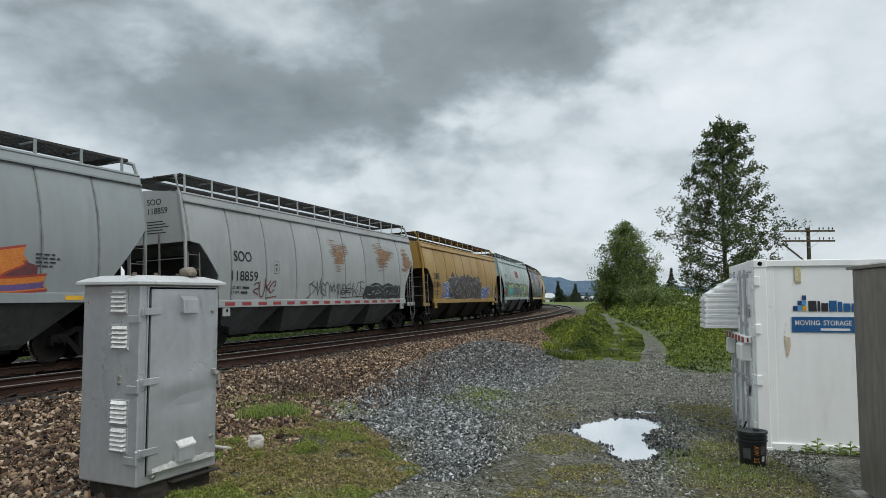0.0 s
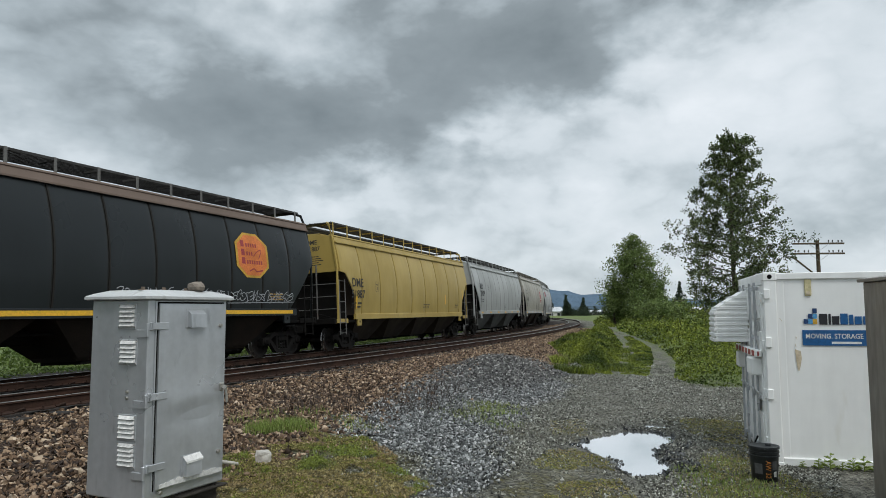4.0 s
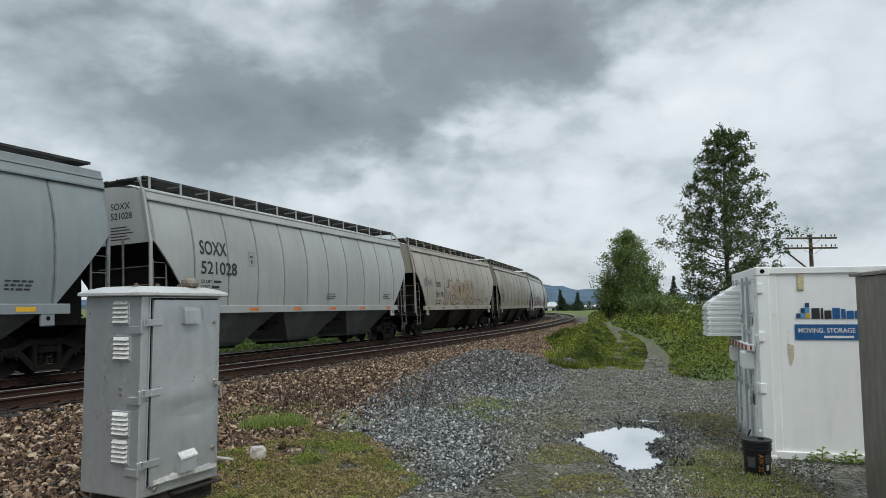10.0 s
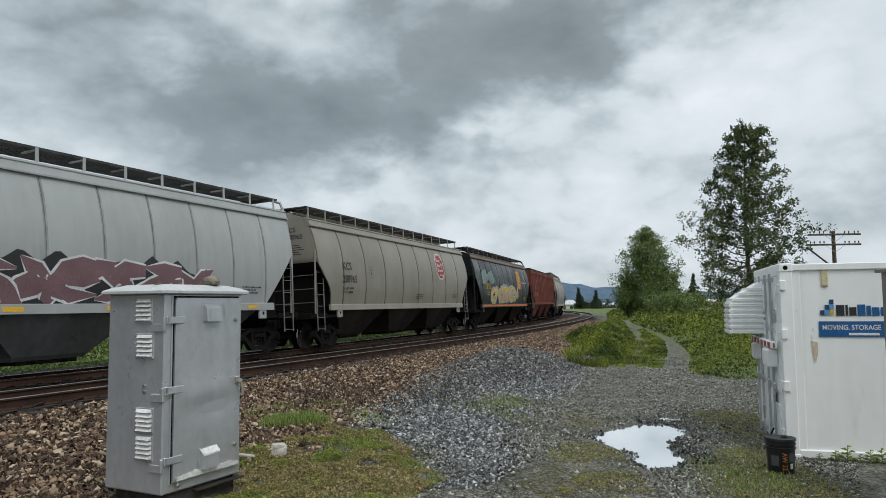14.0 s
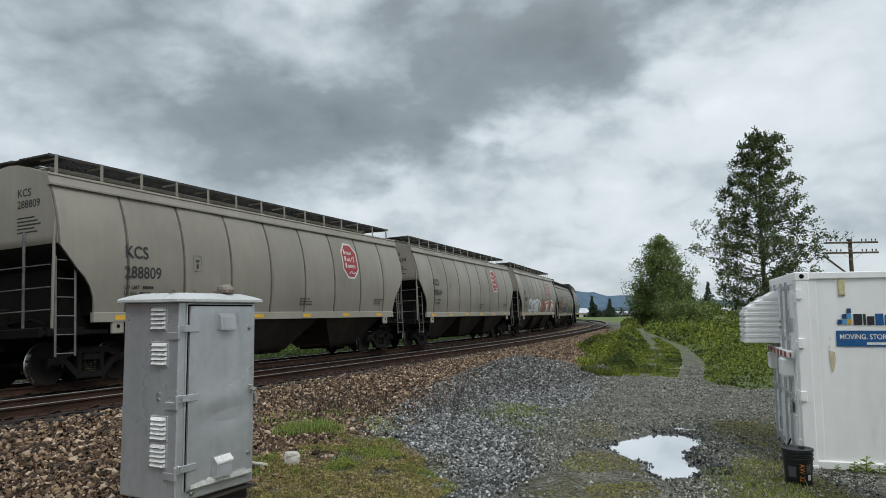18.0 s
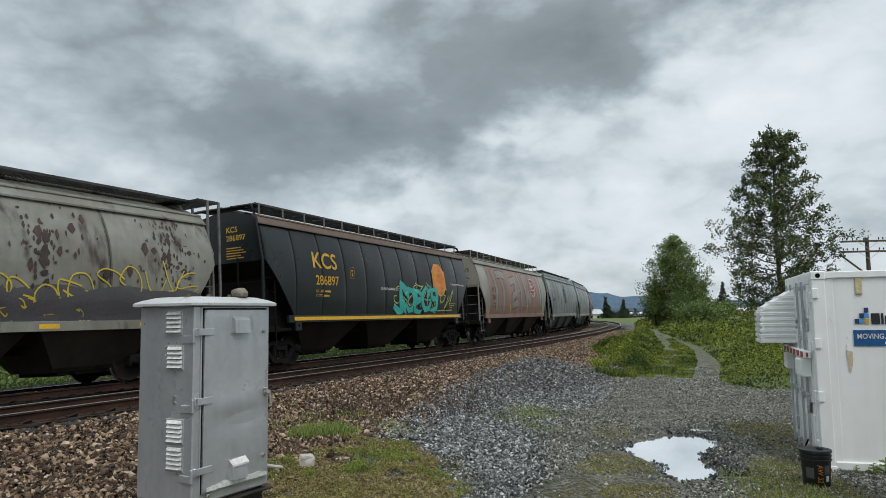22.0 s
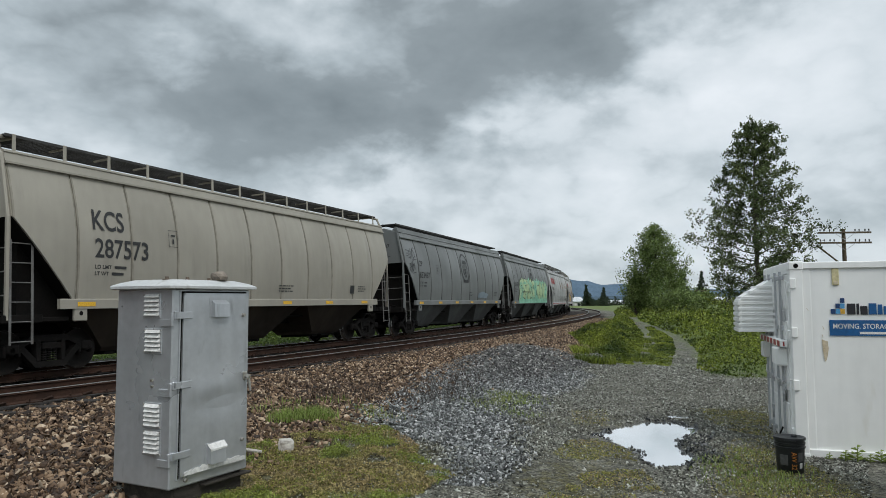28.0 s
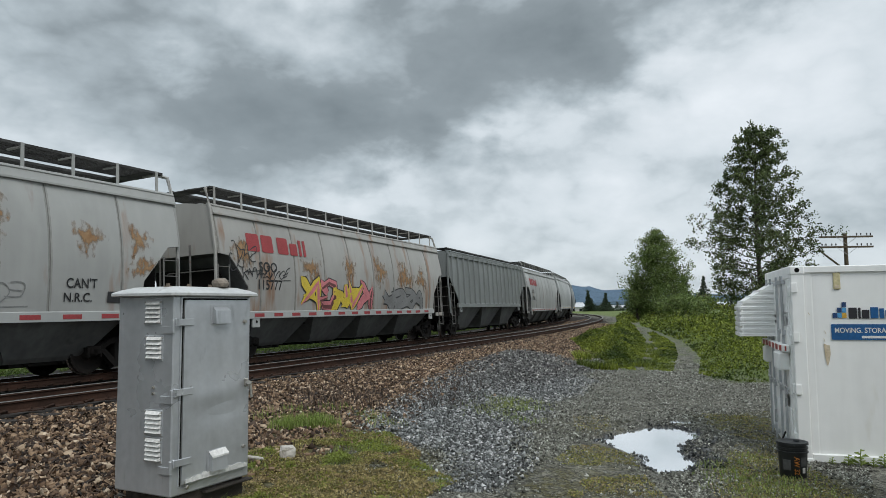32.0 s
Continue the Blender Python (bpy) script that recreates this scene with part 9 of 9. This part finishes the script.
def ridge(x):
    return 30 + 62 * math.exp(-((x - 360) / 170) ** 2) + 26 * math.exp(-((x - 640) / 160) ** 2) + 10 * math.exp(-((x - 1000) / 220) ** 2) + 5 * noise.noise(Vector((x * 0.012, 0, 0))) + 1.6 * noise.noise(Vector((x * 0.07, 2, 0)))


hills("hill_far", "wooded hills under low cloud, blue distance haze in their colour", 2400, -1600, 2200, ridge, hill_m)
hills("hill_near", "wooded rise at the valley's edge, fainter haze in its colour", 1500, -1200, 1500, lambda x: 10 + 5 * noise.noise(Vector((x * 0.01, 5, 0))) + 2 * noise.noise(Vector((x * 0.06, 7, 0))), hill_m2)



# ---------- what moves ----------
GAPS = (0.0, 17.96, 36.77, 54.78, 73.22, 91.6, 109.58, 127.26, 144.93, 162.72, 180.62, 198.5, 217.33, 235.15, 253.14, 271.31, 290.31, 308.31,
        326.55, 344.63, 362.8, 381.71, 399.55, 417.18, 435.03, 453.65, 472.16, 489.88, 507.76, 525.76, 543.56, 561.35, 579.2, 597.2, 615.2)
RUN = ((0, -18.74), (1, -35.2), (2, -51.57), (3, -67.84), (5.5, -108.71), (7, -133.24), (9, -166.26), (11, -199.34), (13, -232.04), (14.5, -256.7),
       (16.5, -289.64), (18, -314.26), (19, -331.39), (20, -347.82), (21, -364.42), (22, -380.86), (24, -413.58), (25.5, -438.11), (27.5, -470.51), (29, -495.03), (30.5, -519.8), (32, -544.49))


LONGER = {2: 1.038, 12: 1.052}      # a longer type of car


def run_at(t):
    ts, ps = zip(*RUN)
    return float(np.interp(t, ts, ps))


def car_pose(s):
    x, y, z, a = line(s)
    return Matrix.Translation((x, y, z)) @ Matrix.Rotation(math.pi / 2 - a, 4, "Z") @ Matrix.Rotation(-BANK, 4, "X")


def motions():
    centre = {}
    for k, car in enumerate(CARS):
        car.scale.x = LONGER.get(k, 1.0)
        centre[car] = GAPS[0] - 9.0 if k == 0 else (GAPS[k - 1] + GAPS[k]) / 2 if k < len(GAPS) else GAPS[-1] + 9.0
        walk(car, [(t / 2, car_pose(run_at(t / 2) + centre[car])) for t in range(65)])
    for car, wheel, ax in SPINNING:
        loc = wheel.matrix_basis.translation.copy()
        rows = []
        last = None
        for f in range(0, 961, 1):
            t = f / FPS
            s = run_at(t) + centre[car]
            if -36 < s < 40 or f in (0, 960):
                rows.append((t, Matrix.Translation(loc) @ Matrix.Rotation((s / 0.46) % (2 * math.pi), 4, "Y")))
        # keep each step under a quarter turn: rest before it comes into view and after it leaves
        out, turned = [], 0.0
        for i, (t, m) in enumerate(rows):
            if i and t - rows[i - 1][0] > 1.5 / FPS:
                m = out[-1][1] if t == 32.0 else m
                if rows[i - 1][0] == 0.0 and out:
                    out[0] = (0.0, m)
            out.append((t, m))
        walk(wheel, out)


motions()
